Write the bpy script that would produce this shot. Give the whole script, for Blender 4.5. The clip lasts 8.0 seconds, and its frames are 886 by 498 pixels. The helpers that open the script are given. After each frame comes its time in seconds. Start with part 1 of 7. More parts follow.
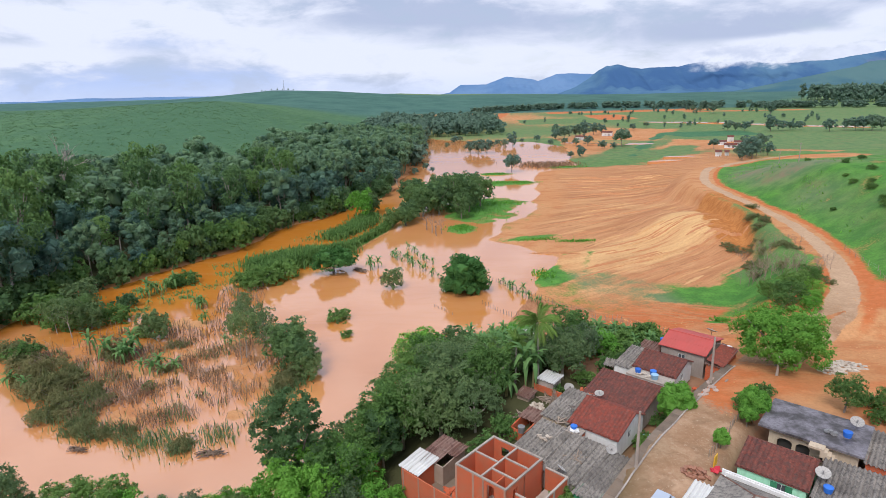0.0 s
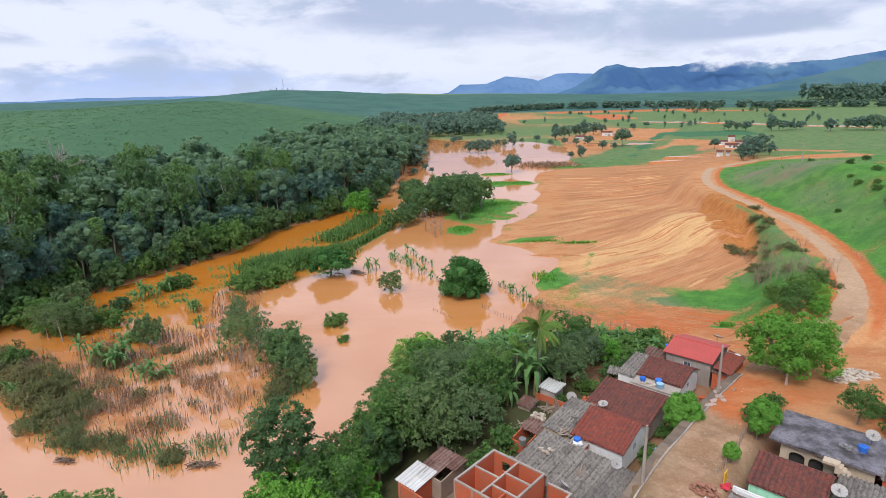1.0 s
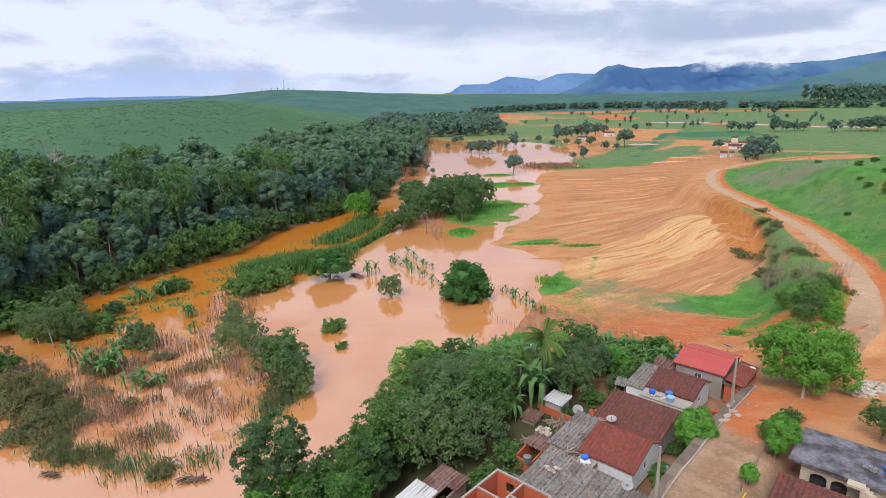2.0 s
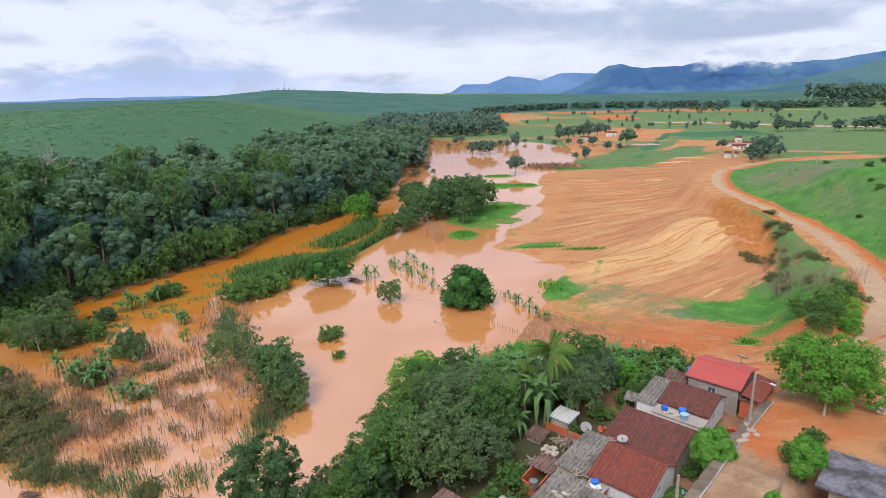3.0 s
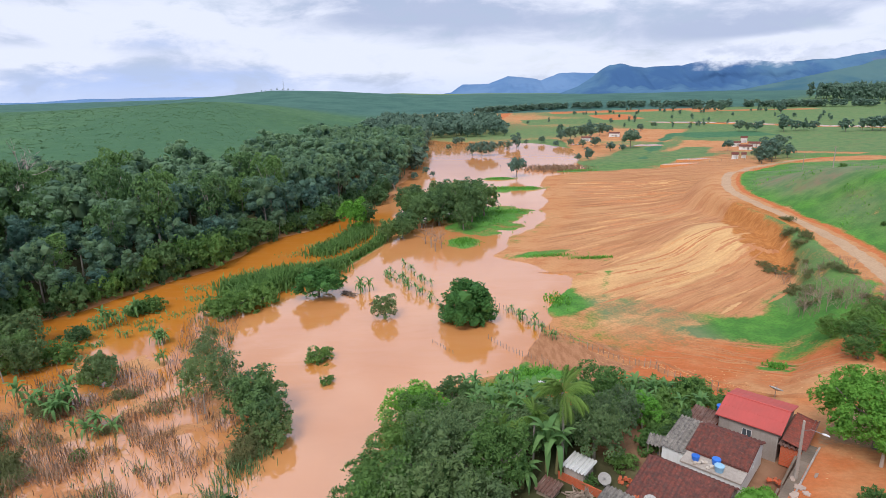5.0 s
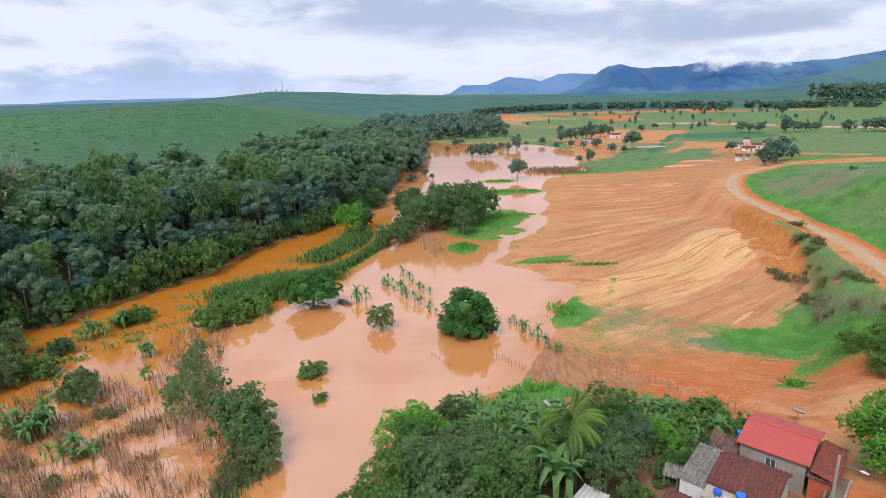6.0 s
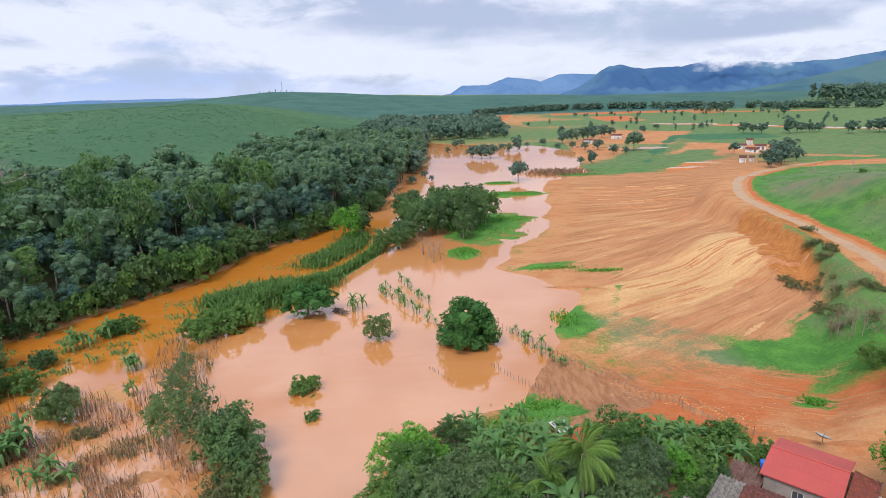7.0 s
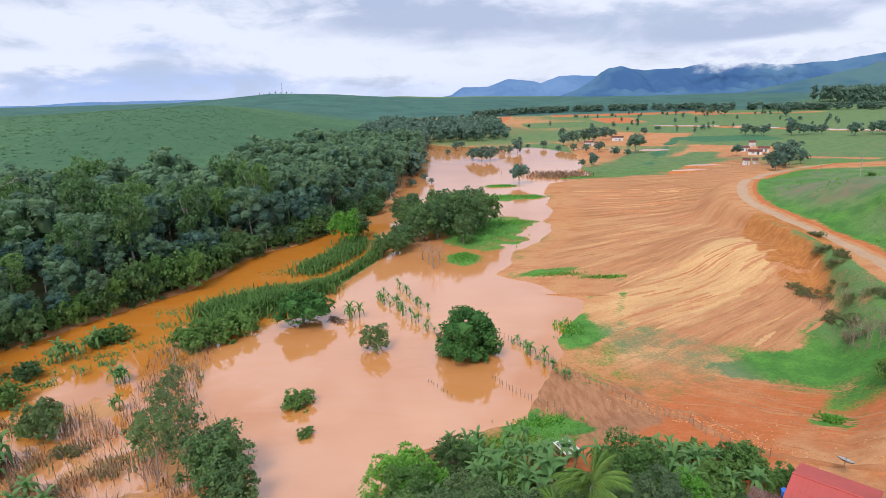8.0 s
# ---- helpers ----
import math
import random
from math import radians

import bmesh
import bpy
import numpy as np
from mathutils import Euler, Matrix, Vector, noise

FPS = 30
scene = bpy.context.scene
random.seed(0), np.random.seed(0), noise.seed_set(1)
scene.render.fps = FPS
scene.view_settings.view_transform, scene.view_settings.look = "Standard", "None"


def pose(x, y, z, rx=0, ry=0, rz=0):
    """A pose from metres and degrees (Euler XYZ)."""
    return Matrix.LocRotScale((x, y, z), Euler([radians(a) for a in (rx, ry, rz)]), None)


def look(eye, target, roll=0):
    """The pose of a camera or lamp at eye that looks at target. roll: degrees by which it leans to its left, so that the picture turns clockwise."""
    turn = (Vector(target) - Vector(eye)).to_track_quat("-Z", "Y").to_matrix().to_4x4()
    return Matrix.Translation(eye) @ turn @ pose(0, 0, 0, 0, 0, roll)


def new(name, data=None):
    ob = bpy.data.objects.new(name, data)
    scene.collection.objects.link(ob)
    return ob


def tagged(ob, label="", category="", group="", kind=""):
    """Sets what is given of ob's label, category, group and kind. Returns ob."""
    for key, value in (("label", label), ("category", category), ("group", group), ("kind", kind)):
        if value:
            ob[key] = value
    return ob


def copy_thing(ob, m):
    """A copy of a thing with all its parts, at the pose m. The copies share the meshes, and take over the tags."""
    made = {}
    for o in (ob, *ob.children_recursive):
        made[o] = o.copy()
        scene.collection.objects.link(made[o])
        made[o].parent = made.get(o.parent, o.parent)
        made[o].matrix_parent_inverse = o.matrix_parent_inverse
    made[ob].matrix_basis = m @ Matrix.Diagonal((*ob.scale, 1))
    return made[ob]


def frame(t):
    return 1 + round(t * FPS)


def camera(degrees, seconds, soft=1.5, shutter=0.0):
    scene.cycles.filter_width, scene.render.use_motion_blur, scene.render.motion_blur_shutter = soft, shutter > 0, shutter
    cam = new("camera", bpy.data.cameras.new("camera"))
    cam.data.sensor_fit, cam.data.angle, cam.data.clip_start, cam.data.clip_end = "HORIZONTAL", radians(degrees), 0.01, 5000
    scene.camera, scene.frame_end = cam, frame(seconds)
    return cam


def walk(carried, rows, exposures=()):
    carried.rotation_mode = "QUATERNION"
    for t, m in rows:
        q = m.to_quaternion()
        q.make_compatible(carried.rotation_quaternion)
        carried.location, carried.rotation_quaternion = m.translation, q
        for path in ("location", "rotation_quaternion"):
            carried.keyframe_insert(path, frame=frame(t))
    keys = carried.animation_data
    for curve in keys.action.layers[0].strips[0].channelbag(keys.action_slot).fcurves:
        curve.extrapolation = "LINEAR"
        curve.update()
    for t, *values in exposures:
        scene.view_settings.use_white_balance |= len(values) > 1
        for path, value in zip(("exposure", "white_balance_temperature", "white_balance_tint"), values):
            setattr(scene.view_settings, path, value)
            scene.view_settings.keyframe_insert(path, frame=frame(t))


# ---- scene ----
cam = camera(75.0, 8.0, 0.62)
PATH = [
    (0, (0.42, 0.681, 41.293), (0.401, 2.61, 40.765), -1.5),
    (0.5, (0.465, 1.629, 41.332), (0.447, 3.558, 40.803), -1.4),
    (1, (0.559, 2.898, 41.283), (0.541, 4.827, 40.754), -1.5),
    (1.5, (0.52, 4.234, 41.283), (0.5, 6.163, 40.754), -1.4),
    (3, (0.59, 9.226, 41.261), (0.565, 11.154, 40.732), -1.5),
    (3.5, (0.662, 11.164, 41.261), (0.635, 13.093, 40.733), -1.5),
    (4, (0.736, 13.186, 41.25), (0.709, 15.115, 40.722), -1.5),
    (4.5, (0.796, 15.328, 41.275), (0.768, 17.257, 40.748), -1.5),
    (4.7, (0.867, 16.21, 41.303), (0.839, 18.138, 40.774), -1.6),
    (6, (0.961, 22.086, 41.432), (0.936, 24.015, 40.906), -1.7),
    (6.5, (1.053, 24.341, 41.504), (1.028, 26.271, 40.978), -1.6),
    (7, (1.075, 26.506, 41.56), (1.05, 28.435, 41.035), -1.7),
    (7.5, (1.113, 28.484, 41.658), (1.088, 30.414, 41.134), -1.7),
    (8, (1.226, 29.969, 41.654), (1.2, 31.9, 41.134), -1.7),
]
# the rows are in plan units of 1.2 m, as the whole plan is
walk(cam, [(t, look(Vector(eye) * 1.2, Vector(target) * 1.2, roll)) for t, eye, target, roll in PATH], [(0, 0.2, 6200, 12), (8, 0.2, 6200, 12)])

# ---- sky and sun ----
world = bpy.data.worlds.new("world")
scene.world = world
world.use_nodes = True
wn, wl = world.node_tree.nodes, world.node_tree.links
wn.clear()


def wnode(kind, **values):
    n = wn.new(kind)
    for key, v in values.items():
        n.inputs[key].default_value = v
    return n


def wmath(op, a, b=None):
    n = wn.new("ShaderNodeMath")
    n.operation = op
    for i, v in enumerate((a, b)):
        if v is None:
            continue
        if isinstance(v, (int, float)):
            n.inputs[i].default_value = v
        else:
            wl.new(v, n.inputs[i])
    return n.outputs[0]


def wmix(fac, a, b):
    n = wn.new("ShaderNodeMix")
    n.data_type = "RGBA"
    for i, v in ((0, fac), (6, a), (7, b)):
        if isinstance(v, (int, float, tuple)):
            n.inputs[i].default_value = v
        else:
            wl.new(v, n.inputs[i])
    return n.outputs[2]


def wramp(x, a, b):
    n = wn.new("ShaderNodeMapRange")
    n.interpolation_type = "SMOOTHSTEP"
    n.inputs[1].default_value, n.inputs[2].default_value = a, b
    wl.new(x, n.inputs[0])
    return n.outputs[0]


SUN_UP, SUN_ROUND = 52.0, 205.0
coord = wn.new("ShaderNodeTexCoord")
sep = wn.new("ShaderNodeSeparateXYZ")
wl.new(coord.outputs["Generated"], sep.inputs[0])
height = wmath("MAXIMUM", sep.outputs[2], 0.0)
layers = wn.new("ShaderNodeMapping")
layers.inputs["Location"].default_value = (0.35, 0.2, 0.15)
layers.inputs["Scale"].default_value = (1.0, 1.0, 4.2)
wl.new(coord.outputs["Generated"], layers.inputs[0])
big = wnode("ShaderNodeTexNoise", Scale=2.6, Detail=5.0, Roughness=0.5, Distortion=0.25)
wl.new(layers.outputs[0], big.inputs["Vector"])
shift = wn.new("ShaderNodeMapping")
shift.inputs["Location"].default_value = (3.7, 8.1, 0.4)
shift.inputs["Scale"].default_value = (1.0, 1.0, 3.0)
wl.new(coord.outputs["Generated"], shift.inputs[0])
fine = wnode("ShaderNodeTexNoise", Scale=9.0, Detail=8.0, Roughness=0.6, Distortion=0.3)
wl.new(shift.outputs[0], fine.inputs["Vector"])
nishita = wn.new("ShaderNodeTexSky")
nishita.sky_type = "NISHITA"
nishita.sun_disc = False
nishita.sun_elevation, nishita.sun_rotation = radians(SUN_UP), radians(SUN_ROUND)
tone = wn.new("ShaderNodeVectorMath")
tone.operation = "SCALE"
tone.inputs["Scale"].default_value = 0.10
wl.new(nishita.outputs[0], tone.inputs[0])
white, grey, blue = (0.75, 0.785, 0.88, 1), (0.45, 0.51, 0.66, 1), (0.45, 0.56, 0.83, 1)
round_ = wmath("MULTIPLY", wmath("ARCTAN2", sep.outputs[0], sep.outputs[1]), 180 / math.pi)
wobble = wmath("MULTIPLY", wmath("SUBTRACT", big.outputs[0], 0.5), 9.0)
tall = wmath("ADD", wmath("MULTIPLY", height, 180 / math.pi), wmath("MULTIPLY", wmath("SUBTRACT", fine.outputs[0], 0.5), 2.4))


def bank_of(round_at, height_at, wide, deep, much):
    """How much one bank of cloud, at its bearing and height in degrees, adds."""
    u = wmath("DIVIDE", wmath("SUBTRACT", wmath("ADD", round_, wobble), round_at), wide)
    v = wmath("DIVIDE", wmath("SUBTRACT", tall, height_at), deep)
    far = wmath("ADD", wmath("MULTIPLY", u, u), wmath("MULTIPLY", v, v))
    return wmath("MULTIPLY", wmath("POWER", 2.718, wmath("MULTIPLY", far, -1.0)), much)


sheet = wmath("ADD", wmath("MULTIPLY", big.outputs[0], 0.45), wmath("MULTIPLY", fine.outputs[0], 0.55))
bank = sheet
# bright banks, then the grey undersides
for at in ((-9, 3.3, 9, 1.5, 0.17), (5, 2.7, 11, 1.4, 0.20), (-34, 3.4, 6, 0.7, 0.20), (-31, 6.2, 10, 1.2, 0.16), (32, 3.2, 7, 0.5, 0.25), (14, 1.5, 16, 0.7, 0.10), (36, 4.5, 2.0, 0.7, 0.30), (-20, 7.6, 7, 0.9, 0.10),
           (-4, 6.9, 9, 1.1, -0.16), (11, 6.2, 10, 1.3, -0.09), (27, 4.4, 8, 0.9, -0.20), (20, 7.8, 10, 0.9, 0.05), (-38, 0.4, 14, 0.9, -0.10)):
    bank = wmath("ADD", bank, bank_of(*at))
clouds = wmix(wramp(bank, 0.36, 0.64), grey, white)
hollow = wmath("ADD", bank_of(-23, 4.6, 8, 0.8, 0.75), wmath("ADD", bank_of(-30, 1.4, 14, 1.4, 0.85), bank_of(-14, 1.6, 10, 0.9, 0.4)))
clouds = wmix(wmath("MULTIPLY", wmath("MINIMUM", hollow, 1.0), wramp(bank, 0.62, 0.44)), clouds, blue)
gap = wmath("MULTIPLY", wramp(fine.outputs[0], 0.50, 0.36), 0.18)
sky_colour = wmix(gap, clouds, tone.outputs[0])
veil = wmix(wmath("MULTIPLY", wramp(height, 0.035, 0.0), 0.45), sky_colour, (0.60, 0.69, 0.90, 1))
back = wnode("ShaderNodeBackground", Strength=0.97)
wl.new(veil, back.inputs[0])
wl.new(back.outputs[0], wn.new("ShaderNodeOutputWorld").inputs[0])

sun = new("sun", bpy.data.lights.new("sun", "SUN"))
sun.data.energy, sun.data.angle, sun.data.color = 2.2, radians(24), (1.0, 0.96, 0.9)
az = radians(SUN_ROUND)
sun.matrix_world = look((0, 0, 0), (-math.sin(az) * math.cos(radians(SUN_UP)), -math.cos(az) * math.cos(radians(SUN_UP)), -math.sin(radians(SUN_UP))))
scene.view_settings.exposure = 0.0

# ---- materials ----
def material(name, rough=0.9, metal=0.0, spec=0.3):
    m = bpy.data.materials.new(name)
    m.use_nodes = True
    b = m.node_tree.nodes["Principled BSDF"]
    b.inputs["Roughness"].default_value, b.inputs["Metallic"].default_value = rough, metal
    b.inputs["Specular IOR Level"].default_value = spec
    return m, m.node_tree.nodes, m.node_tree.links, b


def put(links, target, value):
    if hasattr(value, "is_output"):
        links.new(value, target)
    else:
        target.default_value = (*value, 1) if isinstance(value, tuple) and len(value) == 3 else value


def mixed(nodes, links, fac, a, b, mode="MIX"):
    n = nodes.new("ShaderNodeMix")
    n.data_type, n.blend_type = "RGBA", mode
    put(links, n.inputs[0], fac), put(links, n.inputs[6], a), put(links, n.inputs[7], b)
    return n.outputs[2]


def maths(nodes, links, op, a, b=0.0):
    n = nodes.new("ShaderNodeMath")
    n.operation = op
    put(links, n.inputs[0], a), put(links, n.inputs[1], b)
    return n.outputs[0]


def ramp(nodes, links, x, a, b, lo=0.0, hi=1.0):
    n = nodes.new("ShaderNodeMapRange")
    n.interpolation_type = "SMOOTHSTEP"
    put(links, n.inputs[0], x)
    for i, v in ((1, a), (2, b), (3, lo), (4, hi)):
        n.inputs[i].default_value = v
    return n.outputs[0]


def grain(nodes, links, scale, detail=4.0, rough=0.55, stretch=None, turn=0.0, distort=0.0, local=True):
    co = nodes.new("ShaderNodeTexCoord")
    geo = co.outputs["Object"]
    if not local:
        geo = nodes.new("ShaderNodeNewGeometry").outputs["Position"]
    if stretch:
        mp = nodes.new("ShaderNodeMapping")
        mp.inputs["Scale"].default_value, mp.inputs["Rotation"].default_value = stretch, (0, 0, radians(turn))
        links.new(geo, mp.inputs[0])
        geo = mp.outputs[0]
    n = nodes.new("ShaderNodeTexNoise")
    n.inputs["Scale"].default_value, n.inputs["Detail"].default_value = scale, detail
    n.inputs["Roughness"].default_value, n.inputs["Distortion"].default_value = rough, distort
    links.new(geo, n.inputs["Vector"])
    return n.outputs[0]


def bump(nodes, links, shader, height, strength, distance):
    n = nodes.new("ShaderNodeBump")
    n.inputs["Strength"].default_value, n.inputs["Distance"].default_value = strength, distance
    links.new(height, n.inputs["Height"])
    links.new(n.outputs[0], shader.inputs["Normal"])


def attr(nodes, name):
    n = nodes.new("ShaderNodeAttribute")
    n.attribute_name = name
    return n.outputs["Fac"]


def rough_paint(name, colour, other, scale=2.0, rough=0.85, spread=0.25, relief=0.02, metal=0.0, stains=None, worn=0.4, mottle=0.0):
    """A worn surface: two tones at two scales, a random tint for each object, and a fine relief."""
    m, n, l, b = material(name, rough, metal)
    large = grain(n, l, scale * 0.35, 5.0, 0.6, local=False)
    small = grain(n, l, scale * 6.0, 4.0, 0.65, local=False)
    c = mixed(n, l, ramp(n, l, large, 0.35, 0.65), colour, other)
    c = mixed(n, l, ramp(n, l, small, 0.3, 0.75, 0.0, spread), c, tuple(v * 0.45 for v in colour))
    tint = n.new("ShaderNodeObjectInfo")
    c = mixed(n, l, ramp(n, l, tint.outputs["Random"], 0.0, 1.0, 0.0, 0.38), c, tuple(min(1.0, v * 1.45 + 0.02) for v in other))
    if mottle:
        spots = grain(n, l, 2.6, 3.0, 0.7, (1.0, 1.0, 1.0), 42, local=False)
        c = mixed(n, l, ramp(n, l, spots, 0.50, 0.60, 0.0, mottle), c, tuple(v * 0.38 for v in other))
        c = mixed(n, l, ramp(n, l, spots, 0.42, 0.32, 0.0, mottle), c, tuple(min(1.0, v * 1.5 + 0.04) for v in colour))
    if stains:
        streak = grain(n, l, 1.2, 5.0, 0.6, (2.2, 2.2, 0.25), 20, local=False)
        c = mixed(n, l, ramp(n, l, streak, 0.44, 0.68, 0.0, worn), c, stains)
    l.new(c, b.inputs["Base Color"])
    bump(n, l, b, small, 0.5, relief)
    return m


def leaf_material(name, dark, light, yellow, clear=0.25, rough=0.7, mottle=0.0):
    m, n, l, b = material(name, rough, 0.0, 0.12)
    geo, info = n.new("ShaderNodeNewGeometry"), n.new("ShaderNodeObjectInfo")
    c = mixed(n, l, geo.outputs["Random Per Island"], dark, light)
    c = mixed(n, l, ramp(n, l, info.outputs["Random"], 0.25, 1.0, 0.0, 0.75), c, yellow)
    patch = grain(n, l, 0.5, 3.0, 0.6)
    c = mixed(n, l, ramp(n, l, patch, 0.4, 0.7, 0.0, 0.45), c, light)
    if mottle:
        c = mixed(n, l, ramp(n, l, grain(n, l, 0.13, 2.0, 0.5, local=False), 0.50, 0.64, 0.0, mottle), c, yellow)
        c = mixed(n, l, ramp(n, l, grain(n, l, 0.16, 2.0, 0.5, (1, 1, 0.6), 40, local=False), 0.54, 0.66, 0.0, mottle), c, tuple(v * 0.85 for v in dark))
    l.new(c, b.inputs["Base Color"])
    t = n.new("ShaderNodeBsdfTranslucent")
    l.new(c, t.inputs[0])
    mix = n.new("ShaderNodeMixShader")
    mix.inputs[0].default_value = clear
    l.new(b.outputs[0], mix.inputs[1]), l.new(t.outputs[0], mix.inputs[2])
    l.new(mix.outputs[0], n["Material Output"].inputs[0])
    return m


# haze over the forest is put into the leaf colours as blue
LEAF_FOREST = leaf_material("forest_leaves", (0.094, 0.19, 0.16), (0.158, 0.275, 0.205), (0.245, 0.37, 0.18), 0.5, 0.7, 0.65)
LEAF_DARK = leaf_material("dense_leaves", (0.040, 0.125, 0.040), (0.10, 0.24, 0.06), (0.10, 0.23, 0.06), 0.35)
LEAF_BRIGHT = leaf_material("bright_leaves", (0.105, 0.27, 0.035), (0.20, 0.46, 0.075), (0.28, 0.52, 0.09), 0.4)
LEAF_GROVE = leaf_material("grove_leaves", (0.08, 0.172, 0.054), (0.178, 0.315, 0.088), (0.225, 0.37, 0.095), 0.5)
LEAF_OLIVE = leaf_material("olive_leaves", (0.115, 0.195, 0.085), (0.225, 0.32, 0.135), (0.22, 0.31, 0.11), 0.5)
LEAF_BANANA = leaf_material("banana_leaves", (0.095, 0.215, 0.075), (0.195, 0.36, 0.125), (0.20, 0.34, 0.11), 0.38)
LEAF_PALM = leaf_material("palm_leaves", (0.11, 0.22, 0.05), (0.25, 0.40, 0.09), (0.26, 0.37, 0.10), 0.38)
# distance haze is put into these leaves as a paler, bluer green
LEAF_FAR_HAZE = leaf_material("hazed_far_leaves", (0.115, 0.20, 0.16), (0.18, 0.275, 0.20), (0.20, 0.285, 0.17), 0.4)
BARK = rough_paint("bark", (0.16, 0.12, 0.09), (0.28, 0.24, 0.2), 2.0)
BARK_PALE = rough_paint("pale_bark", (0.42, 0.38, 0.33), (0.3, 0.26, 0.22), 2.0)
TWIG = rough_paint("dry_twigs", (0.25, 0.17, 0.13), (0.36, 0.26, 0.2), 1.0)
REED = rough_paint("dry_reeds", (0.20, 0.115, 0.07), (0.30, 0.19, 0.11), 0.8)


def ground_material():
    m, n, l, b = material("earth", 0.95, 0.0, 0.15)
    broad = grain(n, l, 0.035, 6.0, 0.6)
    middle = grain(n, l, 0.22, 6.0, 0.62)
    fine = grain(n, l, 2.2, 5.0, 0.65)
    co = n.new("ShaderNodeTexCoord")
    warp = maths(n, l, "MULTIPLY", maths(n, l, "SUBTRACT", grain(n, l, 0.05, 3.0, 0.5), 0.5), 0.022)

    def swath(cx, cy):
        """The bearing and distance of a place as seen from where the graders turned."""
        off, flat_v, sp, size = n.new("ShaderNodeVectorMath"), n.new("ShaderNodeVectorMath"), n.new("ShaderNodeSeparateXYZ"), n.new("ShaderNodeVectorMath")
        off.operation, flat_v.operation, size.operation = "SUBTRACT", "MULTIPLY", "LENGTH"
        off.inputs[1].default_value, flat_v.inputs[1].default_value = (cx, cy, 0), (1, 1, 0)
        l.new(co.outputs["Object"], off.inputs[0]), l.new(off.outputs[0], flat_v.inputs[0]), l.new(flat_v.outputs[0], sp.inputs[0]), l.new(flat_v.outputs[0], size.inputs[0])
        return maths(n, l, "ADD", maths(n, l, "ARCTAN2", maths(n, l, "MULTIPLY", sp.outputs[1], -1.0), maths(n, l, "MULTIPLY", sp.outputs[0], -1.0)), warp), size.outputs["Value"]

    def furrows(way, across, along_, detail, distort=0.0):
        v = n.new("ShaderNodeCombineXYZ")
        l.new(maths(n, l, "MULTIPLY", way[0], across), v.inputs[0]), l.new(maths(n, l, "MULTIPLY", way[1], along_), v.inputs[1])
        t = n.new("ShaderNodeTexNoise")
        t.inputs["Scale"].default_value, t.inputs["Detail"].default_value, t.inputs["Roughness"].default_value, t.inputs["Distortion"].default_value = 1.0, detail, 0.6, distort
        l.new(v.outputs[0], t.inputs["Vector"])
        return t.outputs[0]

    fan, level = swath(150, 196), swath(165, 248)
    fanned = ramp(n, l, attr(n, "fan"), 0.3, 0.7)

    def both(a, b):
        m2 = n.new("ShaderNodeMix")
        l.new(fanned, m2.inputs[0]), l.new(b, m2.inputs[2]), l.new(a, m2.inputs[3])
        return m2.outputs[0]

    streak = both(furrows(fan, 34, 0.030, 5.0), furrows(level, 30, 0.03, 5.0))
    streak2 = both(furrows(fan, 120, 0.06, 5.0, 0.1), furrows(level, 95, 0.05, 5.0, 0.3))
    scratch = both(furrows(fan, 260, 0.09, 3.0, 0.4), furrows(level, 210, 0.09, 3.0, 0.4))
    orange, red = (0.56, 0.255, 0.105), (0.53, 0.155, 0.048)
    c = mixed(n, l, ramp(n, l, broad, 0.35, 0.65), orange, (0.60, 0.31, 0.14))
    c = mixed(n, l, ramp(n, l, grain(n, l, 0.13, 5.0, 0.65, (1.0, 1.8, 1), 30), 0.48, 0.62, 0.0, 0.6), c, (0.47, 0.165, 0.06))
    worked = attr(n, "worked")
    lines = mixed(n, l, ramp(n, l, streak, 0.36, 0.64), (0.44, 0.192, 0.082), (0.60, 0.31, 0.14))
    lines = mixed(n, l, ramp(n, l, broad, 0.40, 0.62, 0.0, 0.6), lines, (0.58, 0.265, 0.125))
    lines = mixed(n, l, ramp(n, l, streak2, 0.50, 0.68, 0.0, 0.6), lines, (0.37, 0.165, 0.072))
    lines = mixed(n, l, ramp(n, l, streak2, 0.46, 0.30, 0.0, 0.45), lines, (0.70, 0.42, 0.20))
    lines = mixed(n, l, maths(n, l, "MULTIPLY", ramp(n, l, scratch, 0.57, 0.66, 0.0, 0.7), ramp(n, l, middle, 0.42, 0.58)), lines, (0.28, 0.125, 0.055))
    c = mixed(n, l, worked, c, lines)
    light_earth = mixed(n, l, ramp(n, l, streak2, 0.46, 0.68, 0.0, 0.6), (0.76, 0.475, 0.215), (0.60, 0.315, 0.125))
    c = mixed(n, l, ramp(n, l, maths(n, l, "ADD", attr(n, "pale"), maths(n, l, "MULTIPLY", maths(n, l, "SUBTRACT", streak, 0.5), 0.9)), 0.2, 1.0), c, light_earth)
    c = mixed(n, l, ramp(n, l, maths(n, l, "ADD", attr(n, "redness"), maths(n, l, "SUBTRACT", middle, 0.5)), 0.25, 0.75), c, mixed(n, l, ramp(n, l, grain(n, l, 0.5, 6.0, 0.7, (1.0, 2.0, 1), -40), 0.40, 0.62), red, (0.59, 0.185, 0.066)))
    c = mixed(n, l, ramp(n, l, maths(n, l, "ADD", attr(n, "cut"), maths(n, l, "MULTIPLY", maths(n, l, "SUBTRACT", middle, 0.5), 0.6)), 0.3, 0.6), c, mixed(n, l, ramp(n, l, grain(n, l, 0.6, 5.0, 0.7, (1, 1, 0.3)), 0.4, 0.6), (0.44, 0.165, 0.045), (0.56, 0.235, 0.07)))
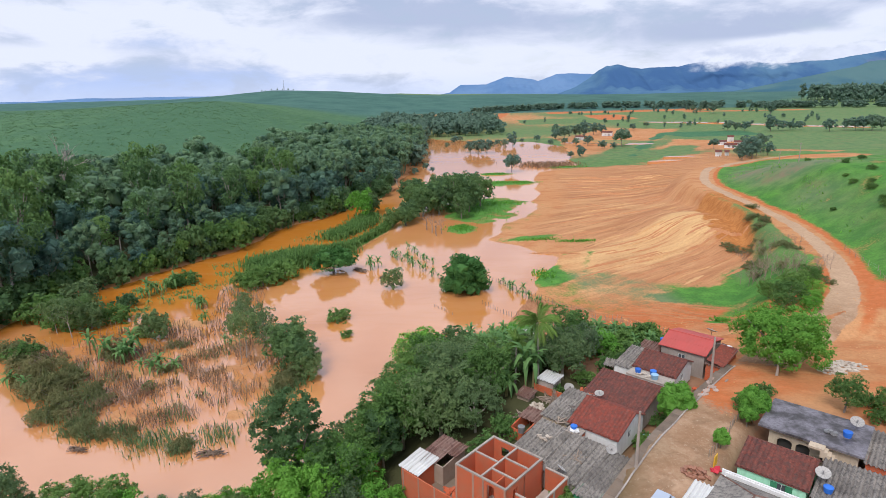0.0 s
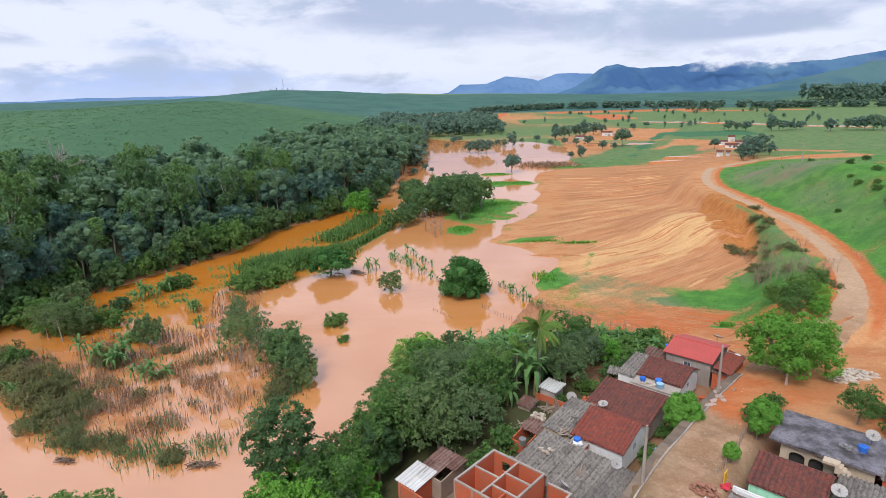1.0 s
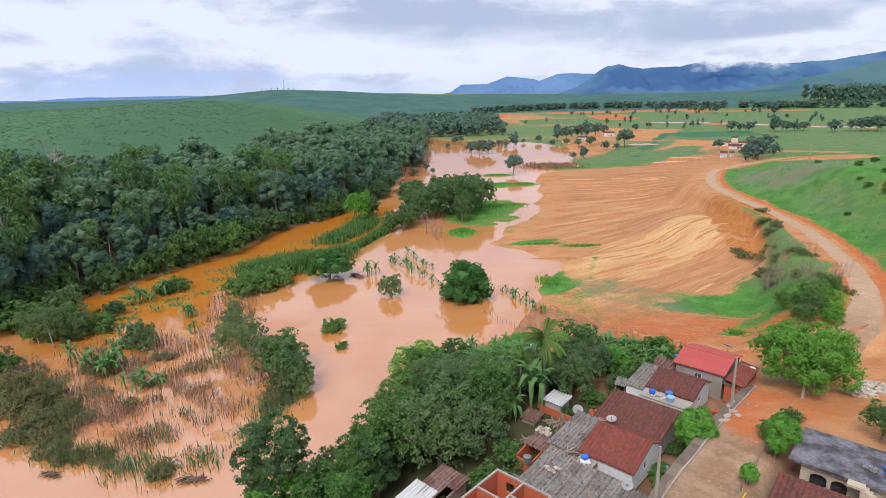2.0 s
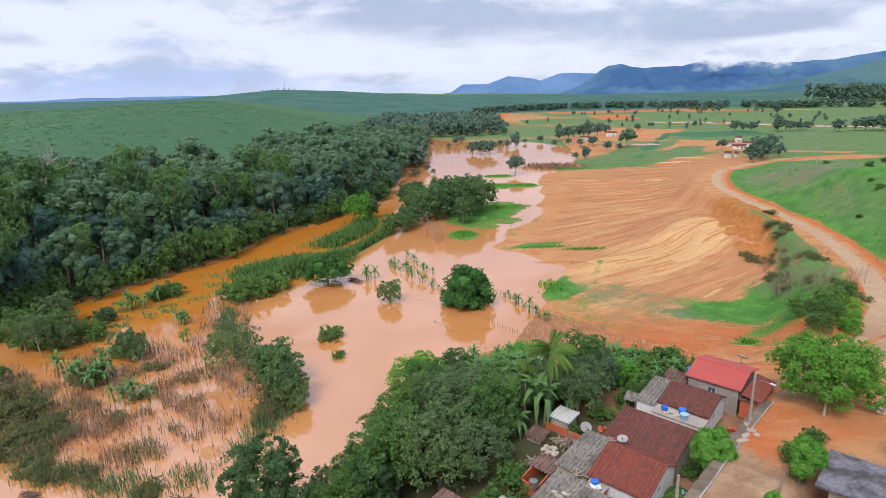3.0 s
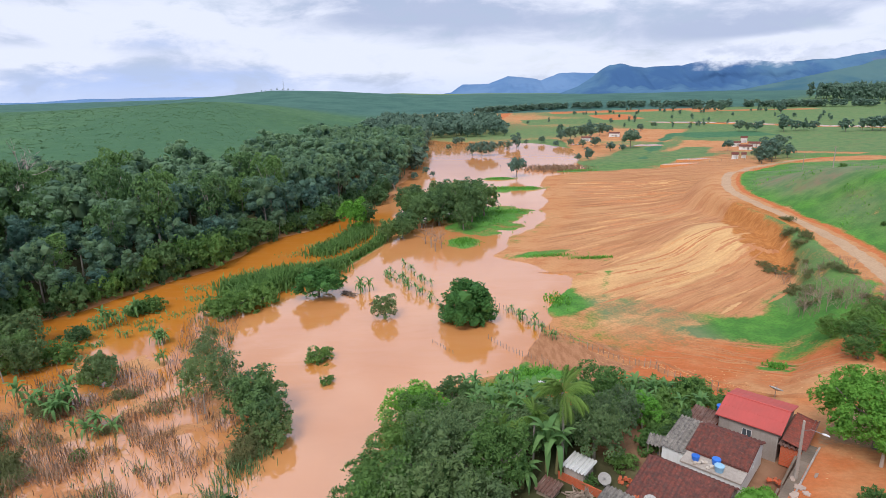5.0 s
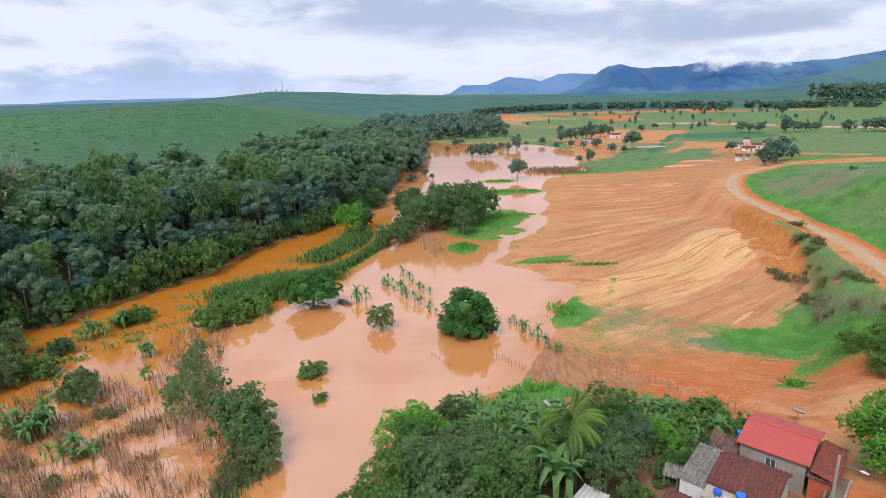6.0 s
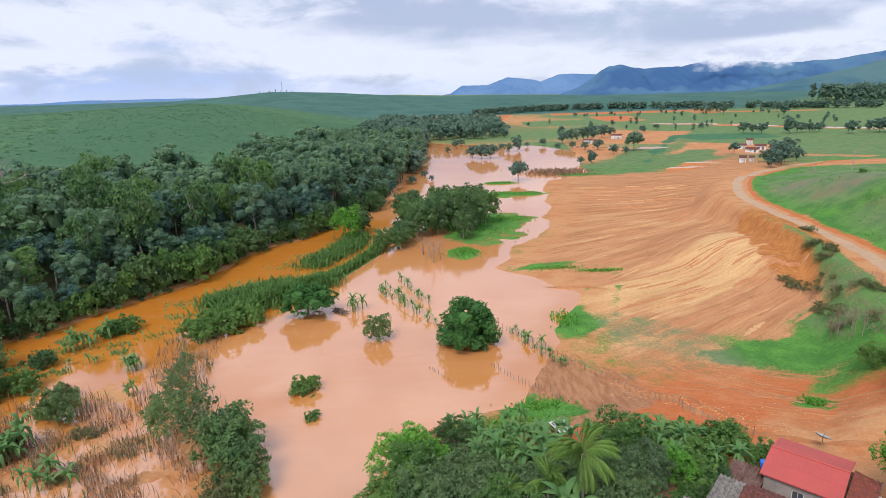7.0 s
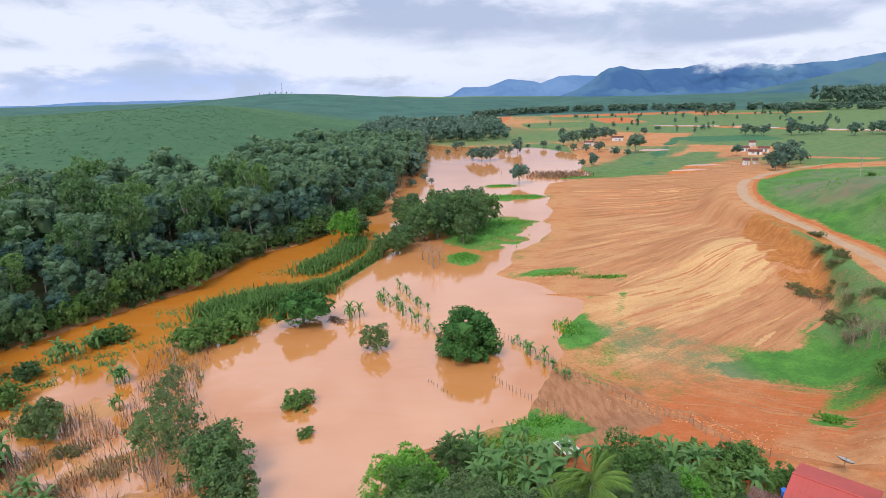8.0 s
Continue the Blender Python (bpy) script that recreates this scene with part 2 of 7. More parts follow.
    brown = mixed(n, l, ramp(n, l, grain(n, l, 0.55, 5.0, 0.65, (2.4, 0.5, 1), 32), 0.38, 0.62), (0.34, 0.155, 0.075), (0.46, 0.225, 0.115))
    c = mixed(n, l, ramp(n, l, maths(n, l, "ADD", attr(n, "silt"), maths(n, l, "MULTIPLY", maths(n, l, "SUBTRACT", fine, 0.5), 0.4)), 0.35, 0.6), c, brown)
    track = mixed(n, l, ramp(n, l, middle, 0.36, 0.64), (0.34, 0.20, 0.112), (0.51, 0.335, 0.21))
    track = mixed(n, l, ramp(n, l, grain(n, l, 0.9, 5.0, 0.7), 0.5, 0.68, 0.0, 0.5), track, (0.26, 0.145, 0.08))
    track = mixed(n, l, ramp(n, l, grain(n, l, 0.35, 5.0, 0.65, (1.0, 0.5, 1), 42), 0.47, 0.60, 0.0, 0.35), track, (0.44, 0.29, 0.18))
    track = mixed(n, l, ramp(n, l, grain(n, l, 0.28, 4.0, 0.6), 0.55, 0.66, 0.0, 0.6), track, (0.27, 0.17, 0.10))
    track = mixed(n, l, ramp(n, l, grain(n, l, 3.2, 4.0, 0.7), 0.55, 0.72, 0.0, 0.6), track, (0.58, 0.44, 0.31))
    track = mixed(n, l, maths(n, l, "MULTIPLY", attr(n, "dry"), 0.65), track, (0.60, 0.41, 0.26))
    c = mixed(n, l, ramp(n, l, maths(n, l, "ADD", attr(n, "road"), maths(n, l, "MULTIPLY", maths(n, l, "SUBTRACT", fine, 0.5), 0.7)), 0.35, 0.65), c, track)
    c = mixed(n, l, ramp(n, l, fine, 0.3, 0.75, 0.0, 0.28), c, (0.24, 0.10, 0.04))
    green = mixed(n, l, ramp(n, l, middle, 0.35, 0.65), (0.065, 0.20, 0.035), (0.12, 0.31, 0.05))
    green = mixed(n, l, ramp(n, l, fine, 0.35, 0.7, 0.0, 0.6), green, (0.06, 0.13, 0.03))
    heath = mixed(n, l, ramp(n, l, middle, 0.35, 0.62), (0.125, 0.20, 0.095), (0.20, 0.215, 0.115))
    heath = mixed(n, l, ramp(n, l, grain(n, l, 0.09, 6.0, 0.7), 0.52, 0.66, 0.0, 0.7), heath, (0.27, 0.17, 0.115))
    green = mixed(n, l, attr(n, "dull"), green, heath)
    edge = maths(n, l, "ADD", attr(n, "grass"), maths(n, l, "ADD", maths(n, l, "MULTIPLY", maths(n, l, "SUBTRACT", middle, 0.5), 1.2), maths(n, l, "MULTIPLY", maths(n, l, "SUBTRACT", fine, 0.5), 0.7)))
    c = mixed(n, l, ramp(n, l, edge, 0.25, 0.78), c, green)
    c = mixed(n, l, ramp(n, l, attr(n, "crop"), 0.3, 0.7), c, mixed(n, l, ramp(n, l, middle, 0.35, 0.65), (0.05, 0.15, 0.07), (0.08, 0.19, 0.085)))
    c = mixed(n, l, maths(n, l, "MULTIPLY", attr(n, "yard"), 0.8), c, mixed(n, l, ramp(n, l, middle, 0.35, 0.65), (0.20, 0.125, 0.08), (0.30, 0.20, 0.13)))
    rows = grain(n, l, 0.10, 6.0, 0.75, (1.0, 0.55, 1), 12)
    stand = mixed(n, l, ramp(n, l, rows, 0.36, 0.62), (0.064, 0.142, 0.066), (0.092, 0.182, 0.08))
    stand = mixed(n, l, ramp(n, l, grain(n, l, 0.006, 4.0, 0.5), 0.42, 0.58, 0.0, 0.6), stand, (0.06, 0.14, 0.075))
    # old: distance haze put into the far stands' colour as blue
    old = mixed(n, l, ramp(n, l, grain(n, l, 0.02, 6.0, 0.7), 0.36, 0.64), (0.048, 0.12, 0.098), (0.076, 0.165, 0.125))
    stand = mixed(n, l, attr(n, "far_haze"), stand, old)
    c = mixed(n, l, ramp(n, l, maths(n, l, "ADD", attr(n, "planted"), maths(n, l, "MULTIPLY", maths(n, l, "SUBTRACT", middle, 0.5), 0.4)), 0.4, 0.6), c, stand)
    # litter, and shade under the grove's trees darkened into the ground
    c = mixed(n, l, ramp(n, l, attr(n, "litter_shade"), 0.2, 0.8), c, mixed(n, l, middle, (0.05, 0.05, 0.025), (0.10, 0.10, 0.04)))
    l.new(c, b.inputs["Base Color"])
    rise = maths(n, l, "ADD", maths(n, l, "MULTIPLY", middle, 0.6), maths(n, l, "ADD", maths(n, l, "MULTIPLY", fine, 0.15), maths(n, l, "MULTIPLY", maths(n, l, "MULTIPLY", streak2, worked), 1.2)))
    bump(n, l, b, rise, 0.8, 0.6)
    return m


def water_material():
    m, n, l, b = material("flood_water", 0.06, 0.0, 0.5)
    b.inputs["IOR"].default_value = 2.8
    slant = n.new("ShaderNodeLayerWeight")
    slant.inputs[0].default_value = 0.5
    l.new(ramp(n, l, slant.outputs["Facing"], 0.62, 0.92, 0.5, 1.0), b.inputs["Specular IOR Level"])
    silt = grain(n, l, 0.03, 5.0, 0.6, (1, 1.5, 1))
    swirl = grain(n, l, 0.25, 5.0, 0.6, (0.5, 1.4, 1), 25, 1.0)
    c = mixed(n, l, ramp(n, l, silt, 0.35, 0.65), (0.70, 0.295, 0.105), (0.66, 0.275, 0.095))
    # deeper orange for shallows, and for the forest's reflection painted in
    c = mixed(n, l, ramp(n, l, maths(n, l, "ADD", attr(n, "shallow"), maths(n, l, "MULTIPLY", maths(n, l, "SUBTRACT", swirl, 0.5), 0.8)), 0.2, 0.9), c, (0.60, 0.205, 0.022))
    c = mixed(n, l, ramp(n, l, swirl, 0.45, 0.75, 0.0, 0.25), c, (0.71, 0.31, 0.115))
    l.new(c, b.inputs["Base Color"])
    bump(n, l, b, grain(n, l, 0.9, 4.0, 0.6, (1, 1.8, 1), 15), 0.10, 0.05)
    return m


GROUND, WATER = ground_material(), water_material()

# ---- the lie of the land ----
def step(a, b, x):
    s = np.clip((np.asarray(x, float) - a) / (b - a), 0, 1)
    return s * s * (3 - 2 * s)


def wave(x, y, size, seed=0.0):
    """A smooth uneven field between -1 and 1, by sums of sines."""
    x, y = np.asarray(x, float) / size, np.asarray(y, float) / size
    s = seed * 1.7
    return (np.sin(x * 1.3 + 2.1 * np.sin(y * 0.9 + s) + s) + np.sin(y * 1.7 + 1.7 * np.sin(x * 1.1 - s) + 2 * s)
            + 0.6 * np.sin(2.9 * x - 2.3 * y + 1.3 * np.sin(1.9 * y + s)) + 0.5 * np.sin(3.7 * y + 3.1 * x + s)) / 3.1


EAST_SHORE = ((40, -9), (66, -10.4), (80, -8), (90, -5), (97, 9.9), (107, 15), (122, 20), (134, 26.4), (141, 27.5), (147, 22), (153, 20), (160, 12.5), (168, 15),
              (177, 18), (190, 26), (203, 32), (220, 34), (237, 38.5), (277, 42), (299, 50), (310, 72), (330, 73), (355, 76), (425, 88), (470, 70), (505, 0), (540, -20))
FOREST_EDGE = ((40, -104), (60, -98), (100, -84), (118, -80), (144, -65), (185, -50), (200, -40), (246, -23), (287, -20.5), (392, -17), (517, -17))
ROAD = ((-6, 20), (16.9, 40.2), (24.4, 49.2), (31.9, 57.7), (38.7, 65.9), (47, 73), (59, 82.5), (65.2, 90.2), (70.5, 98.6), (76.3, 110.5), (81, 124.5), (84.5, 138), (86.4, 152), (87.6, 166), (88.5, 178), (90, 192), (91.8, 203), (95.5, 214), (103, 230), (118, 255), (133, 273), (151, 287), (210, 330))


def shore(y):
    ys, xs = zip(*EAST_SHORE)
    return np.interp(y, ys, xs)


def forest_edge(y):
    ys, xs = zip(*FOREST_EDGE)
    return np.interp(y, ys, xs) + 3 * wave(y, y * 0.3, 9.0, 3)


def to_line(x, y, line):
    """Distance to a line, the side (right of its way is positive), and how far along."""
    x, y = np.asarray(x, float), np.asarray(y, float)
    best, side, along, run = np.full(x.shape, 1e9), np.zeros(x.shape), np.zeros(x.shape), 0.0
    for (ax, ay), (bx, by) in zip(line, line[1:]):
        dx, dy = bx - ax, by - ay
        size = math.hypot(dx, dy)
        k = np.clip(((x - ax) * dx + (y - ay) * dy) / size ** 2, 0, 1)
        d = np.hypot(x - ax - k * dx, y - ay - k * dy)
        near = d < best
        cross = ((x - ax) * dy - (y - ay) * dx) / size
        best, side, along = np.where(near, d, best), np.where(near, np.sign(cross), side), np.where(near, run + k * size, along)
        run += size
    return best, side, along


def blob(x, y, cx, cy, rx, ry, turn=0.0, rough=0.25):
    """1 at the middle of an uneven oval, falling through 0.5 at its rim."""
    c, s = math.cos(radians(turn)), math.sin(radians(turn))
    u, v = ((x - cx) * c + (y - cy) * s) / rx, (-(x - cx) * s + (y - cy) * c) / ry
    r = np.hypot(u, v) * (1 + rough * wave(x, y, max(1.0, 0.35 * min(rx, ry)), cx))
    return np.clip(1 - 0.5 * r, 0, 1) * (r < 2)


ISLANDS = ((12, 206, 13, 22, -8), (4.5, 174.5, 4.5, 6.0, 0), (20, 214, 10, 6, 20), (22, 262, 12, 7, 10), (34, 262, 7, 4, 0), (25, 292, 9, 3, 0), (66, 312, 12, 3.5, 5))
LEVEE = ((-43, 131), (-36, 143), (-27, 152), (-20, 172), (-16, 195), (-10, 215), (2, 225))


def dry(x, y):
    """How far a place lies inside the dry land of the east and south."""
    east = x - shore(y) - 1.6 * wave(x, y, 7.0, 1) * step(60, 110, y) - 0.7 * wave(x, y, 2.3, 4)
    south = 50 - y - 2.0 * wave(x, y, 9.0, 2)
    return np.maximum(east, south)


def fan_zone(x, y):
    """1 on the graded slope that falls south-west from the cut, 0 on the level field north of it."""
    return step(-3, 4, (x - 37) * 0.58 - (y - 148) * 0.81) * step(96, 84, x)


def land(x, y):
    x, y = np.asarray(x, float), np.asarray(y, float)
    d = dry(x, y)
    pos = np.maximum(d, 0)
    field = np.where(d > 0, 0.22 * (1 - np.exp(-pos / 2.5)) + 0.008 * np.minimum(pos, 60) + 0.10 * np.clip(pos - 38, 0, 40) * step(110, 150, y) * step(420, 260, y), np.maximum(0.12 * d, -1.5))
    hill = 9.0 * step(114, 46, y) * step(-1, 30, d)
    rd, side, along = to_line(x, y, ROAD)
    right = rd * side
    far_end = step(248, 160, y)
    knoll = (step(3.2, 24, right) * 11.5 + 0.04 * np.clip(right - 24, 0, 60)) * far_end * step(76, 105, y)
    lo, hi = np.interp(y, (105, 126, 145, 190, 215), (-20, -14, -11, -10, -18)), np.interp(y, (105, 126, 145, 190, 215), (-4, -7, -5.5, -5, -4))
    bank = np.clip((right - lo) / (hi - lo), 0, 1)
    bed = 7.6 * step(60, 82, y) * step(300, 236, y) * bank * bank * (3 - 2 * bank)
    e = np.maximum(field, 0) + hill
    e = np.where(d > 0, np.maximum(e, bed) + knoll, field)
    # the house plots are cut level into the slope on both sides of the street
    pu, pv = (x - 16.6) * 0.669 + (y - 44.6) * 0.743, (x - 16.6) * 0.743 - (y - 44.6) * 0.669
    run = step(-12, -9, pu) * step(36, 30, pu)
    cut = step(-1.0, -1.6, pv) * run
    e = np.where(d > 0, e * (1 - cut) + np.minimum(e, 5.7) * cut, e)
    cut = step(5.4, 6.4, pv) * step(21, 17.5, pu) * step(22, 17, pv)
    e = np.where(d > 0, e * (1 - cut) + np.minimum(e, 8.05) * cut, e)
    mound = 3.4 * np.exp(-((x - 68) / 11) ** 2 - ((y - 160) / 18) ** 2)
    e = e + np.where(d > 0, mound, 0)
    w = forest_edge(y) - x
    wpos = np.maximum(w, 0)
    forest = np.where(w > 0, 0.7 * (1 - np.exp(-wpos / 2.5)) + 0.045 * np.minimum(wpos, 240), np.maximum(0.2 * w, -1.5)) * step(30, 70, y + 0 * x)
    h = np.maximum(e, forest)
    ld, _, la = to_line(x, y, LEVEE)
    levee = 0.6 - np.interp(y, (140, 156), (0.16, 0.30)) * ld + 0.2 * wave(x, y, 3.0, 5)
    h = np.maximum(h, np.minimum(levee, 0.5))
    for cx, cy, rx, ry, turn in ISLANDS:
        h = np.maximum(h, np.minimum(1.6 * (blob(x, y, cx, cy, rx, ry, turn) - 0.5), 0.35))
    marsh = 0.22 * wave(x, y, 2.6, 7) + 0.18 * wave(x, y, 6.0, 8) - 0.10
    marsh = marsh - 2.0 * (1 - np.clip(2 * blob(x, y, -47, 82, 24, 24, 0, 0.15), 0, 1))
    marsh = marsh - 1.2 * step(-1, 3, 66.5 + np.maximum(0, -47 - x) * 0.8 - y)
    h = np.maximum(h, np.maximum(marsh, -1.5))
    # the strip of shallows between forest and levee
    far = step(500, 640, y)
    h = np.maximum(h, far * 1.0 - (1 - far) * 1.5)
    ridge1 = 25 * np.exp(-((y - 640 + 0.1 * x) / 240) ** 2) * step(-70, -270, x + 0.06 * (y - 600)) * (1 + 0.05 * wave(x, y, 150, 2)) * (1 - 0.3 * step(-170, -500, x))
    crest = np.interp(x, (-1400, -800, -470, -390, -100, 100, 400, 700, 1100), (4, 17, 34, 40, 31, 25, 23, 15, 5))
    ridge2 = crest * np.exp(-((y - 1400) / 400) ** 2) * (1 + 0.04 * wave(x, y, 180, 3))
    plain = 22 * step(1500, 3600, np.hypot(x, y)) * step(900, -300, x) + 6 * step(420, 1200, y) * step(-200, 300, x)
    h = h + ridge1 + np.maximum(ridge2, plain)
    bumps = 0.10 * wave(x, y, 1.7, 9) + 0.16 * wave(x, y, 5.0, 6)
    work = step(12, 20, d) * step(100, 118, y) * step(330, 290, y) * step(-10, -18, right)
    bearing, level = np.arctan2(196 - y, 150 - x) + 0.004 * wave(x, y, 30.0, 3), np.arctan2(248 - y, 165 - x) + 0.006 * wave(x, y, 30.0, 5)
    fanned = fan_zone(x, y)
    furrow = (fanned * (0.09 * np.sin(bearing * 105) + 0.08 * np.sin(bearing * 171 + 2)) + (1 - fanned) * (0.17 * np.sin(level * 92) + 0.12 * np.sin(level * 151 + 1))) * (0.25 + 0.75 * step(-0.3, 0.5, wave(x, y, 9.0, 5))) * work
    h = h + np.where(h > 0.25, (bumps * (1 - step(2.6, 1.8, rd)) + furrow) * np.clip(h - 0.25, 0, 1), 0)
    planted = step(240, 330, y - 0.5 * (x + 60)) * step(-20, -60, x)
    return h + planted * 0.5 * wave(x, y, 3.5, 1)


def axis(lo, a, b, hi, fine, grow):
    out, v, s = [a], a, fine
    while v > lo:
        s *= grow
        v -= s
        out.append(v)
    out.reverse()
    v = a
    while v < b:
        v += fine
        out.append(v)
    s = fine
    while v < hi:
        s *= grow
        v += s
        out.append(v)
    return np.array(out)


def sheet_mesh(name, xs, ys, height, mat, smooth=True):
    gx, gy = np.meshgrid(xs, ys)
    gz = height(gx, gy)
    nx, ny = len(xs), len(ys)
    me = bpy.data.meshes.new(name)
    co = np.stack((gx, gy, gz), -1).reshape(-1, 3)
    i = np.arange((ny - 1) * (nx - 1))
    a = (i // (nx - 1)) * nx + i % (nx - 1)
    quads = np.stack((a, a + 1, a + nx + 1, a + nx), -1)
    me.vertices.add(len(co)), me.loops.add(quads.size), me.polygons.add(len(quads))
    me.vertices.foreach_set("co", co.ravel())
    me.loops.foreach_set("vertex_index", quads.ravel().astype(np.int32))
    me.polygons.foreach_set("loop_start", np.arange(0, quads.size, 4, dtype=np.int32))
    me.polygons.foreach_set("use_smooth", np.full(len(quads), smooth))
    me.update()
    me.validate()
    me.materials.append(mat)
    return new(name, me), co[:, 0], co[:, 1], co[:, 2]


def paint(ob, name, values):
    at = ob.data.attributes.new(name, "FLOAT", "POINT")
    at.data.foreach_set("value", np.clip(values, 0, 1).astype(np.float32))


GX = axis(-2700, -112, 125, 2900, 1.1, 1.06)
GY = axis(-600, 34, 190, 3500, 1.1, 1.019)
ground, X, Y, Z = sheet_mesh("ground", GX, GY, land, GROUND)
tagged(ground, "bare orange earth with grass patches, dirt road and planted hills", "ground", kind="structure")
D, (RD, RS, RA) = dry(X, Y), to_line(X, Y, ROAD)
RIGHT = RD * RS
GRASS = np.zeros_like(X)
for cx, cy, rx, ry, turn, w in ((60, 108, 9, 4, 15, 1.0), (50, 108, 8, 3.2, -10, 0.9), (40, 117, 10, 2.5, -25, 0.5), (22, 127, 4, 6, 10, 1.0), (30, 122, 10, 6, -30, 0.5), (40, 112, 17, 7, -15, 0.42), (28, 108, 8, 5, -30, 0.4),
                                (24, 160.5, 6, 1.7, 14, 0.75), (32, 156.5, 6, 0.8, -28, 0.5), (53, 110, 7, 3.5, 0, 1.0), (49, 104, 3, 3, 20, 0.7)) + ((13, 95, 4.5, 2.2, -35, 1.0), (8, 91, 6, 3, 0, 0.7),
                                (46, 91, 2, 1.6, 0, 0.9), (14, 62, 5, 3, 40, 0.8), (84, 330, 26, 14, 5, 1.0), (120, 355, 30, 18, 20, 0.9), (66, 312, 12, 4, 5, 0.9), (63, 116, 3.0, 8, -25, 0.9)):
    GRASS = np.maximum(GRASS, w * np.clip(2 * blob(X, Y, cx, cy, rx, ry, turn), 0, 1))
for cx, cy, rx, ry, turn in ISLANDS:
    GRASS = np.maximum(GRASS, 1.2 * blob(X, Y, cx, cy, rx, ry, turn))
GRASS = np.maximum(GRASS, step(3.2, 6.2, RIGHT) * step(88, 100, Y) * step(15, 28, RA) * (1.02 + 0.3 * wave(X, Y, 9, 6) + 0.12 * wave(X, Y, 3.5, 2)))
GRASS = np.maximum(GRASS, step(-4.0, -5, RIGHT) * step(-1.5, 1.5, RIGHT - np.interp(Y, (95, 111, 126, 145, 165, 200), (-17, -16.5, -12, -7.5, -5.5, -5))) * step(88, 98, Y) * step(215, 180, Y) * 0.78)
GRASS = np.maximum(GRASS, step(300, 420, Y) * step(30, 160, X) * (0.55 + 0.5 * wave(X, Y, 60, 3)))
GRASS = np.maximum(GRASS, step(420, 560, Y) * (0.62 + 0.45 * wave(X, Y * 0.6, 95, 5)))
GRASS = np.maximum(GRASS, step(120, 200, X) * step(80, 140, Y) * 0.9)
GRASS = np.maximum(GRASS, step(1700, 2400, Y))
LD, _, _ = to_line(X, Y, LEVEE)
GRASS = np.maximum(GRASS, step(4.5, 1.5, LD * np.interp(Y, (140, 156), (1.0, 1.9))))
GRASS = np.maximum(GRASS, step(-1, 14, D) * step(20, 12, D) * step(96, 84, Y) * 0.75)
for line in (((30, 143.5), (33, 145.2), (37, 144), (35.5, 139), (33, 134), (32, 128), (35, 124), (41, 120.5), (47, 114.5)), ((18, 128), (16, 133), (19, 138))):
    GRASS = np.maximum(GRASS, (0.5 + 0.35 * wave(X, Y, 3.0, 6)) * step(1.3, 0.2, to_line(X, Y, line)[0] + 0.6 * wave(X, Y, 2.2, 3)))
CROP, BARE = np.zeros_like(X), np.zeros_like(X)


def parcel(cx, cy, rx, ry, turn):
    """1 inside a field with straight, slightly worn edges."""
    c, s = math.cos(radians(turn)), math.sin(radians(turn))
    u, v = (X - cx) * c + (Y - cy) * s, -(X - cx) * s + (Y - cy) * c
    edge = np.minimum(rx - np.abs(u), ry - np.abs(v)) + 4 * wave(X, Y, 25, cx) + 1.5 * wave(X, Y, 8, cx)
    return step(-3, 3, edge)


for cx, cy, rx, ry, turn in ((225, 495, 34, 24, 3), (151, 433, 2.2, 90, -25.6)):
    CROP = np.maximum(CROP, parcel(cx, cy, rx, ry, turn))
for cx, cy, rx, ry, turn in ((182, 405, 26, 40, -30), (160, 520, 34, 62, -30), (74, 830, 9, 95, -12), (190, 300, 30, 8, 15), (420, 820, 80, 20, -10), (270, 890, 120, 26, 0), (212, 765, 26, 50, -5), (205, 345, 26, 6, -40), (112, 420, 14, 10, 0), (60, 390, 10, 5, 0)):
    BARE = np.maximum(BARE, parcel(cx, cy, rx, ry, turn))
GRASS = GRASS * (1 - 0.9 * BARE)
for cx, cy, rx, ry, turn in ((126, 392, 12, 44, -28), (150, 375, 9, 34, -30), (72, 460, 17, 34, -5), (140, 715, 50, 45, 0), (320, 400, 90, 60, -20), (480, 760, 130, 50, -10), (290, 720, 40, 40, 0), (270, 770, 34, 18, 0)):
    GRASS = np.maximum(GRASS, parcel(cx, cy, rx, ry, turn))
paint(ground, "crop", CROP)
paint(ground, "grass", GRASS)
paint(ground, "dull", np.maximum(0.8 * np.clip(2 * blob(X, Y, 36, 114, 20, 9, -22, 0.2), 0, 1) * step(48, 42, X) * step(26, 30, X), np.maximum(np.maximum(0.6 * step(300, 345, Y), 0.45 * step(-2, -6, RIGHT) * step(100, 130, Y) * step(60, 64, X)), step(4, 12, RIGHT) * (0.30 + 0.55 * wave(X, Y, 17, 4) + 0.35 * wave(X, Y, 6, 8) + 0.5 * np.exp(-((X - 110) / 14) ** 2 - ((Y - 195) / 22) ** 2)))))
paint(ground, "worked", step(6, 14, D) * step(100, 122, Y) * step(420, 360, Y) * step(-5, -12, RIGHT))
FAN = fan_zone(X, Y)
PALE = 0.72 * np.clip(2.2 * blob(X, Y, 57, 152, 27, 9, 37, 0.25), 0, 1) * step(0.2, 0.8, FAN) + 0.25 * np.clip(2 * blob(X, Y, 74, 164, 9, 10, 30), 0, 1)
PALE = np.maximum(PALE, 0.55 * np.clip(2 * blob(X, Y, 68, 199, 9, 3.5, -10), 0, 1))
PALE = np.maximum(PALE, 0.30 * np.clip(2 * blob(X, Y, 60, 205, 26, 22, 10), 0, 1))
PALE = np.maximum(PALE, 0.2 * np.clip(2 * blob(X, Y, 54, 124, 12, 12, 10), 0, 1))
paint(ground, "fan", FAN)
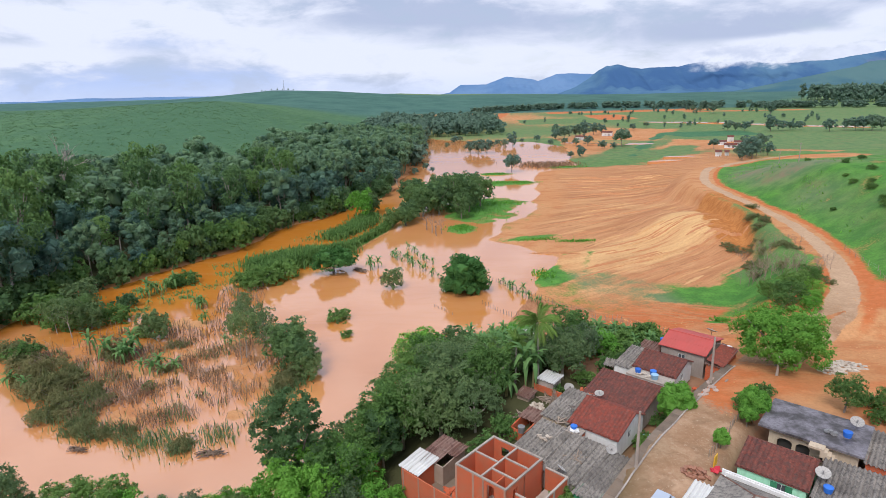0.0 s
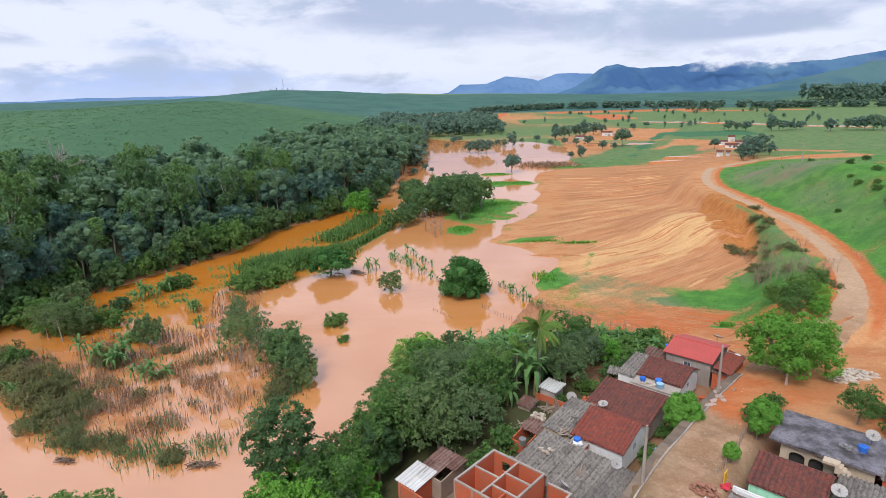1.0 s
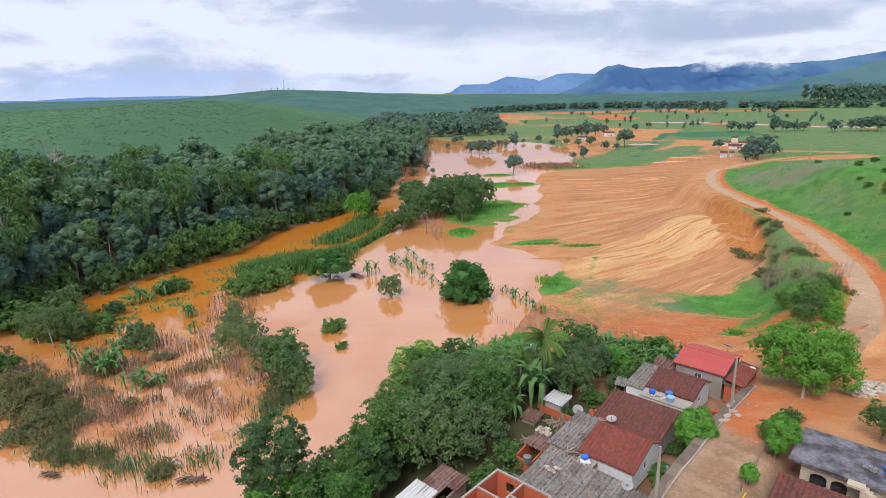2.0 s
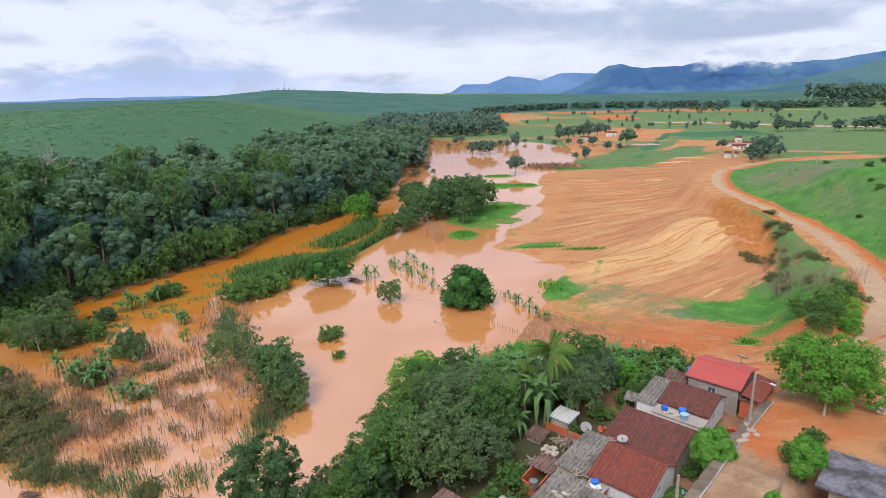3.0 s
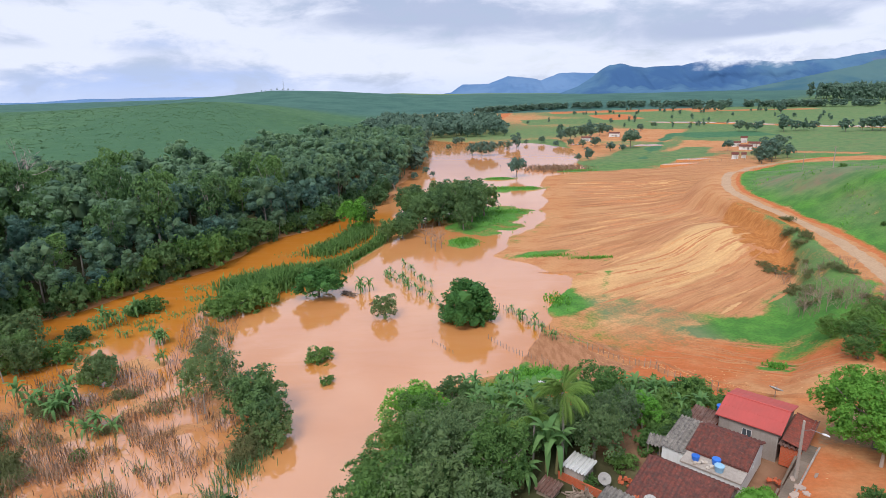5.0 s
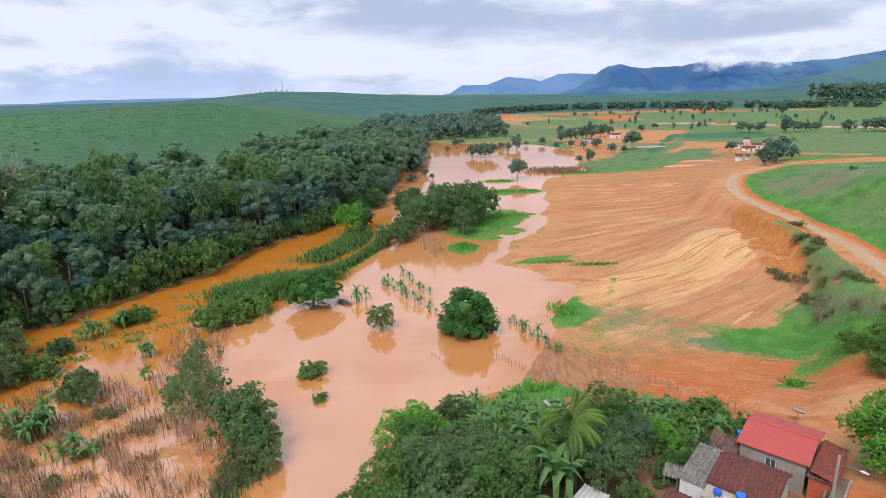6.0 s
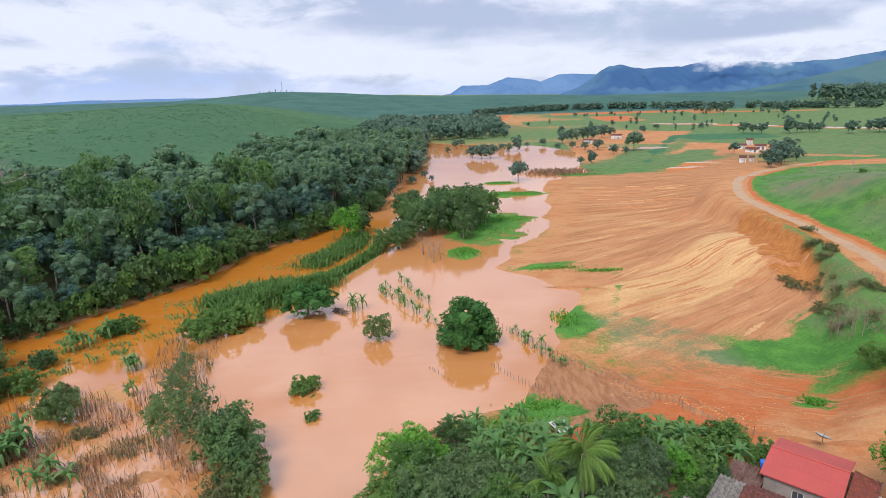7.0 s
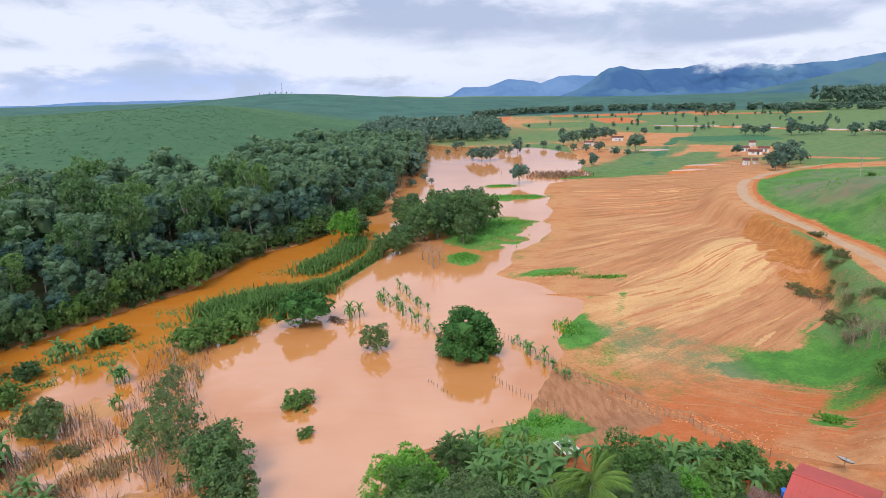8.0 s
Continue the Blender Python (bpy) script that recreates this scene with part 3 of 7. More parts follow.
paint(ground, "cut", np.clip(2 * blob(X, Y, 79.5, 160, 4.6, 17, -14, 0.15), 0, 1))
paint(ground, "silt", np.maximum(np.clip(2 * blob(X, Y, 16.8, 99.5, 7, 8, 25, 0.15), 0, 1), 0.8 * np.clip(2 * blob(X, Y, 50, 630, 36, 60, 0), 0, 1)))
PALE = np.maximum(PALE, 0.45 * np.clip(2 * blob(X, Y, 42, 108, 14, 5, -25), 0, 1))
PALE = np.maximum(PALE, 0.18 * np.clip(2 * blob(X, Y, 54, 66, 15, 13, 40, 0.3), 0, 1))
PALE = np.maximum(PALE, 0.28 * np.clip(2 * blob(X, Y, 76, 84, 12, 16, -10, 0.3), 0, 1))
paint(ground, "dry", step(72, 95, Y))
paint(ground, "pale", PALE)
paint(ground, "redness", np.maximum((0.85 + 0.3 * wave(X, Y, 6.0, 6)) * step(124, 90, Y) * step(-10, 12, D) * (1 - 0.6 * np.clip(2 * blob(X, Y, 54, 66, 16, 16, 40, 0.3), 0, 1)), 0.9 * step(2.4, 3.6, RIGHT) * step(6.2, 3.9, RIGHT) * step(70, 84, Y)) + (0.3 + 0.35 * step(560, 760, Y)) * BARE)
PU, PV = (X - 16.6) * 0.669 + (Y - 44.6) * 0.743, (X - 16.6) * 0.743 - (Y - 44.6) * 0.669
paint(ground, "yard", np.maximum(step(-0.5, -1.5, PV) * step(-20, -15, PV) * step(-12, -9, PU) * step(34, 27, PU), step(5.2, 6.2, PV) * step(20, 17, PV) * step(22, 18, PU)))
# how much distance haze the ground colour takes, growing with range
paint(ground, "far_haze", np.maximum(step(760, 900, Y), step(900, 1500, np.hypot(X, Y)) * step(200, -200, X - 2 * np.clip(Y - 1000, 0, 2000))))
paint(ground, "road", step(1.0, 0.0, (RD - np.interp(Y, (60, 75, 95, 118, 150, 240), (3.2, 2.0, 1.6, 1.2, 1.1, 1.1))) / 0.9) * (1 - 0.75 * np.clip(2 * blob(X, Y, 34.5, 58.5, 6, 6, 40, 0.2), 0, 1)))
paint(ground, "planted", np.maximum(step(240, 300, Y - 0.5 * (X + 60)) * step(-30, -70, X) * step(2600, 1800, Y), step(820, 980, Y) * step(900, 300, X - 0.9 * np.clip(Y - 1050, 0, 1500)) * step(3300, 2900, Y)))
# the grove oval paints tree shade; the forest edge mask is litter
paint(ground, "litter_shade", np.maximum(0.95 * np.clip(2.2 * blob(X, Y, -3, 62, 14, 19, 12, 0.1), 0, 1) * step(0, 3, D), step(0.5, 5, forest_edge(Y) - X) * step(330, 260, Y - 0.5 * (X + 60))))

water, WX, WY, _ = sheet_mesh("water", axis(-400, -110, 60, 300, 2.5, 1.3), axis(0, 40, 260, 560, 2.5, 1.2), lambda x, y: 0 * x, WATER)
LY, LX = [p[1] for p in LEVEE], [p[0] for p in LEVEE]
# strip by the forest: silt and the forest's reflection, painted deeper orange
SHALLOW_REFLECTION = step(-3, 2, np.interp(WY, LY, LX) - WX) * step(98, 116, WY) * step(235, 205, WY)
SHALLOW_REFLECTION = np.maximum(SHALLOW_REFLECTION, (0.8 - 0.62 * step(135, 165, WY)) * step(-1.3, -0.2, land(WX, WY)) * step(85, 100, WY))
paint(water, "shallow", SHALLOW_REFLECTION)
tagged(water, "silty orange-brown flood water over the fields", "water", kind="structure")

# ---- plants ----
rng = np.random.default_rng(7)


def mesh(name, verts, faces, mats, smooth=False, inner=0):
    me = bpy.data.meshes.new(name)
    me.from_pydata(np.asarray(verts, float).tolist() if len(verts) else [], [], faces if isinstance(faces, list) else np.asarray(faces).tolist())
    for m in mats if isinstance(mats, (list, tuple)) else [mats]:
        me.materials.append(m)
    if inner:
        index = np.zeros(len(me.polygons), np.int32)
        index[:inner] = 1
        me.polygons.foreach_set("material_index", index)
    if smooth:
        me.polygons.foreach_set("use_smooth", np.full(len(me.polygons), True))
    me.update()
    return me


def under(name, me, parent, m=None, label=""):
    """A mesh as a part of a thing, at the pose m within it."""
    ob = new(name, me)
    ob.parent = parent
    if m is not None:
        ob.matrix_basis = m
    return tagged(ob, label) if label else ob


def thing(name, m, label, category, group="", kind=""):
    ob = new(name)
    ob.empty_display_size = 0.3
    ob.matrix_basis = m
    return tagged(ob, label, category, group, kind)


def joined(pieces):
    """Pieces of (vertices, faces) as one."""
    verts, faces, n = [], [], 0
    for v, f in pieces:
        v = np.asarray(v, float).reshape(-1, 3)
        verts.append(v)
        faces += [[i + n for i in q] for q in (f.tolist() if hasattr(f, "tolist") else f)]
        n += len(v)
    return np.concatenate(verts), faces


def tube(points, radii, sides=6):
    pts = np.asarray(points, float)
    verts, faces = [], []
    for i, (p, r) in enumerate(zip(pts, radii)):
        way = pts[min(i + 1, len(pts) - 1)] - pts[max(i - 1, 0)]
        way = way / (np.linalg.norm(way) + 1e-9)
        side = np.cross(way, (0.31, 0.95, 0.05))
        side /= np.linalg.norm(side) + 1e-9
        other = np.cross(way, side)
        for k in range(sides):
            a = 2 * math.pi * k / sides
            verts.append(p + r * (math.cos(a) * side + math.sin(a) * other))
    for i in range(len(pts) - 1):
        for k in range(sides):
            a, b = i * sides + k, i * sides + (k + 1) % sides
            faces.append([a, b, b + sides, a + sides])
    faces.append(list(range((len(pts) - 1) * sides, len(pts) * sides)))
    faces.append(list(range(sides))[::-1])
    return np.array(verts), faces


ICO = bmesh.new()
bmesh.ops.create_icosphere(ICO, subdivisions=2, radius=1)
ICO_V, ICO_F = np.array([v.co[:] for v in ICO.verts]), [[v.index for v in f.verts] for f in ICO.faces]
ICO.free()
ICO = bmesh.new()
bmesh.ops.create_icosphere(ICO, subdivisions=1, radius=1)
ICO1_V, ICO1_F = np.array([v.co[:] for v in ICO.verts]), [[v.index for v in f.verts] for f in ICO.faces]
ICO.free()


def sprays(lobes, count, size, gen, shell=0.72, lift=0.35, droop=0.0, outer=1.32):
    """Small pointed leaf sprays over the skins of the lobes (cx, cy, cz, rx, ry, rz), and some inside."""
    lobes = np.asarray(lobes, float)
    area = (lobes[:, 3] * lobes[:, 4] + lobes[:, 4] * lobes[:, 5] + lobes[:, 3] * lobes[:, 5])
    pick = gen.choice(len(lobes), count, p=area / area.sum())
    tufts_each = int(np.clip(count // len(lobes) // 16, 5, 8))
    centre = gen.normal(size=(len(lobes), tufts_each, 3))
    centre[:, :, 2] += 0.3
    centre /= np.linalg.norm(centre, axis=2)[:, :, None]
    reach = gen.uniform(shell, outer, size=(len(lobes), tufts_each))
    tuft = gen.integers(tufts_each, size=count)
    d = centre[pick, tuft] + gen.normal(size=(count, 3)) * 0.25
    d /= np.linalg.norm(d, axis=1)[:, None]
    r = reach[pick, tuft] + gen.normal(size=count) * 0.09
    pos = lobes[pick, :3] + d * lobes[pick, 3:] * r[:, None]
    normal = d * 0.55 + gen.normal(size=(count, 3)) * 0.55 + np.array((0, 0, lift))
    normal /= np.linalg.norm(normal, axis=1)[:, None]
    along = np.cross(normal, gen.normal(size=(count, 3)))
    along[:, 2] -= droop
    along /= np.linalg.norm(along, axis=1)[:, None] + 1e-9
    across = np.cross(normal, along)
    s = size * (0.55 + 0.9 * gen.random(count))[:, None]
    a, w = along * s, across * s * 0.62
    bend = normal * s * 0.2
    leaf = np.stack((pos - a * 0.7 + w - bend, pos + a, pos - a * 0.7 - w - bend), 1).reshape(-1, 3)
    return leaf, np.arange(count * 3).reshape(-1, 3)


def cores(lobes, gen, fill=0.58, fine=False):
    out = []
    for cx, cy, cz, rx, ry, rz in lobes:
        v, f = (ICO_V, ICO_F) if fine else (ICO1_V, ICO1_F)
        n = 1 + 0.16 * gen.normal(size=(len(v), 1))
        out.append((v * n * np.array((rx, ry, rz)) * fill + np.array((cx, cy, cz)), f))
    return out


def crown_lobes(height, base, spread, count, gen, flat=0.75, size=0.42):
    """Lobes that together make an uneven crown between base and height."""
    mid, half = (height + base) / 2, (height - base) / 2
    out = [(0, 0, mid, spread * 0.55, spread * 0.55, half * 0.72)]
    for k in range(count):
        a = k * 2.399 + gen.random() * 0.8
        z = -0.55 + 1.45 * (k + 0.5) / count
        ring = math.sqrt(max(0.05, 1 - z * z * 0.8)) * (0.62 + 0.25 * gen.random())
        s = size * (0.75 + 0.5 * gen.random())
        out.append((math.cos(a) * ring * spread, math.sin(a) * ring * spread, mid + z * half * 0.85, s * spread, s * spread, s * spread * flat))
    return out


def limbs(height, base, spread, gen, radius, count=5, lean=0.05):
    top = np.array((lean * height, 0.5 * lean * height, base + 0.55 * (height - base)))
    pieces = [tube([(0, 0, -1.2), (0, 0, 0), top * np.array((0.4, 0.6, 0.5)), top], (radius * 1.25, radius * 1.1, radius * 0.8, radius * 0.3), 7)]
    for k in range(count):
        a = k * 2.399 + gen.random()
        start = top * (0.5 + 0.4 * k / count)
        end = np.array((math.cos(a) * spread * 0.75, math.sin(a) * spread * 0.75, start[2] + (0.3 + 0.4 * gen.random()) * (height - start[2])))
        mid = (start + end) / 2 + np.array((0, 0, -0.04 * height))
        pieces.append(tube([start, mid, end], (radius * 0.5, radius * 0.32, radius * 0.1), 5))
    return joined(pieces)


def tree(name, m, label, height, base, spread, count, leaves, size, leaf, bark, seed, radius=0.22, flat=0.75, lobe=0.42, group="", droop=0.0, fill=0.24, fine=False, inner=None, shell=0.72, outer=1.32):
    gen = np.random.default_rng(seed)
    ob = thing(name, m, label, "tree", group)
    under("trunk", mesh("trunk", *limbs(height, base, spread, gen, radius), bark, True), ob)
    lobes = crown_lobes(height, base, spread, count, gen, flat, lobe)
    heart = cores(lobes, gen, fill, fine)
    under("crown", mesh("crown", *joined(heart + [sprays(lobes, leaves, size, gen, shell, droop=droop, outer=outer)]), [leaf, inner or leaf], False, sum(len(f) for _, f in heart)), ob)
    return ob


def spot(x, y, sink=0.0, turn=None, scale=1.0, tall=None, lean=0.0):
    z = float(land(x, y))
    z = max(z, -0.25) - sink
    turn = rng.random() * 360 if turn is None else turn
    return pose(x, y, z, lean, 0, turn) @ Matrix.Diagonal((scale, scale, tall or scale, 1))


FOREST_LABEL = "tall dark green forest tree in dense woodland by the flood"
PALE_LABEL = "lighter yellow-green forest tree among darker woodland trees"
protos = []
for k in range(8):
    h = (15, 17, 19, 14, 16, 20, 13, 18)[k]
    protos.append(tree("forest_tree", pose(0, 0, 0), FOREST_LABEL, h, h * (0.30 if k % 3 else 0.12), (4.2, 4.6, 4.0, 4.4, 3.6, 5.0, 3.8, 3.2)[k], 15, 3100, 0.285, LEAF_FOREST, (BARK, BARK_PALE)[k % 2], 20 + k, 0.28, 0.8, 0.42, "forest trees", fill=0.74, inner=LEAF_FOREST, shell=0.84, outer=1.16))
used = [False] * 8
near_spots, far_spots = [], []
for y in np.arange(62, 420, 6.6):
    for w in np.arange(2.5, 150, 6.6):
        yy, ww = y + rng.uniform(-2.6, 2.6), w + rng.uniform(-2.4, 2.4)
        x = float(forest_edge(yy)) - max(ww, 1.5)
        if (yy > 248 + 0.65 * (x + 85) if x < -85 else ww > 78 - 0.12 * max(0, yy - 200)) or x < -0.9 * yy - 14:
            continue
        (near_spots if ww < 34 and yy < 215 or ww < 12 and yy < 290 else far_spots).append((x, yy, ww))
for x, y, w in near_spots:
    k = int(rng.integers(8))
    s = rng.uniform(0.72, 1.12) * (0.62 if w < 4 else 1.0)
    m = spot(x, y, 0.2, None, s, s * rng.uniform(0.9, 1.12))
    if used[k]:
        copy_thing(protos[k], m)
    else:
        protos[k].matrix_basis, used[k] = m, True


def low_tree(gen, h, spread, leaves=800, size=0.49, low=0.3):
    lobes = crown_lobes(h, h * low, spread, 8, gen, 0.8, 0.45)
    return joined(cores(lobes, gen, 0.76) + [sprays(lobes, leaves, size, gen, 0.84, outer=1.15)] + [tube([(0, 0, -1), (0, 0, h * 0.6)], (0.25, 0.15), 5)])


def scatter(name, kinds, places, mats, label, category):
    """Many plants that nobody could count, joined into one mesh."""
    verts, faces, n = [], [], 0
    base = np.maximum(land([p[0] for p in places], [p[1] for p in places]), -0.2) - 0.1
    for (x, y, s, tall), z in zip(places, base):
        v, f = kinds[int(rng.integers(len(kinds)))]
        a = rng.random() * 6.283
        c, sn = math.cos(a), math.sin(a)
        verts.append(np.stack((x + s * (v[:, 0] * c - v[:, 1] * sn), y + s * (v[:, 0] * sn + v[:, 1] * c), z + tall * v[:, 2]), -1))
        f4 = f
        faces += [[i + n for i in q] for q in f4]
        n += len(v)
    ob = new(name, mesh(name, np.concatenate(verts), faces, mats))
    return tagged(ob, label, category, kind="stuff")


lows = [low_tree(np.random.default_rng(60 + k), (17, 15, 19, 14)[k], (4.4, 4.0, 4.6, 4.8)[k]) for k in range(4)]
scatter("woodland", lows, [(x, y, s, s * rng.uniform(0.9, 1.1)) for x, y, w in far_spots for s in (rng.uniform(0.85, 1.2),)], LEAF_FOREST,
        "dense dark green woodland below the planted hills", "woodland")

LEAF_DARKER = leaf_material("shade_leaves", (0.075, 0.155, 0.07), (0.14, 0.245, 0.095), (0.165, 0.27, 0.095), 0.5)
LEAF_ISLAND = leaf_material("island_leaves", (0.078, 0.155, 0.072), (0.16, 0.265, 0.105), (0.20, 0.32, 0.10), 0.42, 0.7, 0.4)
# bushes and solitary trees in the flood
tree("round_tree", spot(3.9, 117.5, 0.0, 0), "dense dark round mango tree standing in flood water", 8.3, -2.0, 4.6, 24, 11000, 0.23, LEAF_DARK, BARK, 3, 0.35, 0.8, 0.36, "", 0.0, 0.62, True)
tree("spreading_tree", spot(-27.2, 132.5, 0.0, 30), "low dark spreading tree half under flood water", 6.4, 0.3, 4.6, 14, 5500, 0.26, LEAF_DARK, BARK, 4, 0.3, 0.7, 0.38, "drowned trees", 0.0, 0.55, True)
bush_a = tree("drowned_bush", spot(-20.6, 102.5, 0.5, 0), "green leafy bush rising out of flood water", 2.6, 0.1, 2.2, 11, 1300, 0.225, LEAF_GROVE, BARK, 5, 0.12, 0.8, 0.42, "drowned bushes")
bush_b = tree("drowned_bush", spot(-11.8, 120.0, 0.0, 0), "grey-green leafy bush rising out of flood water", 4.6, 0.1, 2.1, 11, 2200, 0.2, LEAF_OLIVE, BARK, 6, 0.12, 1.1, 0.42, "drowned bushes")
for x, y, s, src in ((-17.9, 95.0, 0.52, bush_a), (-44.5, 123, 1.5, bush_a), (-41.5, 124, 1.7, bush_a), (-38.5, 129, 1.6, bush_a), (-62, 125, 1.0, bush_a), (-60, 126.5, 1.2, bush_a), (-52.2, 95.5, 1.15, bush_b),
                     (-55, 97, 0.8, bush_a), (-69.7, 87.4, 1.2, bush_a), (-66.8, 101, 1.2, bush_b), (-72, 102, 1.6, bush_a), (-64, 104, 1.3, bush_a),
                     (-44.4, 77.5, 0.5, bush_a), (-21.5, 80, 1.0, bush_b),
                     (-79, 106, 1.9, bush_a), (-74, 110, 1.5, bush_b), (-12.2, 60.5, 1.0, bush_b)):
    copy_thing(src, spot(x, y, 0.3, None, s))
edge_bush = tree("forest_bush", spot(-66.0, 112.0, 0.2, 0), "dark green shrub at the forest edge above flood water", 3.0, 0.0, 2.1, 12, 1300, 0.25, LEAF_DARKER, BARK, 15, 0.12, 0.9, 0.42, "forest edge shrubs")
for y in np.arange(64, 250, 2.5):
    s = rng.uniform(0.8, 2.1)
    copy_thing(edge_bush if rng.random() < 0.8 else bush_a, spot(float(forest_edge(y)) - 0.4 - 1.2 * s + rng.normal() * 0.7, y, 0.2, None, s, s * rng.uniform(1.0, 1.6)))
willow = tree("wispy_tree", spot(-33.0, 87.0, 0.0, 0), "wispy pale green tree with bare lower stems in flood water", 8.2, 2.4, 2.9, 15, 2600, 0.15, LEAF_OLIVE, BARK_PALE, 8, 0.10, 0.75, 0.28, "thin drowned trees", 0.5, 0.1)
for x, y, s in ((-31.2, 90.5, 0.95), (-35.5, 91, 0.8), (-36.5, 96, 0.75), (-38, 101, 0.7), (-39.5, 106, 0.6), (-72, 99, 0.85), (-68, 97, 0.95), (-29.5, 86.5, 0.8)):
    copy_thing(willow, spot(x, y, 0.0, None, s))
dense = tree("drowned_tree", spot(-25.2, 85.5, 0.0, 0), "dense dark green tree standing in flood water", 6.6, 0.3, 3.4, 14, 4500, 0.21, LEAF_ISLAND, BARK, 9, 0.2, 0.85, 0.4, "drowned trees", fine=True)
for x, y, s in ((-26.8, 88.5, 0.75), (-22.8, 82.0, 0.8), (-69, 101, 0.95)):
    copy_thing(dense, spot(x, y, 0.0, None, s))
island = tree("island_tree", spot(-4.0, 206.0, 0.0, 0), "dark green spreading tree on a drowned river island", 9.0, 0.9, 4.4, 20, 5200, 0.26, LEAF_ISLAND, BARK, 16, 0.3, 0.72, 0.34, "island trees", fill=0.5, fine=False)
for x, y, s in ((-27, 201, 1.2), (-12, 187, 1.2), (-8, 194, 1.4), (-2.5, 197, 1.7), (3.5, 201, 1.8), (8, 199, 1.6), (12.5, 208, 1.5), (2, 212, 1.7), (-6, 212, 1.6), (-11, 204, 1.4), (9, 219, 1.5), (-3, 224, 1.4),
                (-13, 181, 1.0), (-17, 178, 0.9), (5, 189, 1.1), (-14, 218, 1.3), (-12, 235, 1.0), (-4, 238, 1.1)):
    copy_thing(island, spot(x, y, 0.0, None, s * 0.68, s * 0.72 * rng.uniform(0.85, 1.2)))


def bare_tree(gen, height, twigs, thick=0.12, deep=3):
    pieces = []

    def grow(p, d, length, r, depth):
        e = p + d * length
        pieces.append(tube([p, (p + e) / 2 + gen.normal(size=3) * 0.03 * length, e], (r, r * 0.8, r * 0.55), 4))
        if depth:
            for _ in range(twigs):
                n = d + gen.normal(size=3) * 0.45
                n[2] = abs(n[2]) * 0.8 + 0.1
                grow(p + (e - p) * gen.uniform(0.6, 1.0), n / np.linalg.norm(n), length * gen.uniform(0.55, 0.75), r * 0.55, depth - 1)

    grow(np.array((0, 0, -0.6)), np.array((0.05, 0.02, 1.0)), height * 0.42, thick, deep)
    return joined(pieces)


dead = thing("dead_tree", spot(-112, 168, 0, 0), "leafless pinkish-grey dead tree above the forest", "tree")
under("bare_crown", mesh("bare_crown", *bare_tree(np.random.default_rng(2), 33, 3, 0.42, 5), rough_paint("bleached_wood", (0.36, 0.27, 0.25), (0.46, 0.37, 0.34), 1.0)), dead)
stem = thing("dead_tree", spot(-4.5, 170, 0, 0), "thin leafless grey stems standing in flood water", "tree", "dead stems")
under("bare_crown", mesh("bare_crown", *joined([bare_tree(np.random.default_rng(30 + k), 9, 2, 0.10, 4) for k in range(3)]), TWIG), stem)
for x, y, s in ((-3, 166, 1.1), (-1.5, 169, 0.9), (-6, 174, 1.0), (-2, 173, 0.8), (-39, 112, 0.55), (-41, 108, 0.5), (-43, 113, 0.5), (-38, 104, 0.5), (-47, 98, 0.4), (-64, 84, 0.55), (-50, 90, 0.4), (-33, 84.5, 0.6), (-31.5, 84.3, 0.6)):
    copy_thing(stem, spot(x, y, 0, None, s))


# bananas
def ribbon(length, width, rise, fall, gen, folds=7):
    verts, faces = [], []
    for i in range(folds + 1):
        s = i / folds
        x, z = length * s * (1 - 0.12 * s), rise * math.sin(min(1.0, 1.5 * s) * 1.6) - fall * s * s
        w = width * math.sin(math.pi * min(1.0, 0.08 + 0.92 * s) ** 0.8) ** 0.8 * (0.85 + 0.3 * gen.random())
        verts += [(x, -w, z - 0.25 * w), (x, 0, z), (x, w, z - 0.25 * w)]
    for i in range(folds):
        a = 3 * i
        faces += [[a, a + 3, a + 4, a + 1], [a + 1, a + 4, a + 5, a + 2]]
    return np.array(verts), faces


LEAVES = [mesh("leaf", *ribbon(1.9, 0.21, 0.9, d, np.random.default_rng(k)), LEAF_BANANA, True) for k, d in enumerate((0.5, 1.1, 1.7))]
STALK = mesh("stalk", *tube([(0, 0, -0.8), (0, 0, 0), (0.05, 0, 1.0), (0.08, 0.02, 1.9)], (0.15, 0.14, 0.11, 0.07), 6), rough_paint("banana_stalk", (0.16, 0.17, 0.06), (0.25, 0.2, 0.09), 2.0), True)
bananas = []
for k, n in enumerate((9, 10, 8)):
    ob = thing("banana_plant", pose(0, 0, 0), "green banana plant with long arching leaves", "banana plant", "banana plants")
    under("stalk", STALK, ob)
    for i in range(n):
        under("leaf", LEAVES[i % 3], ob, pose(0.07, 0.02, 1.75 + 0.05 * (i % 2), 0, -28 + 22 * (i % 3), i * 360 / n + 17 * k))
    bananas.append(ob)
fresh = [True] * 3


def banana(x, y, s):
    k = int(rng.integers(3))
    m = spot(x, y, 0.05, None, s, s * rng.uniform(0.9, 1.2), rng.uniform(-8, 8))
    if fresh[k]:
        bananas[k].matrix_basis, fresh[k] = m, False
    else:
        copy_thing(bananas[k], m)


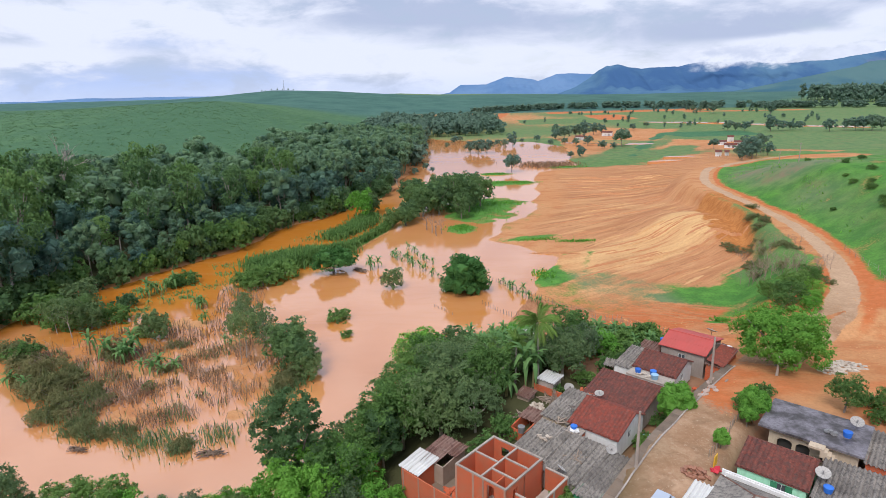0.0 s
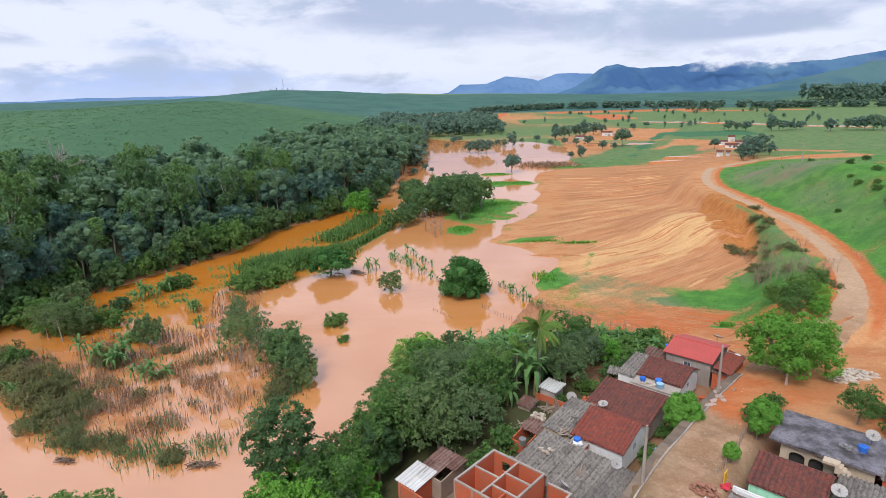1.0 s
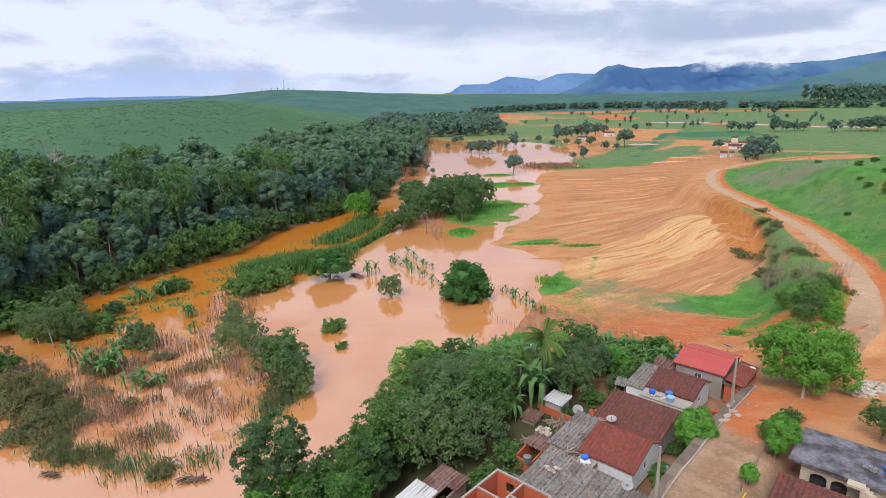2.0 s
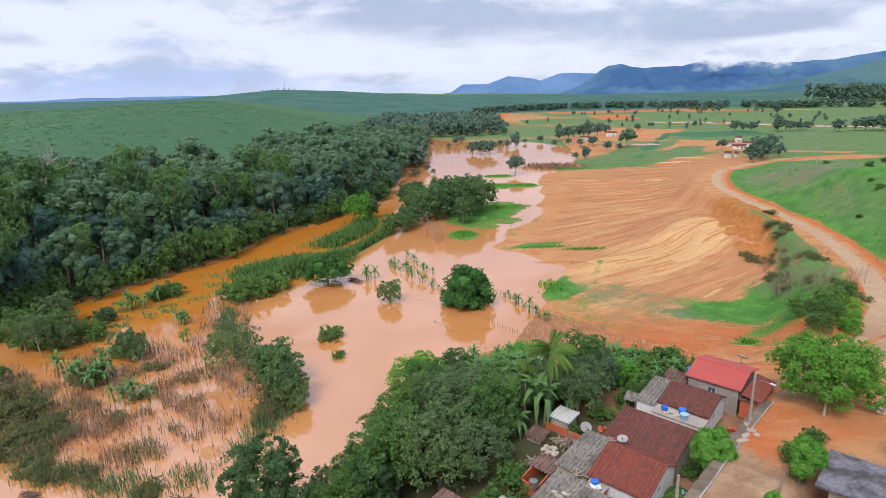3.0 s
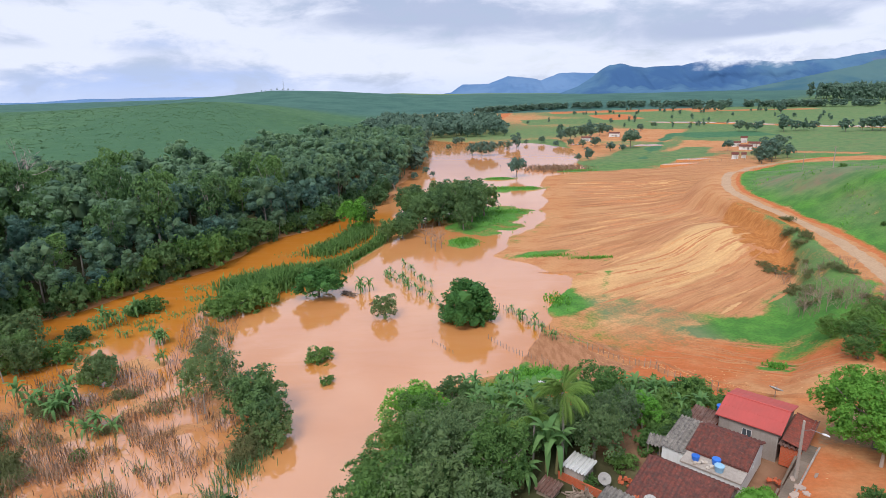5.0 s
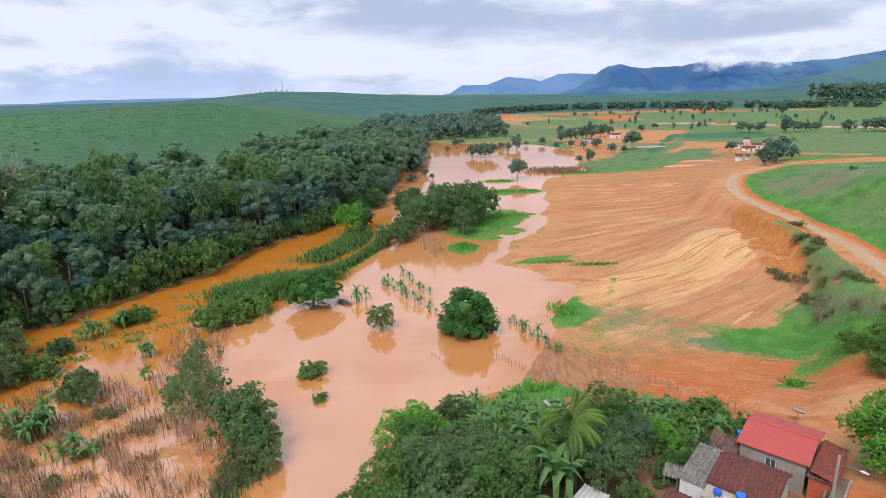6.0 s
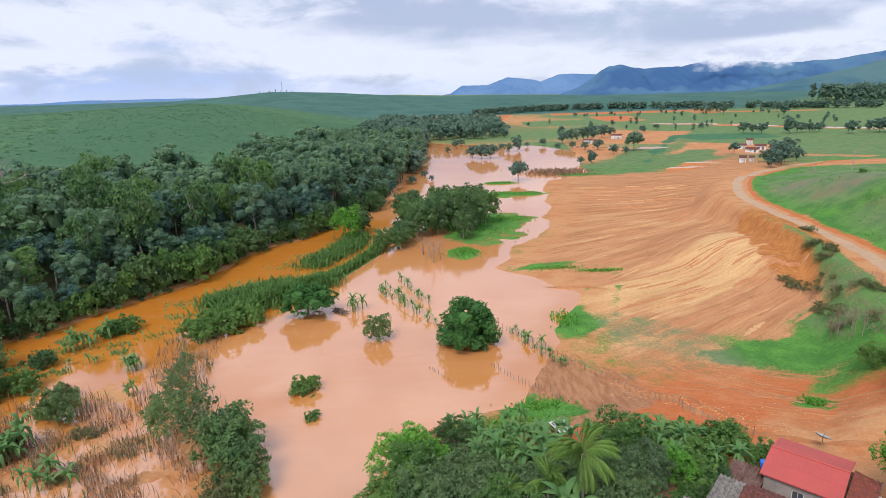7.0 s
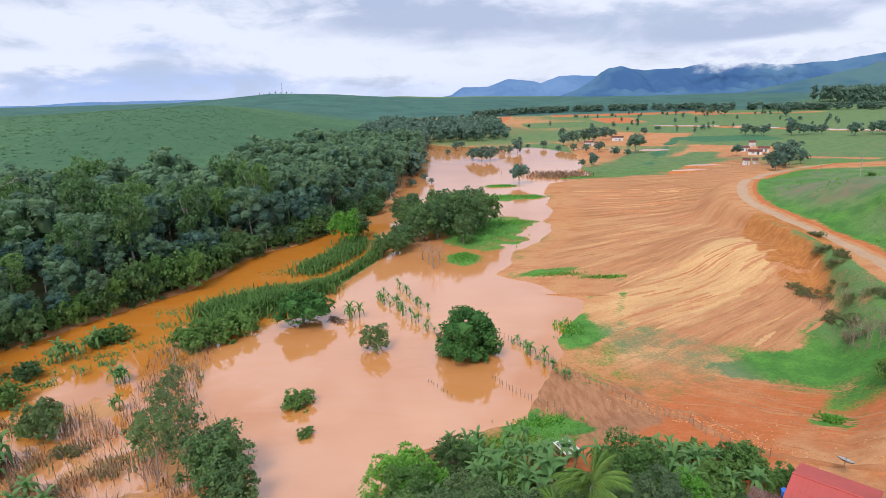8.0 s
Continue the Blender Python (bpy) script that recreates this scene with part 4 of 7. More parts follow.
for cx, cy, r, n, s in ((-64, 118, 2.2, 7, 1.0), (-62.5, 124, 1.8, 4, 1.1), (-59.5, 113.5, 1.5, 3, 0.7), (-50.2, 110, 0.9, 6, 0.95), (-52.8, 86, 2.4, 7, 1.15), (-44.4, 82.5, 2.2, 6, 0.9), (-56, 88, 3, 4, 1.0), (-36.4, 92, 2, 2, 0.8), (-46, 102, 2, 3, 0.7),
                        (-18.5, 134.5, 1.6, 4, 0.9), (-84, 109, 2, 3, 1.1), (23.5, 80.5, 1.8, 8, 0.85), (26, 79, 1.5, 6, 0.8)) + ((20, 75.5, 2.4, 9, 0.95), (15.5, 79.5, 2.0, 5, 0.9), (10, 78, 3.0, 9, 1.1), (6, 82, 3.5, 10, 1.05), (8.5, 65.5, 1.6, 4, 1.3), (13, 70, 2, 4, 1.2),
                        (27.5, 74.5, 1.0, 3, 0.9), (4, 76, 3, 8, 1.1), (7, 87, 3, 9, 0.95), (2, 88, 2.5, 6, 0.9), (10, 83.5, 2.5, 8, 1.0), (21.5, 78, 2, 7, 0.85), (-62, 78, 3, 3, 1.0), (12, 84, 2, 4, 0.8)):
    for _ in range(n):
        banana(cx + rng.normal() * r * 0.6, cy + rng.normal() * r * 0.6, s * rng.uniform(0.8, 1.15))
for ax, ay, bx, by, n, s in ((11.5, 121.5, 18.5, 107, 16, 0.62), (-15, 146, -2, 126.5, 15, 0.62), (-11, 154, -4, 137, 9, 0.75), (-15, 150, -9, 140, 6, 0.55)):
    for k in range(n):
        f = (k + rng.uniform(-0.3, 0.3)) / (n - 1)
        banana(ax + (bx - ax) * f + rng.normal() * 0.5, ay + (by - ay) * f + rng.normal() * 0.5, s * rng.uniform(0.7, 1.2))


# cane and banana scrub along the bank, dry reeds in the marsh, weeds in the shallows
def blades(places, tall, width, gen, lean=0.35, folds=2):
    p = np.asarray(places, float)
    n = len(p)
    h = tall * (0.6 + 0.7 * gen.random(n))[:, None]
    a = gen.random(n) * 6.283
    out = np.stack((np.cos(a), np.sin(a), np.zeros(n)), -1)
    side = np.stack((-np.sin(a), np.cos(a), np.zeros(n)), -1) * width
    k = (gen.random(n) * lean)[:, None]
    up = np.array((0, 0, 1.0))
    mid, tip = p + up * h * 0.6 + out * h * k * 0.35, p + up * h * (1 - 0.25 * k) + out * h * k
    v = np.stack((p - side * 0.6, p + side * 0.6, mid + side, tip, mid - side), 1).reshape(-1, 3)
    i = np.arange(n)[:, None] * 5
    return v, (np.concatenate((i + np.array([[0, 1, 2, 4]]),), 1).tolist() + (i + np.array([[4, 2, 3]])).tolist())


def along(line, n, spread, gen):
    pts = []
    seg = [math.dist(a, b) for a, b in zip(line, line[1:])]
    for _ in range(n):
        r = gen.random() * sum(seg)
        for (ax, ay), (bx, by), s in zip(line, line[1:], seg):
            if r <= s:
                x, y = ax + (bx - ax) * r / s + gen.normal() * spread, ay + (by - ay) * r / s + gen.normal() * spread
                pts.append((x, y))
                break
            r -= s
    p = np.array(pts)
    return np.column_stack((p, np.maximum(land(p[:, 0], p[:, 1]), 0) - 0.1))


g = np.random.default_rng(11)
cane = joined([blades(along(LEVEE[0:3], 3000, 1.7, g), 2.5, 0.20, g, 0.9), blades(along(LEVEE[2:6], 2600, 0.65, g), 2.0, 0.18, g, 0.9)])
cane2 = blades(along(((-34, 165), (-29, 176), (-26, 186), (-27, 195)), 2200, 1.9, g), 2.4, 0.20, g, 0.9)
cane3 = blades(along(((-47, 138), (-41, 143), (-35, 148)), 2600, 2.3, g), 2.6, 0.2, g, 0.9)
tagged(new("cane_scrub", mesh("cane_scrub", *joined([cane, cane2, cane3]), LEAF_GROVE)), "thick green cane and banana scrub on the drowned bank", "scrub", kind="stuff")
places = []
tx, ty, tr = g.uniform(-72, -22, 60000), g.uniform(60, 122, 60000), g.random(60000)
thick = np.clip((blob(tx, ty, -48, 80, 26, 24, 0, 0.1) - 0.45) * 3, 0, 1) * (0.07 + 0.93 * (wave(tx, ty, 2.8, 7) + 0.4 * wave(tx, ty, 1.1, 2) > 0.1))
wet_side = ty > 65.5 + np.maximum(0, -47 - tx) * 0.8
keep = (tr < thick) & wet_side | ((ty > 95) & (abs(tx + 41 + 0.25 * (ty - 105)) < 5) & (tr < 0.25))
places = [(x, y, -0.3) for x, y in zip(tx[keep][:6000], ty[keep][:6000])]
tagged(new("dry_reeds", mesh("dry_reeds", *blades(places, 1.9, 0.038, g, 0.95), REED)), "dry brown reeds and stalks standing in shallow flood water", "reeds", kind="stuff")
places = [p for p in places if wave(p[0], p[1], 5.0, 3) > 0.15 and g.random() < 0.7] + [(x + g.normal() * 1.2, y + g.normal() * 1.2, -0.2) for x, y in ((-58, 76), (-52, 70.5), (-46, 65.5), (-38, 62.8), (-63, 80), (-49, 67.5), (-33, 61.8), (-60, 77), (-55, 77), (-59, 83), (-65, 86), (-50, 73), (-43, 66), (-54, 73), (-29, 64), (-36, 64), (-25, 70), (-23, 77.5), (-23.8, 75.5), (-22.5, 79), (-24, 74)) for _ in range(150)]
tagged(new("marsh_grass", mesh("marsh_grass", *blades(places, 1.35, 0.055, g, 0.8), LEAF_OLIVE)), "olive green marsh grass among the dry reeds", "grass", kind="stuff")
places = []
for cx, cy, r in ((-67, 113.5, 1.6), (-71, 111, 1.2), (-66, 118, 1.8), (-58, 120, 1.4), (-54, 124, 2.2), (-50, 128, 2.4), (-56, 117, 1.0), (-74, 107, 1.6), (-70, 105, 1.0), (-62, 110, 0.9), (-76, 117, 1.4), (-53, 133, 1.8), (-56, 140, 2.2), (-48, 134, 1.6), (-46, 152, 2.4), (-40, 166, 2.5), (-37, 175, 2.2), (-68, 122, 1.1), (-64, 128, 1.0)):
    places += [(cx + g.normal() * r, cy + g.normal() * r * 0.6, -0.15) for _ in range(70)]
tagged(new("floating_weeds", mesh("floating_weeds", *blades(places, 0.75, 0.11, g, 1.0), LEAF_BANANA)), "bright green weeds in shallow orange flood water", "weeds", kind="stuff")
tufts = []
for cx, cy, rx, ry, turn in ISLANDS:
    tufts += [(cx + rx * g.normal() * 0.42, cy + ry * g.normal() * 0.42, 0.0) for _ in range(420)]
for cx, cy, rx, ry in ((22, 127, 2.5, 4), (26, 158, 7, 1.5), (12, 96, 4, 2), (8, 90, 6, 3), (46, 91, 1.2, 1), (36, 155, 5, 1)):
    tufts += [(cx + rx * g.normal() * 0.5, cy + ry * g.normal() * 0.5, 0.0) for _ in range(260)]
for _ in range(9000):
    x, y = g.uniform(66, 190), g.uniform(92, 275)
    tufts.append((x, y, 0.0))
k_rd, k_sd, _ = to_line([t[0] for t in tufts[-9000:]], [t[1] for t in tufts[-9000:]], ROAD)
tufts = tufts[:-9000] + [t for t, d in zip(tufts[-9000:], k_rd * k_sd) if d > 6 and wave(t[0], t[1], 7.0, 4) > 0.35]
tufts = np.array(tufts)
tufts[:, 2] = np.maximum(land(tufts[:, 0], tufts[:, 1]), 0) - 0.05
tagged(new("grass_tufts", mesh("grass_tufts", *blades(tufts, 0.55, 0.12, g, 0.9), LEAF_BRIGHT)), "bright green grass tufts on wet ground", "grass", kind="stuff")

# the grove between the river and the houses
LEAF_GREYISH = leaf_material("feathery_leaves", (0.105, 0.175, 0.09), (0.20, 0.285, 0.14), (0.17, 0.26, 0.10), 0.5)
grove = [tree("grove_tree", spot(-5.5, 60, 0, 0), "leafy green tree in the grove beside the river", 9.5, 1.5, 4.0, 20, 6500, 0.185, LEAF_GROVE, BARK, 41, 0.25, 0.85, 0.30, "grove trees", fine=True),
         tree("grove_tree", spot(-1.0, 59.5, 0, 0), "broad dull green tree in the grove beside the river", 8.5, 1.0, 4.4, 21, 6500, 0.185, LEAF_OLIVE, BARK, 42, 0.25, 0.85, 0.30, "grove trees", 0.4, fine=True),
         tree("bright_tree", spot(-4.5, 81, 0, 0), "bright yellow-green leafy tree on the river bank", 6.5, 0.8, 3.4, 14, 6000, 0.165, LEAF_BRIGHT, BARK, 43, 0.2, 0.85, 0.34, "grove trees", fine=True),
         tree("grove_tree", spot(-2.5, 67.5, 0, 0, 0.8), "dark glossy green tree in the grove beside the river", 8.5, 0.8, 3.8, 20, 6500, 0.18, LEAF_DARKER, BARK, 51, 0.22, 0.8, 0.3, "grove trees", fine=True),
         tree("grove_tree", spot(0.5, 68.5, 0, 0, 0.8), "pale grey-green feathery tree in the grove", 8.5, 1.0, 3.6, 20, 6200, 0.165, LEAF_GREYISH, BARK_PALE, 52, 0.2, 0.9, 0.28, "grove trees", 0.4, fine=True)]
for x, y, s, k in ((-8.2, 60, 0.8, 0), (-6.4, 66, 0.85, 0), (-4.6, 71, 0.8, 0), (-3, 64, 0.9, 1), (-1, 62, 1.0, 0), (3, 58.5, 1.05, 1), (1.5, 65.5, 0.95, 1), (5, 64, 0.8, 0), (-3.2, 76, 0.7, 0), (-1, 71, 0.85, 1), (2.5, 75, 0.7, 0), (-2.5, 83, 0.75, 0), (1, 85, 0.7, 0),
                   (-6.5, 63, 0.8, 2), (-3, 78, 0.9, 2), (4.5, 70.5, 0.75, 1), (-9.5, 57, 0.7, 0), (-9.5, 53.5, 0.8, 2), (14.5, 67, 0.7, 0), (17.5, 70.5, 0.85, 0)) + ((16.5, 74, 0.75, 0), (21, 72.5, 0.55, 2), (8, 70, 0.6, 0),
                   (-11.5, 51.5, 0.85, 0), (-21, 46, 0.54, 1), (-24, 46.2, 0.56, 2), (-28, 46.8, 0.69, 0), (-33, 47, 0.72, 0), (-30.5, 45.5, 0.76, 2), (-37, 47.5, 0.69, 0), (-41, 47, 0.72, 0), (-44, 47, 0.76, 1), (-48, 48.5, 0.64, 0), (-35, 45, 0.72, 2), (-14, 47, 0.9, 2), (-15.5, 50.5, 1.0, 2), (-26, 44.5, 0.63, 2), (-22.5, 48.5, 0.6, 2), (-19.5, 49.5, 0.62, 2), (-25.5, 48.5, 0.55, 0), (-29, 48.8, 0.5, 2), (-40, 45, 0.56, 0), (-12.2, 51.8, 1.0, 2), (-10.5, 48.5, 0.8, 0), (-6.5, 48.5, 0.7, 2)):
    kind = k if k == 2 or rng.random() < 0.4 else int(rng.choice((0, 1, 3, 4)))
    copy_thing(grove[kind], spot(x, y, 0.1, None, s, s * rng.uniform(0.85, 1.15)))
copy_thing(grove[2], spot(-28.6, 193, 0.1, 0, 1.35, 1.6))
layered = tree("layered_tree", spot(-16.4, 53.2, 0.3, 0), "tall dark green tree with layered boughs on the river bank", 13.5, 1.0, 3.3, 26, 16000, 0.15, LEAF_DARKER, BARK, 47, 0.25, 0.42, 0.36, "grove trees", fine=True)
copy_thing(layered, spot(-7.4, 57.0, 0.5, 200, 0.62))
LEAF_PALE = leaf_material("pale_forest_leaves", (0.085, 0.17, 0.075), (0.16, 0.28, 0.10), (0.19, 0.32, 0.09), 0.36)
pale_tree = tree("forest_tree", spot(-84, 135, -3, 0, 1.2), PALE_LABEL, 8.5, 1.2, 3.3, 14, 3600, 0.2, LEAF_PALE, BARK_PALE, 50, 0.2, 0.8, 0.38, "forest trees")
# pale trees standing out of the forest
for x, y, s in ((-88, 112, 1.7), (-97, 128, 1.9), (-72, 158, 1.6), (-104, 150, 2.0), (-66, 176, 1.5), (-118, 140, 2.0), (-90, 170, 1.7), (-58, 205, 1.6), (-78, 146, 1.2), (-106, 118, 1.6), (-124, 160, 1.9), (-62, 190, 1.2), (-95, 150, 1.3), (-80, 180, 1.5), (-100, 190, 1.8), (-70, 215, 1.6), (-110, 175, 1.5)):
    copy_thing(pale_tree, spot(x, y, -3.5, None, s * 0.8, s * 1.15))
# low shrubs of the marsh
LEAF_MARSH = leaf_material("marsh_leaves", (0.155, 0.19, 0.08), (0.265, 0.285, 0.125), (0.28, 0.245, 0.11), 0.45)
shrub = tree("marsh_shrub", spot(-63.8, 80.1, 0.3, 0), "low olive green shrub among drowned reeds", 2.7, 0.0, 2.0, 13, 1300, 0.15, LEAF_MARSH, BARK_PALE, 48, 0.08, 0.9, 0.36, "marsh shrubs", 0.3, 0.12)
gs = np.random.default_rng(49)
for x, y, n, r, s in ((-64, 80, 4, 2.5, 1.15), (-69, 86, 4, 2.5, 1.1), (-59, 76, 5, 2.2, 1.2), (-58, 80, 4, 2.5, 1.0), (-53.2, 69.8, 4, 1.8, 1.0), (-48.3, 66.6, 4, 1.5, 0.75), (-45, 65, 3, 1.2, 0.6), (-41, 64.8, 3, 1.2, 0.55),
                      (-33, 62.3, 4, 1.0, 0.6), (-52, 73, 4, 2.2, 0.85), (-48.5, 72, 3, 1.8, 0.6), (-55, 88, 3, 1.4, 0.9), (-55.5, 102, 3, 1.0, 0.8), (-73, 89, 3, 1.5, 1.2), (-44, 83, 2, 1.5, 0.5), (-24, 79, 4, 1.0, 0.9), (-24.5, 76.5, 3, 0.8, 0.8), (-47, 92, 3, 2, 0.5)):
    for _ in range(n + 2):
        copy_thing(shrub, spot(x + gs.normal() * r * 0.6, y + gs.normal() * r * 0.6, 0.25, gs.random() * 360, s * gs.uniform(0.5, 1.05), s * gs.uniform(0.7, 1.2)))
twigs = thing("dead_shrub", spot(-58, 82, 0, 0), "brown leafless twigs standing among marsh shrubs", "shrub", "dead shrubs")
under("bare_crown", mesh("bare_crown", *joined([(v + np.array((gs.normal() * 0.8, gs.normal() * 0.8, 0)), f) for v, f in [bare_tree(np.random.default_rng(170 + k), 3.0, 3, 0.03) for k in range(5)]]), TWIG), twigs)
for _ in range(44):
    x, y = gs.uniform(-74, -40), gs.uniform(66, 92)
    if y > 66 + max(0, -47 - x) * 0.8:
        copy_thing(twigs, spot(x, y, 0.1, gs.random() * 360, gs.uniform(0.6, 1.1)))
LEAF_STREET = leaf_material("street_leaves", (0.085, 0.23, 0.035), (0.20, 0.43, 0.07), (0.20, 0.43, 0.07), 0.4)
big = tree("street_tree", spot(40.2, 65.0, 0, 0, 1.08), "large bright green leafy tree beside the dirt road", 6.7, 0.2, 4.8, 34, 24000, 0.13, LEAF_STREET, BARK, 44, 0.3, 0.75, 0.27, "street trees", 0.0, 0.3, True)
ball = tree("street_tree", spot(24.0, 55.0, 0, 0), "small round clipped bright green tree by the street", 4.7, 1.2, 1.75, 44, 12000, 0.1, LEAF_STREET, BARK, 45, 0.13, 1.0, 0.36, "street trees", 0.0, 0.8, True, None, 0.86, 1.14)
copy_thing(ball, spot(30.0, 51.3, 0, 40, 0.74, 0.66))
copy_thing(ball, spot(28.9, 50.2, 0, 80, 0.45, 0.4))
copy_thing(ball, spot(24.6, 46.4, 0, 10, 0.38))
for x, y, s in ((39.6, 52.2, 0.55), (42.6, 50.5, 0.45), (44, 48, 0.5)):
    copy_thing(grove[0], spot(x, y, 0, None, s * 0.75))
for x, y, s in ((58.2, 92.5, 0.6), (54.5, 87.5, 0.6), (56.5, 96.5, 0.5), (60, 91, 0.55), (55.5, 83.5, 0.5), (62.5, 95.5, 0.5), (58, 87, 0.5), (52, 84.5, 0.45)):
    copy_thing(grove[int(rng.integers(2)) * 2], spot(x, y, 0.6, None, s, s * 0.8))
brush = tree("roadside_shrub", spot(66.5, 119, 0.2, 0), "low grey-green shrub in the rough beside the road", 2.2, 0.0, 1.7, 11, 1100, 0.15, LEAF_MARSH, TWIG, 57, 0.07, 0.85, 0.4, "roadside shrubs", 0.2, 0.3, inner=LEAF_MARSH)
gb = np.random.default_rng(58)
for x, y, n, r in ((73, 135, 7, 3.0), (81, 146, 6, 2.5), (69, 127, 7, 3.0), (72, 120, 7, 3.5), (66, 112, 6, 3.0), (69, 104, 6, 3.0), (65, 99, 6, 2.5), (70, 137.5, 4, 1.5), (78, 140, 5, 2.0), (84, 158, 4, 1.5)):
    for _ in range(n):
        k = gb.uniform(0.35, 0.8)
        copy_thing(brush, spot(x + gb.normal() * r * 0.6, y + gb.normal() * r * 0.7, 0.1, gb.random() * 360, k, k * gb.uniform(0.4, 0.8)))
for x, y, s in ((112, 163, 0.5), (103, 146, 0.5), (102, 138, 0.55), (97, 126, 0.6), (122, 171, 0.5), (95, 140, 0.35), (110, 150, 0.5), (118, 190, 0.5), (104, 141, 0.4), (105, 152, 0.35), (99, 130, 0.4)):
    copy_thing(bush_a, spot(x, y, 0.2, None, s))
thicket = thing("bare_thicket", spot(63, 107.5, 0, 0), "leafless brown thicket on the slope beside the road", "thicket", "bare thickets")
under("bare_crown", mesh("bare_crown", *joined([(v + np.array((g.normal() * 2.2, g.normal() * 2.2, 0)), f) for v, f in [bare_tree(np.random.default_rng(70 + k), 4.8, 3, 0.055, 4) for k in range(8)]]), TWIG), thicket)
for x, y, s in ((66, 107.5, 1.05), (64.5, 104.5, 1.0), (68, 103, 0.9), (61.5, 110.5, 0.8), (69.5, 132, 0.6), (73.5, 122, 0.6), (71, 124, 0.6), (64, 112, 0.7)):
    copy_thing(thicket, spot(x, y, 0, None, s))


# coconut palms
def frond(length, gen):
    verts, faces = [], []
    pts = [np.array((length * s * (1 - 0.2 * s), 0, 0.9 * math.sin(1.7 * s) - 1.6 * s * s)) for s in np.linspace(0, 1, 9)]
    v, f = tube(pts, np.linspace(0.05, 0.012, 9), 3)
    pieces = [(v, f)]
    for i in range(40):
        s = 0.10 + 0.88 * i / 39
        p = np.array((length * s * (1 - 0.2 * s), 0, 0.9 * math.sin(1.7 * s) - 1.6 * s * s))
        size = 0.95 * math.sin(math.pi * min(1, 0.15 + 0.8 * s)) + 0.15
        for side in (-1, 1):
            tip = p + np.array((0.5 * size, side * 0.42 * size, -(0.5 + 0.3 * gen.random()) * size))
            w = np.array((0.024, 0, 0))
            pieces.append((np.array((p - w, p + w, (p + tip) / 2 + w * 1.2 + np.array((0, 0, 0.06)), tip)), [[0, 1, 2, 3]]))
    return joined(pieces)


FRONDS = [mesh("frond", *frond(3.4, np.random.default_rng(k)), LEAF_PALM) for k in range(2)]
PALM_TRUNK = mesh("trunk", *tube([(0, 0, -0.5), (0.05, 0, 1), (0.1, 0.05, 4), (0.3, 0.1, 8.2)], (0.24, 0.17, 0.13, 0.12), 8), BARK_PALE, True)
palm = thing("coconut_palm", spot(11.3, 66.3, 0, 200), "tall coconut palm with pale trunk and drooping fronds", "palm tree", "palms")
under("trunk", PALM_TRUNK, palm)
for i in range(22):
    under("frond", FRONDS[i % 2], palm, pose(0.3, 0.1, 8.1, 0, -55 + 32 * (i % 4), i * 137.5))
for x, y, s in ((8.6, 67.5, 0.72), (5.5, 68.5, 0.6)):
    copy_thing(palm, spot(x, y, 0.2, None, s))

# ---- the village ----
def brick_wall_material(name, brick, other, mortar):
    m, n, l, b = material(name, 0.9)
    co, sp, cb = n.new("ShaderNodeTexCoord"), n.new("ShaderNodeSeparateXYZ"), n.new("ShaderNodeCombineXYZ")
    l.new(co.outputs["Object"], sp.inputs[0])
    l.new(maths(n, l, "ADD", sp.outputs[0], sp.outputs[1]), cb.inputs[0]), l.new(sp.outputs[2], cb.inputs[1])
    t = n.new("ShaderNodeTexBrick")
    t.inputs["Scale"].default_value, t.inputs["Brick Width"].default_value, t.inputs["Row Height"].default_value = 1.0, 0.26, 0.17
    t.inputs["Mortar Size"].default_value = 0.012
    put(l, t.inputs["Color1"], brick), put(l, t.inputs["Color2"], other), put(l, t.inputs["Mortar"], mortar)
    l.new(cb.outputs[0], t.inputs["Vector"])
    c = mixed(n, l, ramp(n, l, grain(n, l, 0.9, 5.0, 0.6, local=False), 0.45, 0.7, 0.0, 0.5), t.outputs["Color"], (0.36, 0.16, 0.09))
    l.new(c, b.inputs["Base Color"])
    bump(n, l, b, t.outputs["Fac"], -0.5, 0.01)
    return m


TILE_RED = rough_paint("red_roof_tiles", (0.35, 0.08, 0.05), (0.22, 0.065, 0.047), 4.5, 0.85, 0.75, 0.02, 0.0, (0.13, 0.07, 0.055), 0.6, 0.3)
TILE_DARK = rough_paint("old_roof_tiles", (0.27, 0.075, 0.05), (0.13, 0.055, 0.045), 4.5, 0.9, 0.75, 0.02, 0.0, (0.085, 0.06, 0.05), 0.6, 0.35)
ROOF_RED = rough_paint("red_roof_sheets", (0.50, 0.085, 0.07), (0.42, 0.08, 0.065), 1.0, 0.6, 0.12)
FIBRE = rough_paint("fibre_cement_sheets", (0.21, 0.185, 0.16), (0.30, 0.268, 0.23), 1.2, 0.92, 0.22, 0.01, 0.0, (0.075, 0.07, 0.067), 0.7, 0.25)
FIBRE_BROWN = rough_paint("rusty_sheets", (0.19, 0.09, 0.065), (0.24, 0.155, 0.125), 2.0, 0.85, 0.6, 0.01, 0.0, (0.10, 0.045, 0.035), 0.7)
WHITE = rough_paint("white_plaster", (0.80, 0.79, 0.76), (0.72, 0.70, 0.67), 1.0, 0.85, 0.12, 0.004, 0.0, (0.50, 0.43, 0.36), 0.2)
SHEET_WHITE = rough_paint("white_painted_sheets", (0.66, 0.65, 0.62), (0.58, 0.57, 0.54), 1.0, 0.7, 0.3)
GREY = rough_paint("grey_plaster", (0.31, 0.265, 0.23), (0.40, 0.345, 0.30), 1.0, 0.92, 0.25, 0.006, 0.0, (0.25, 0.20, 0.17))
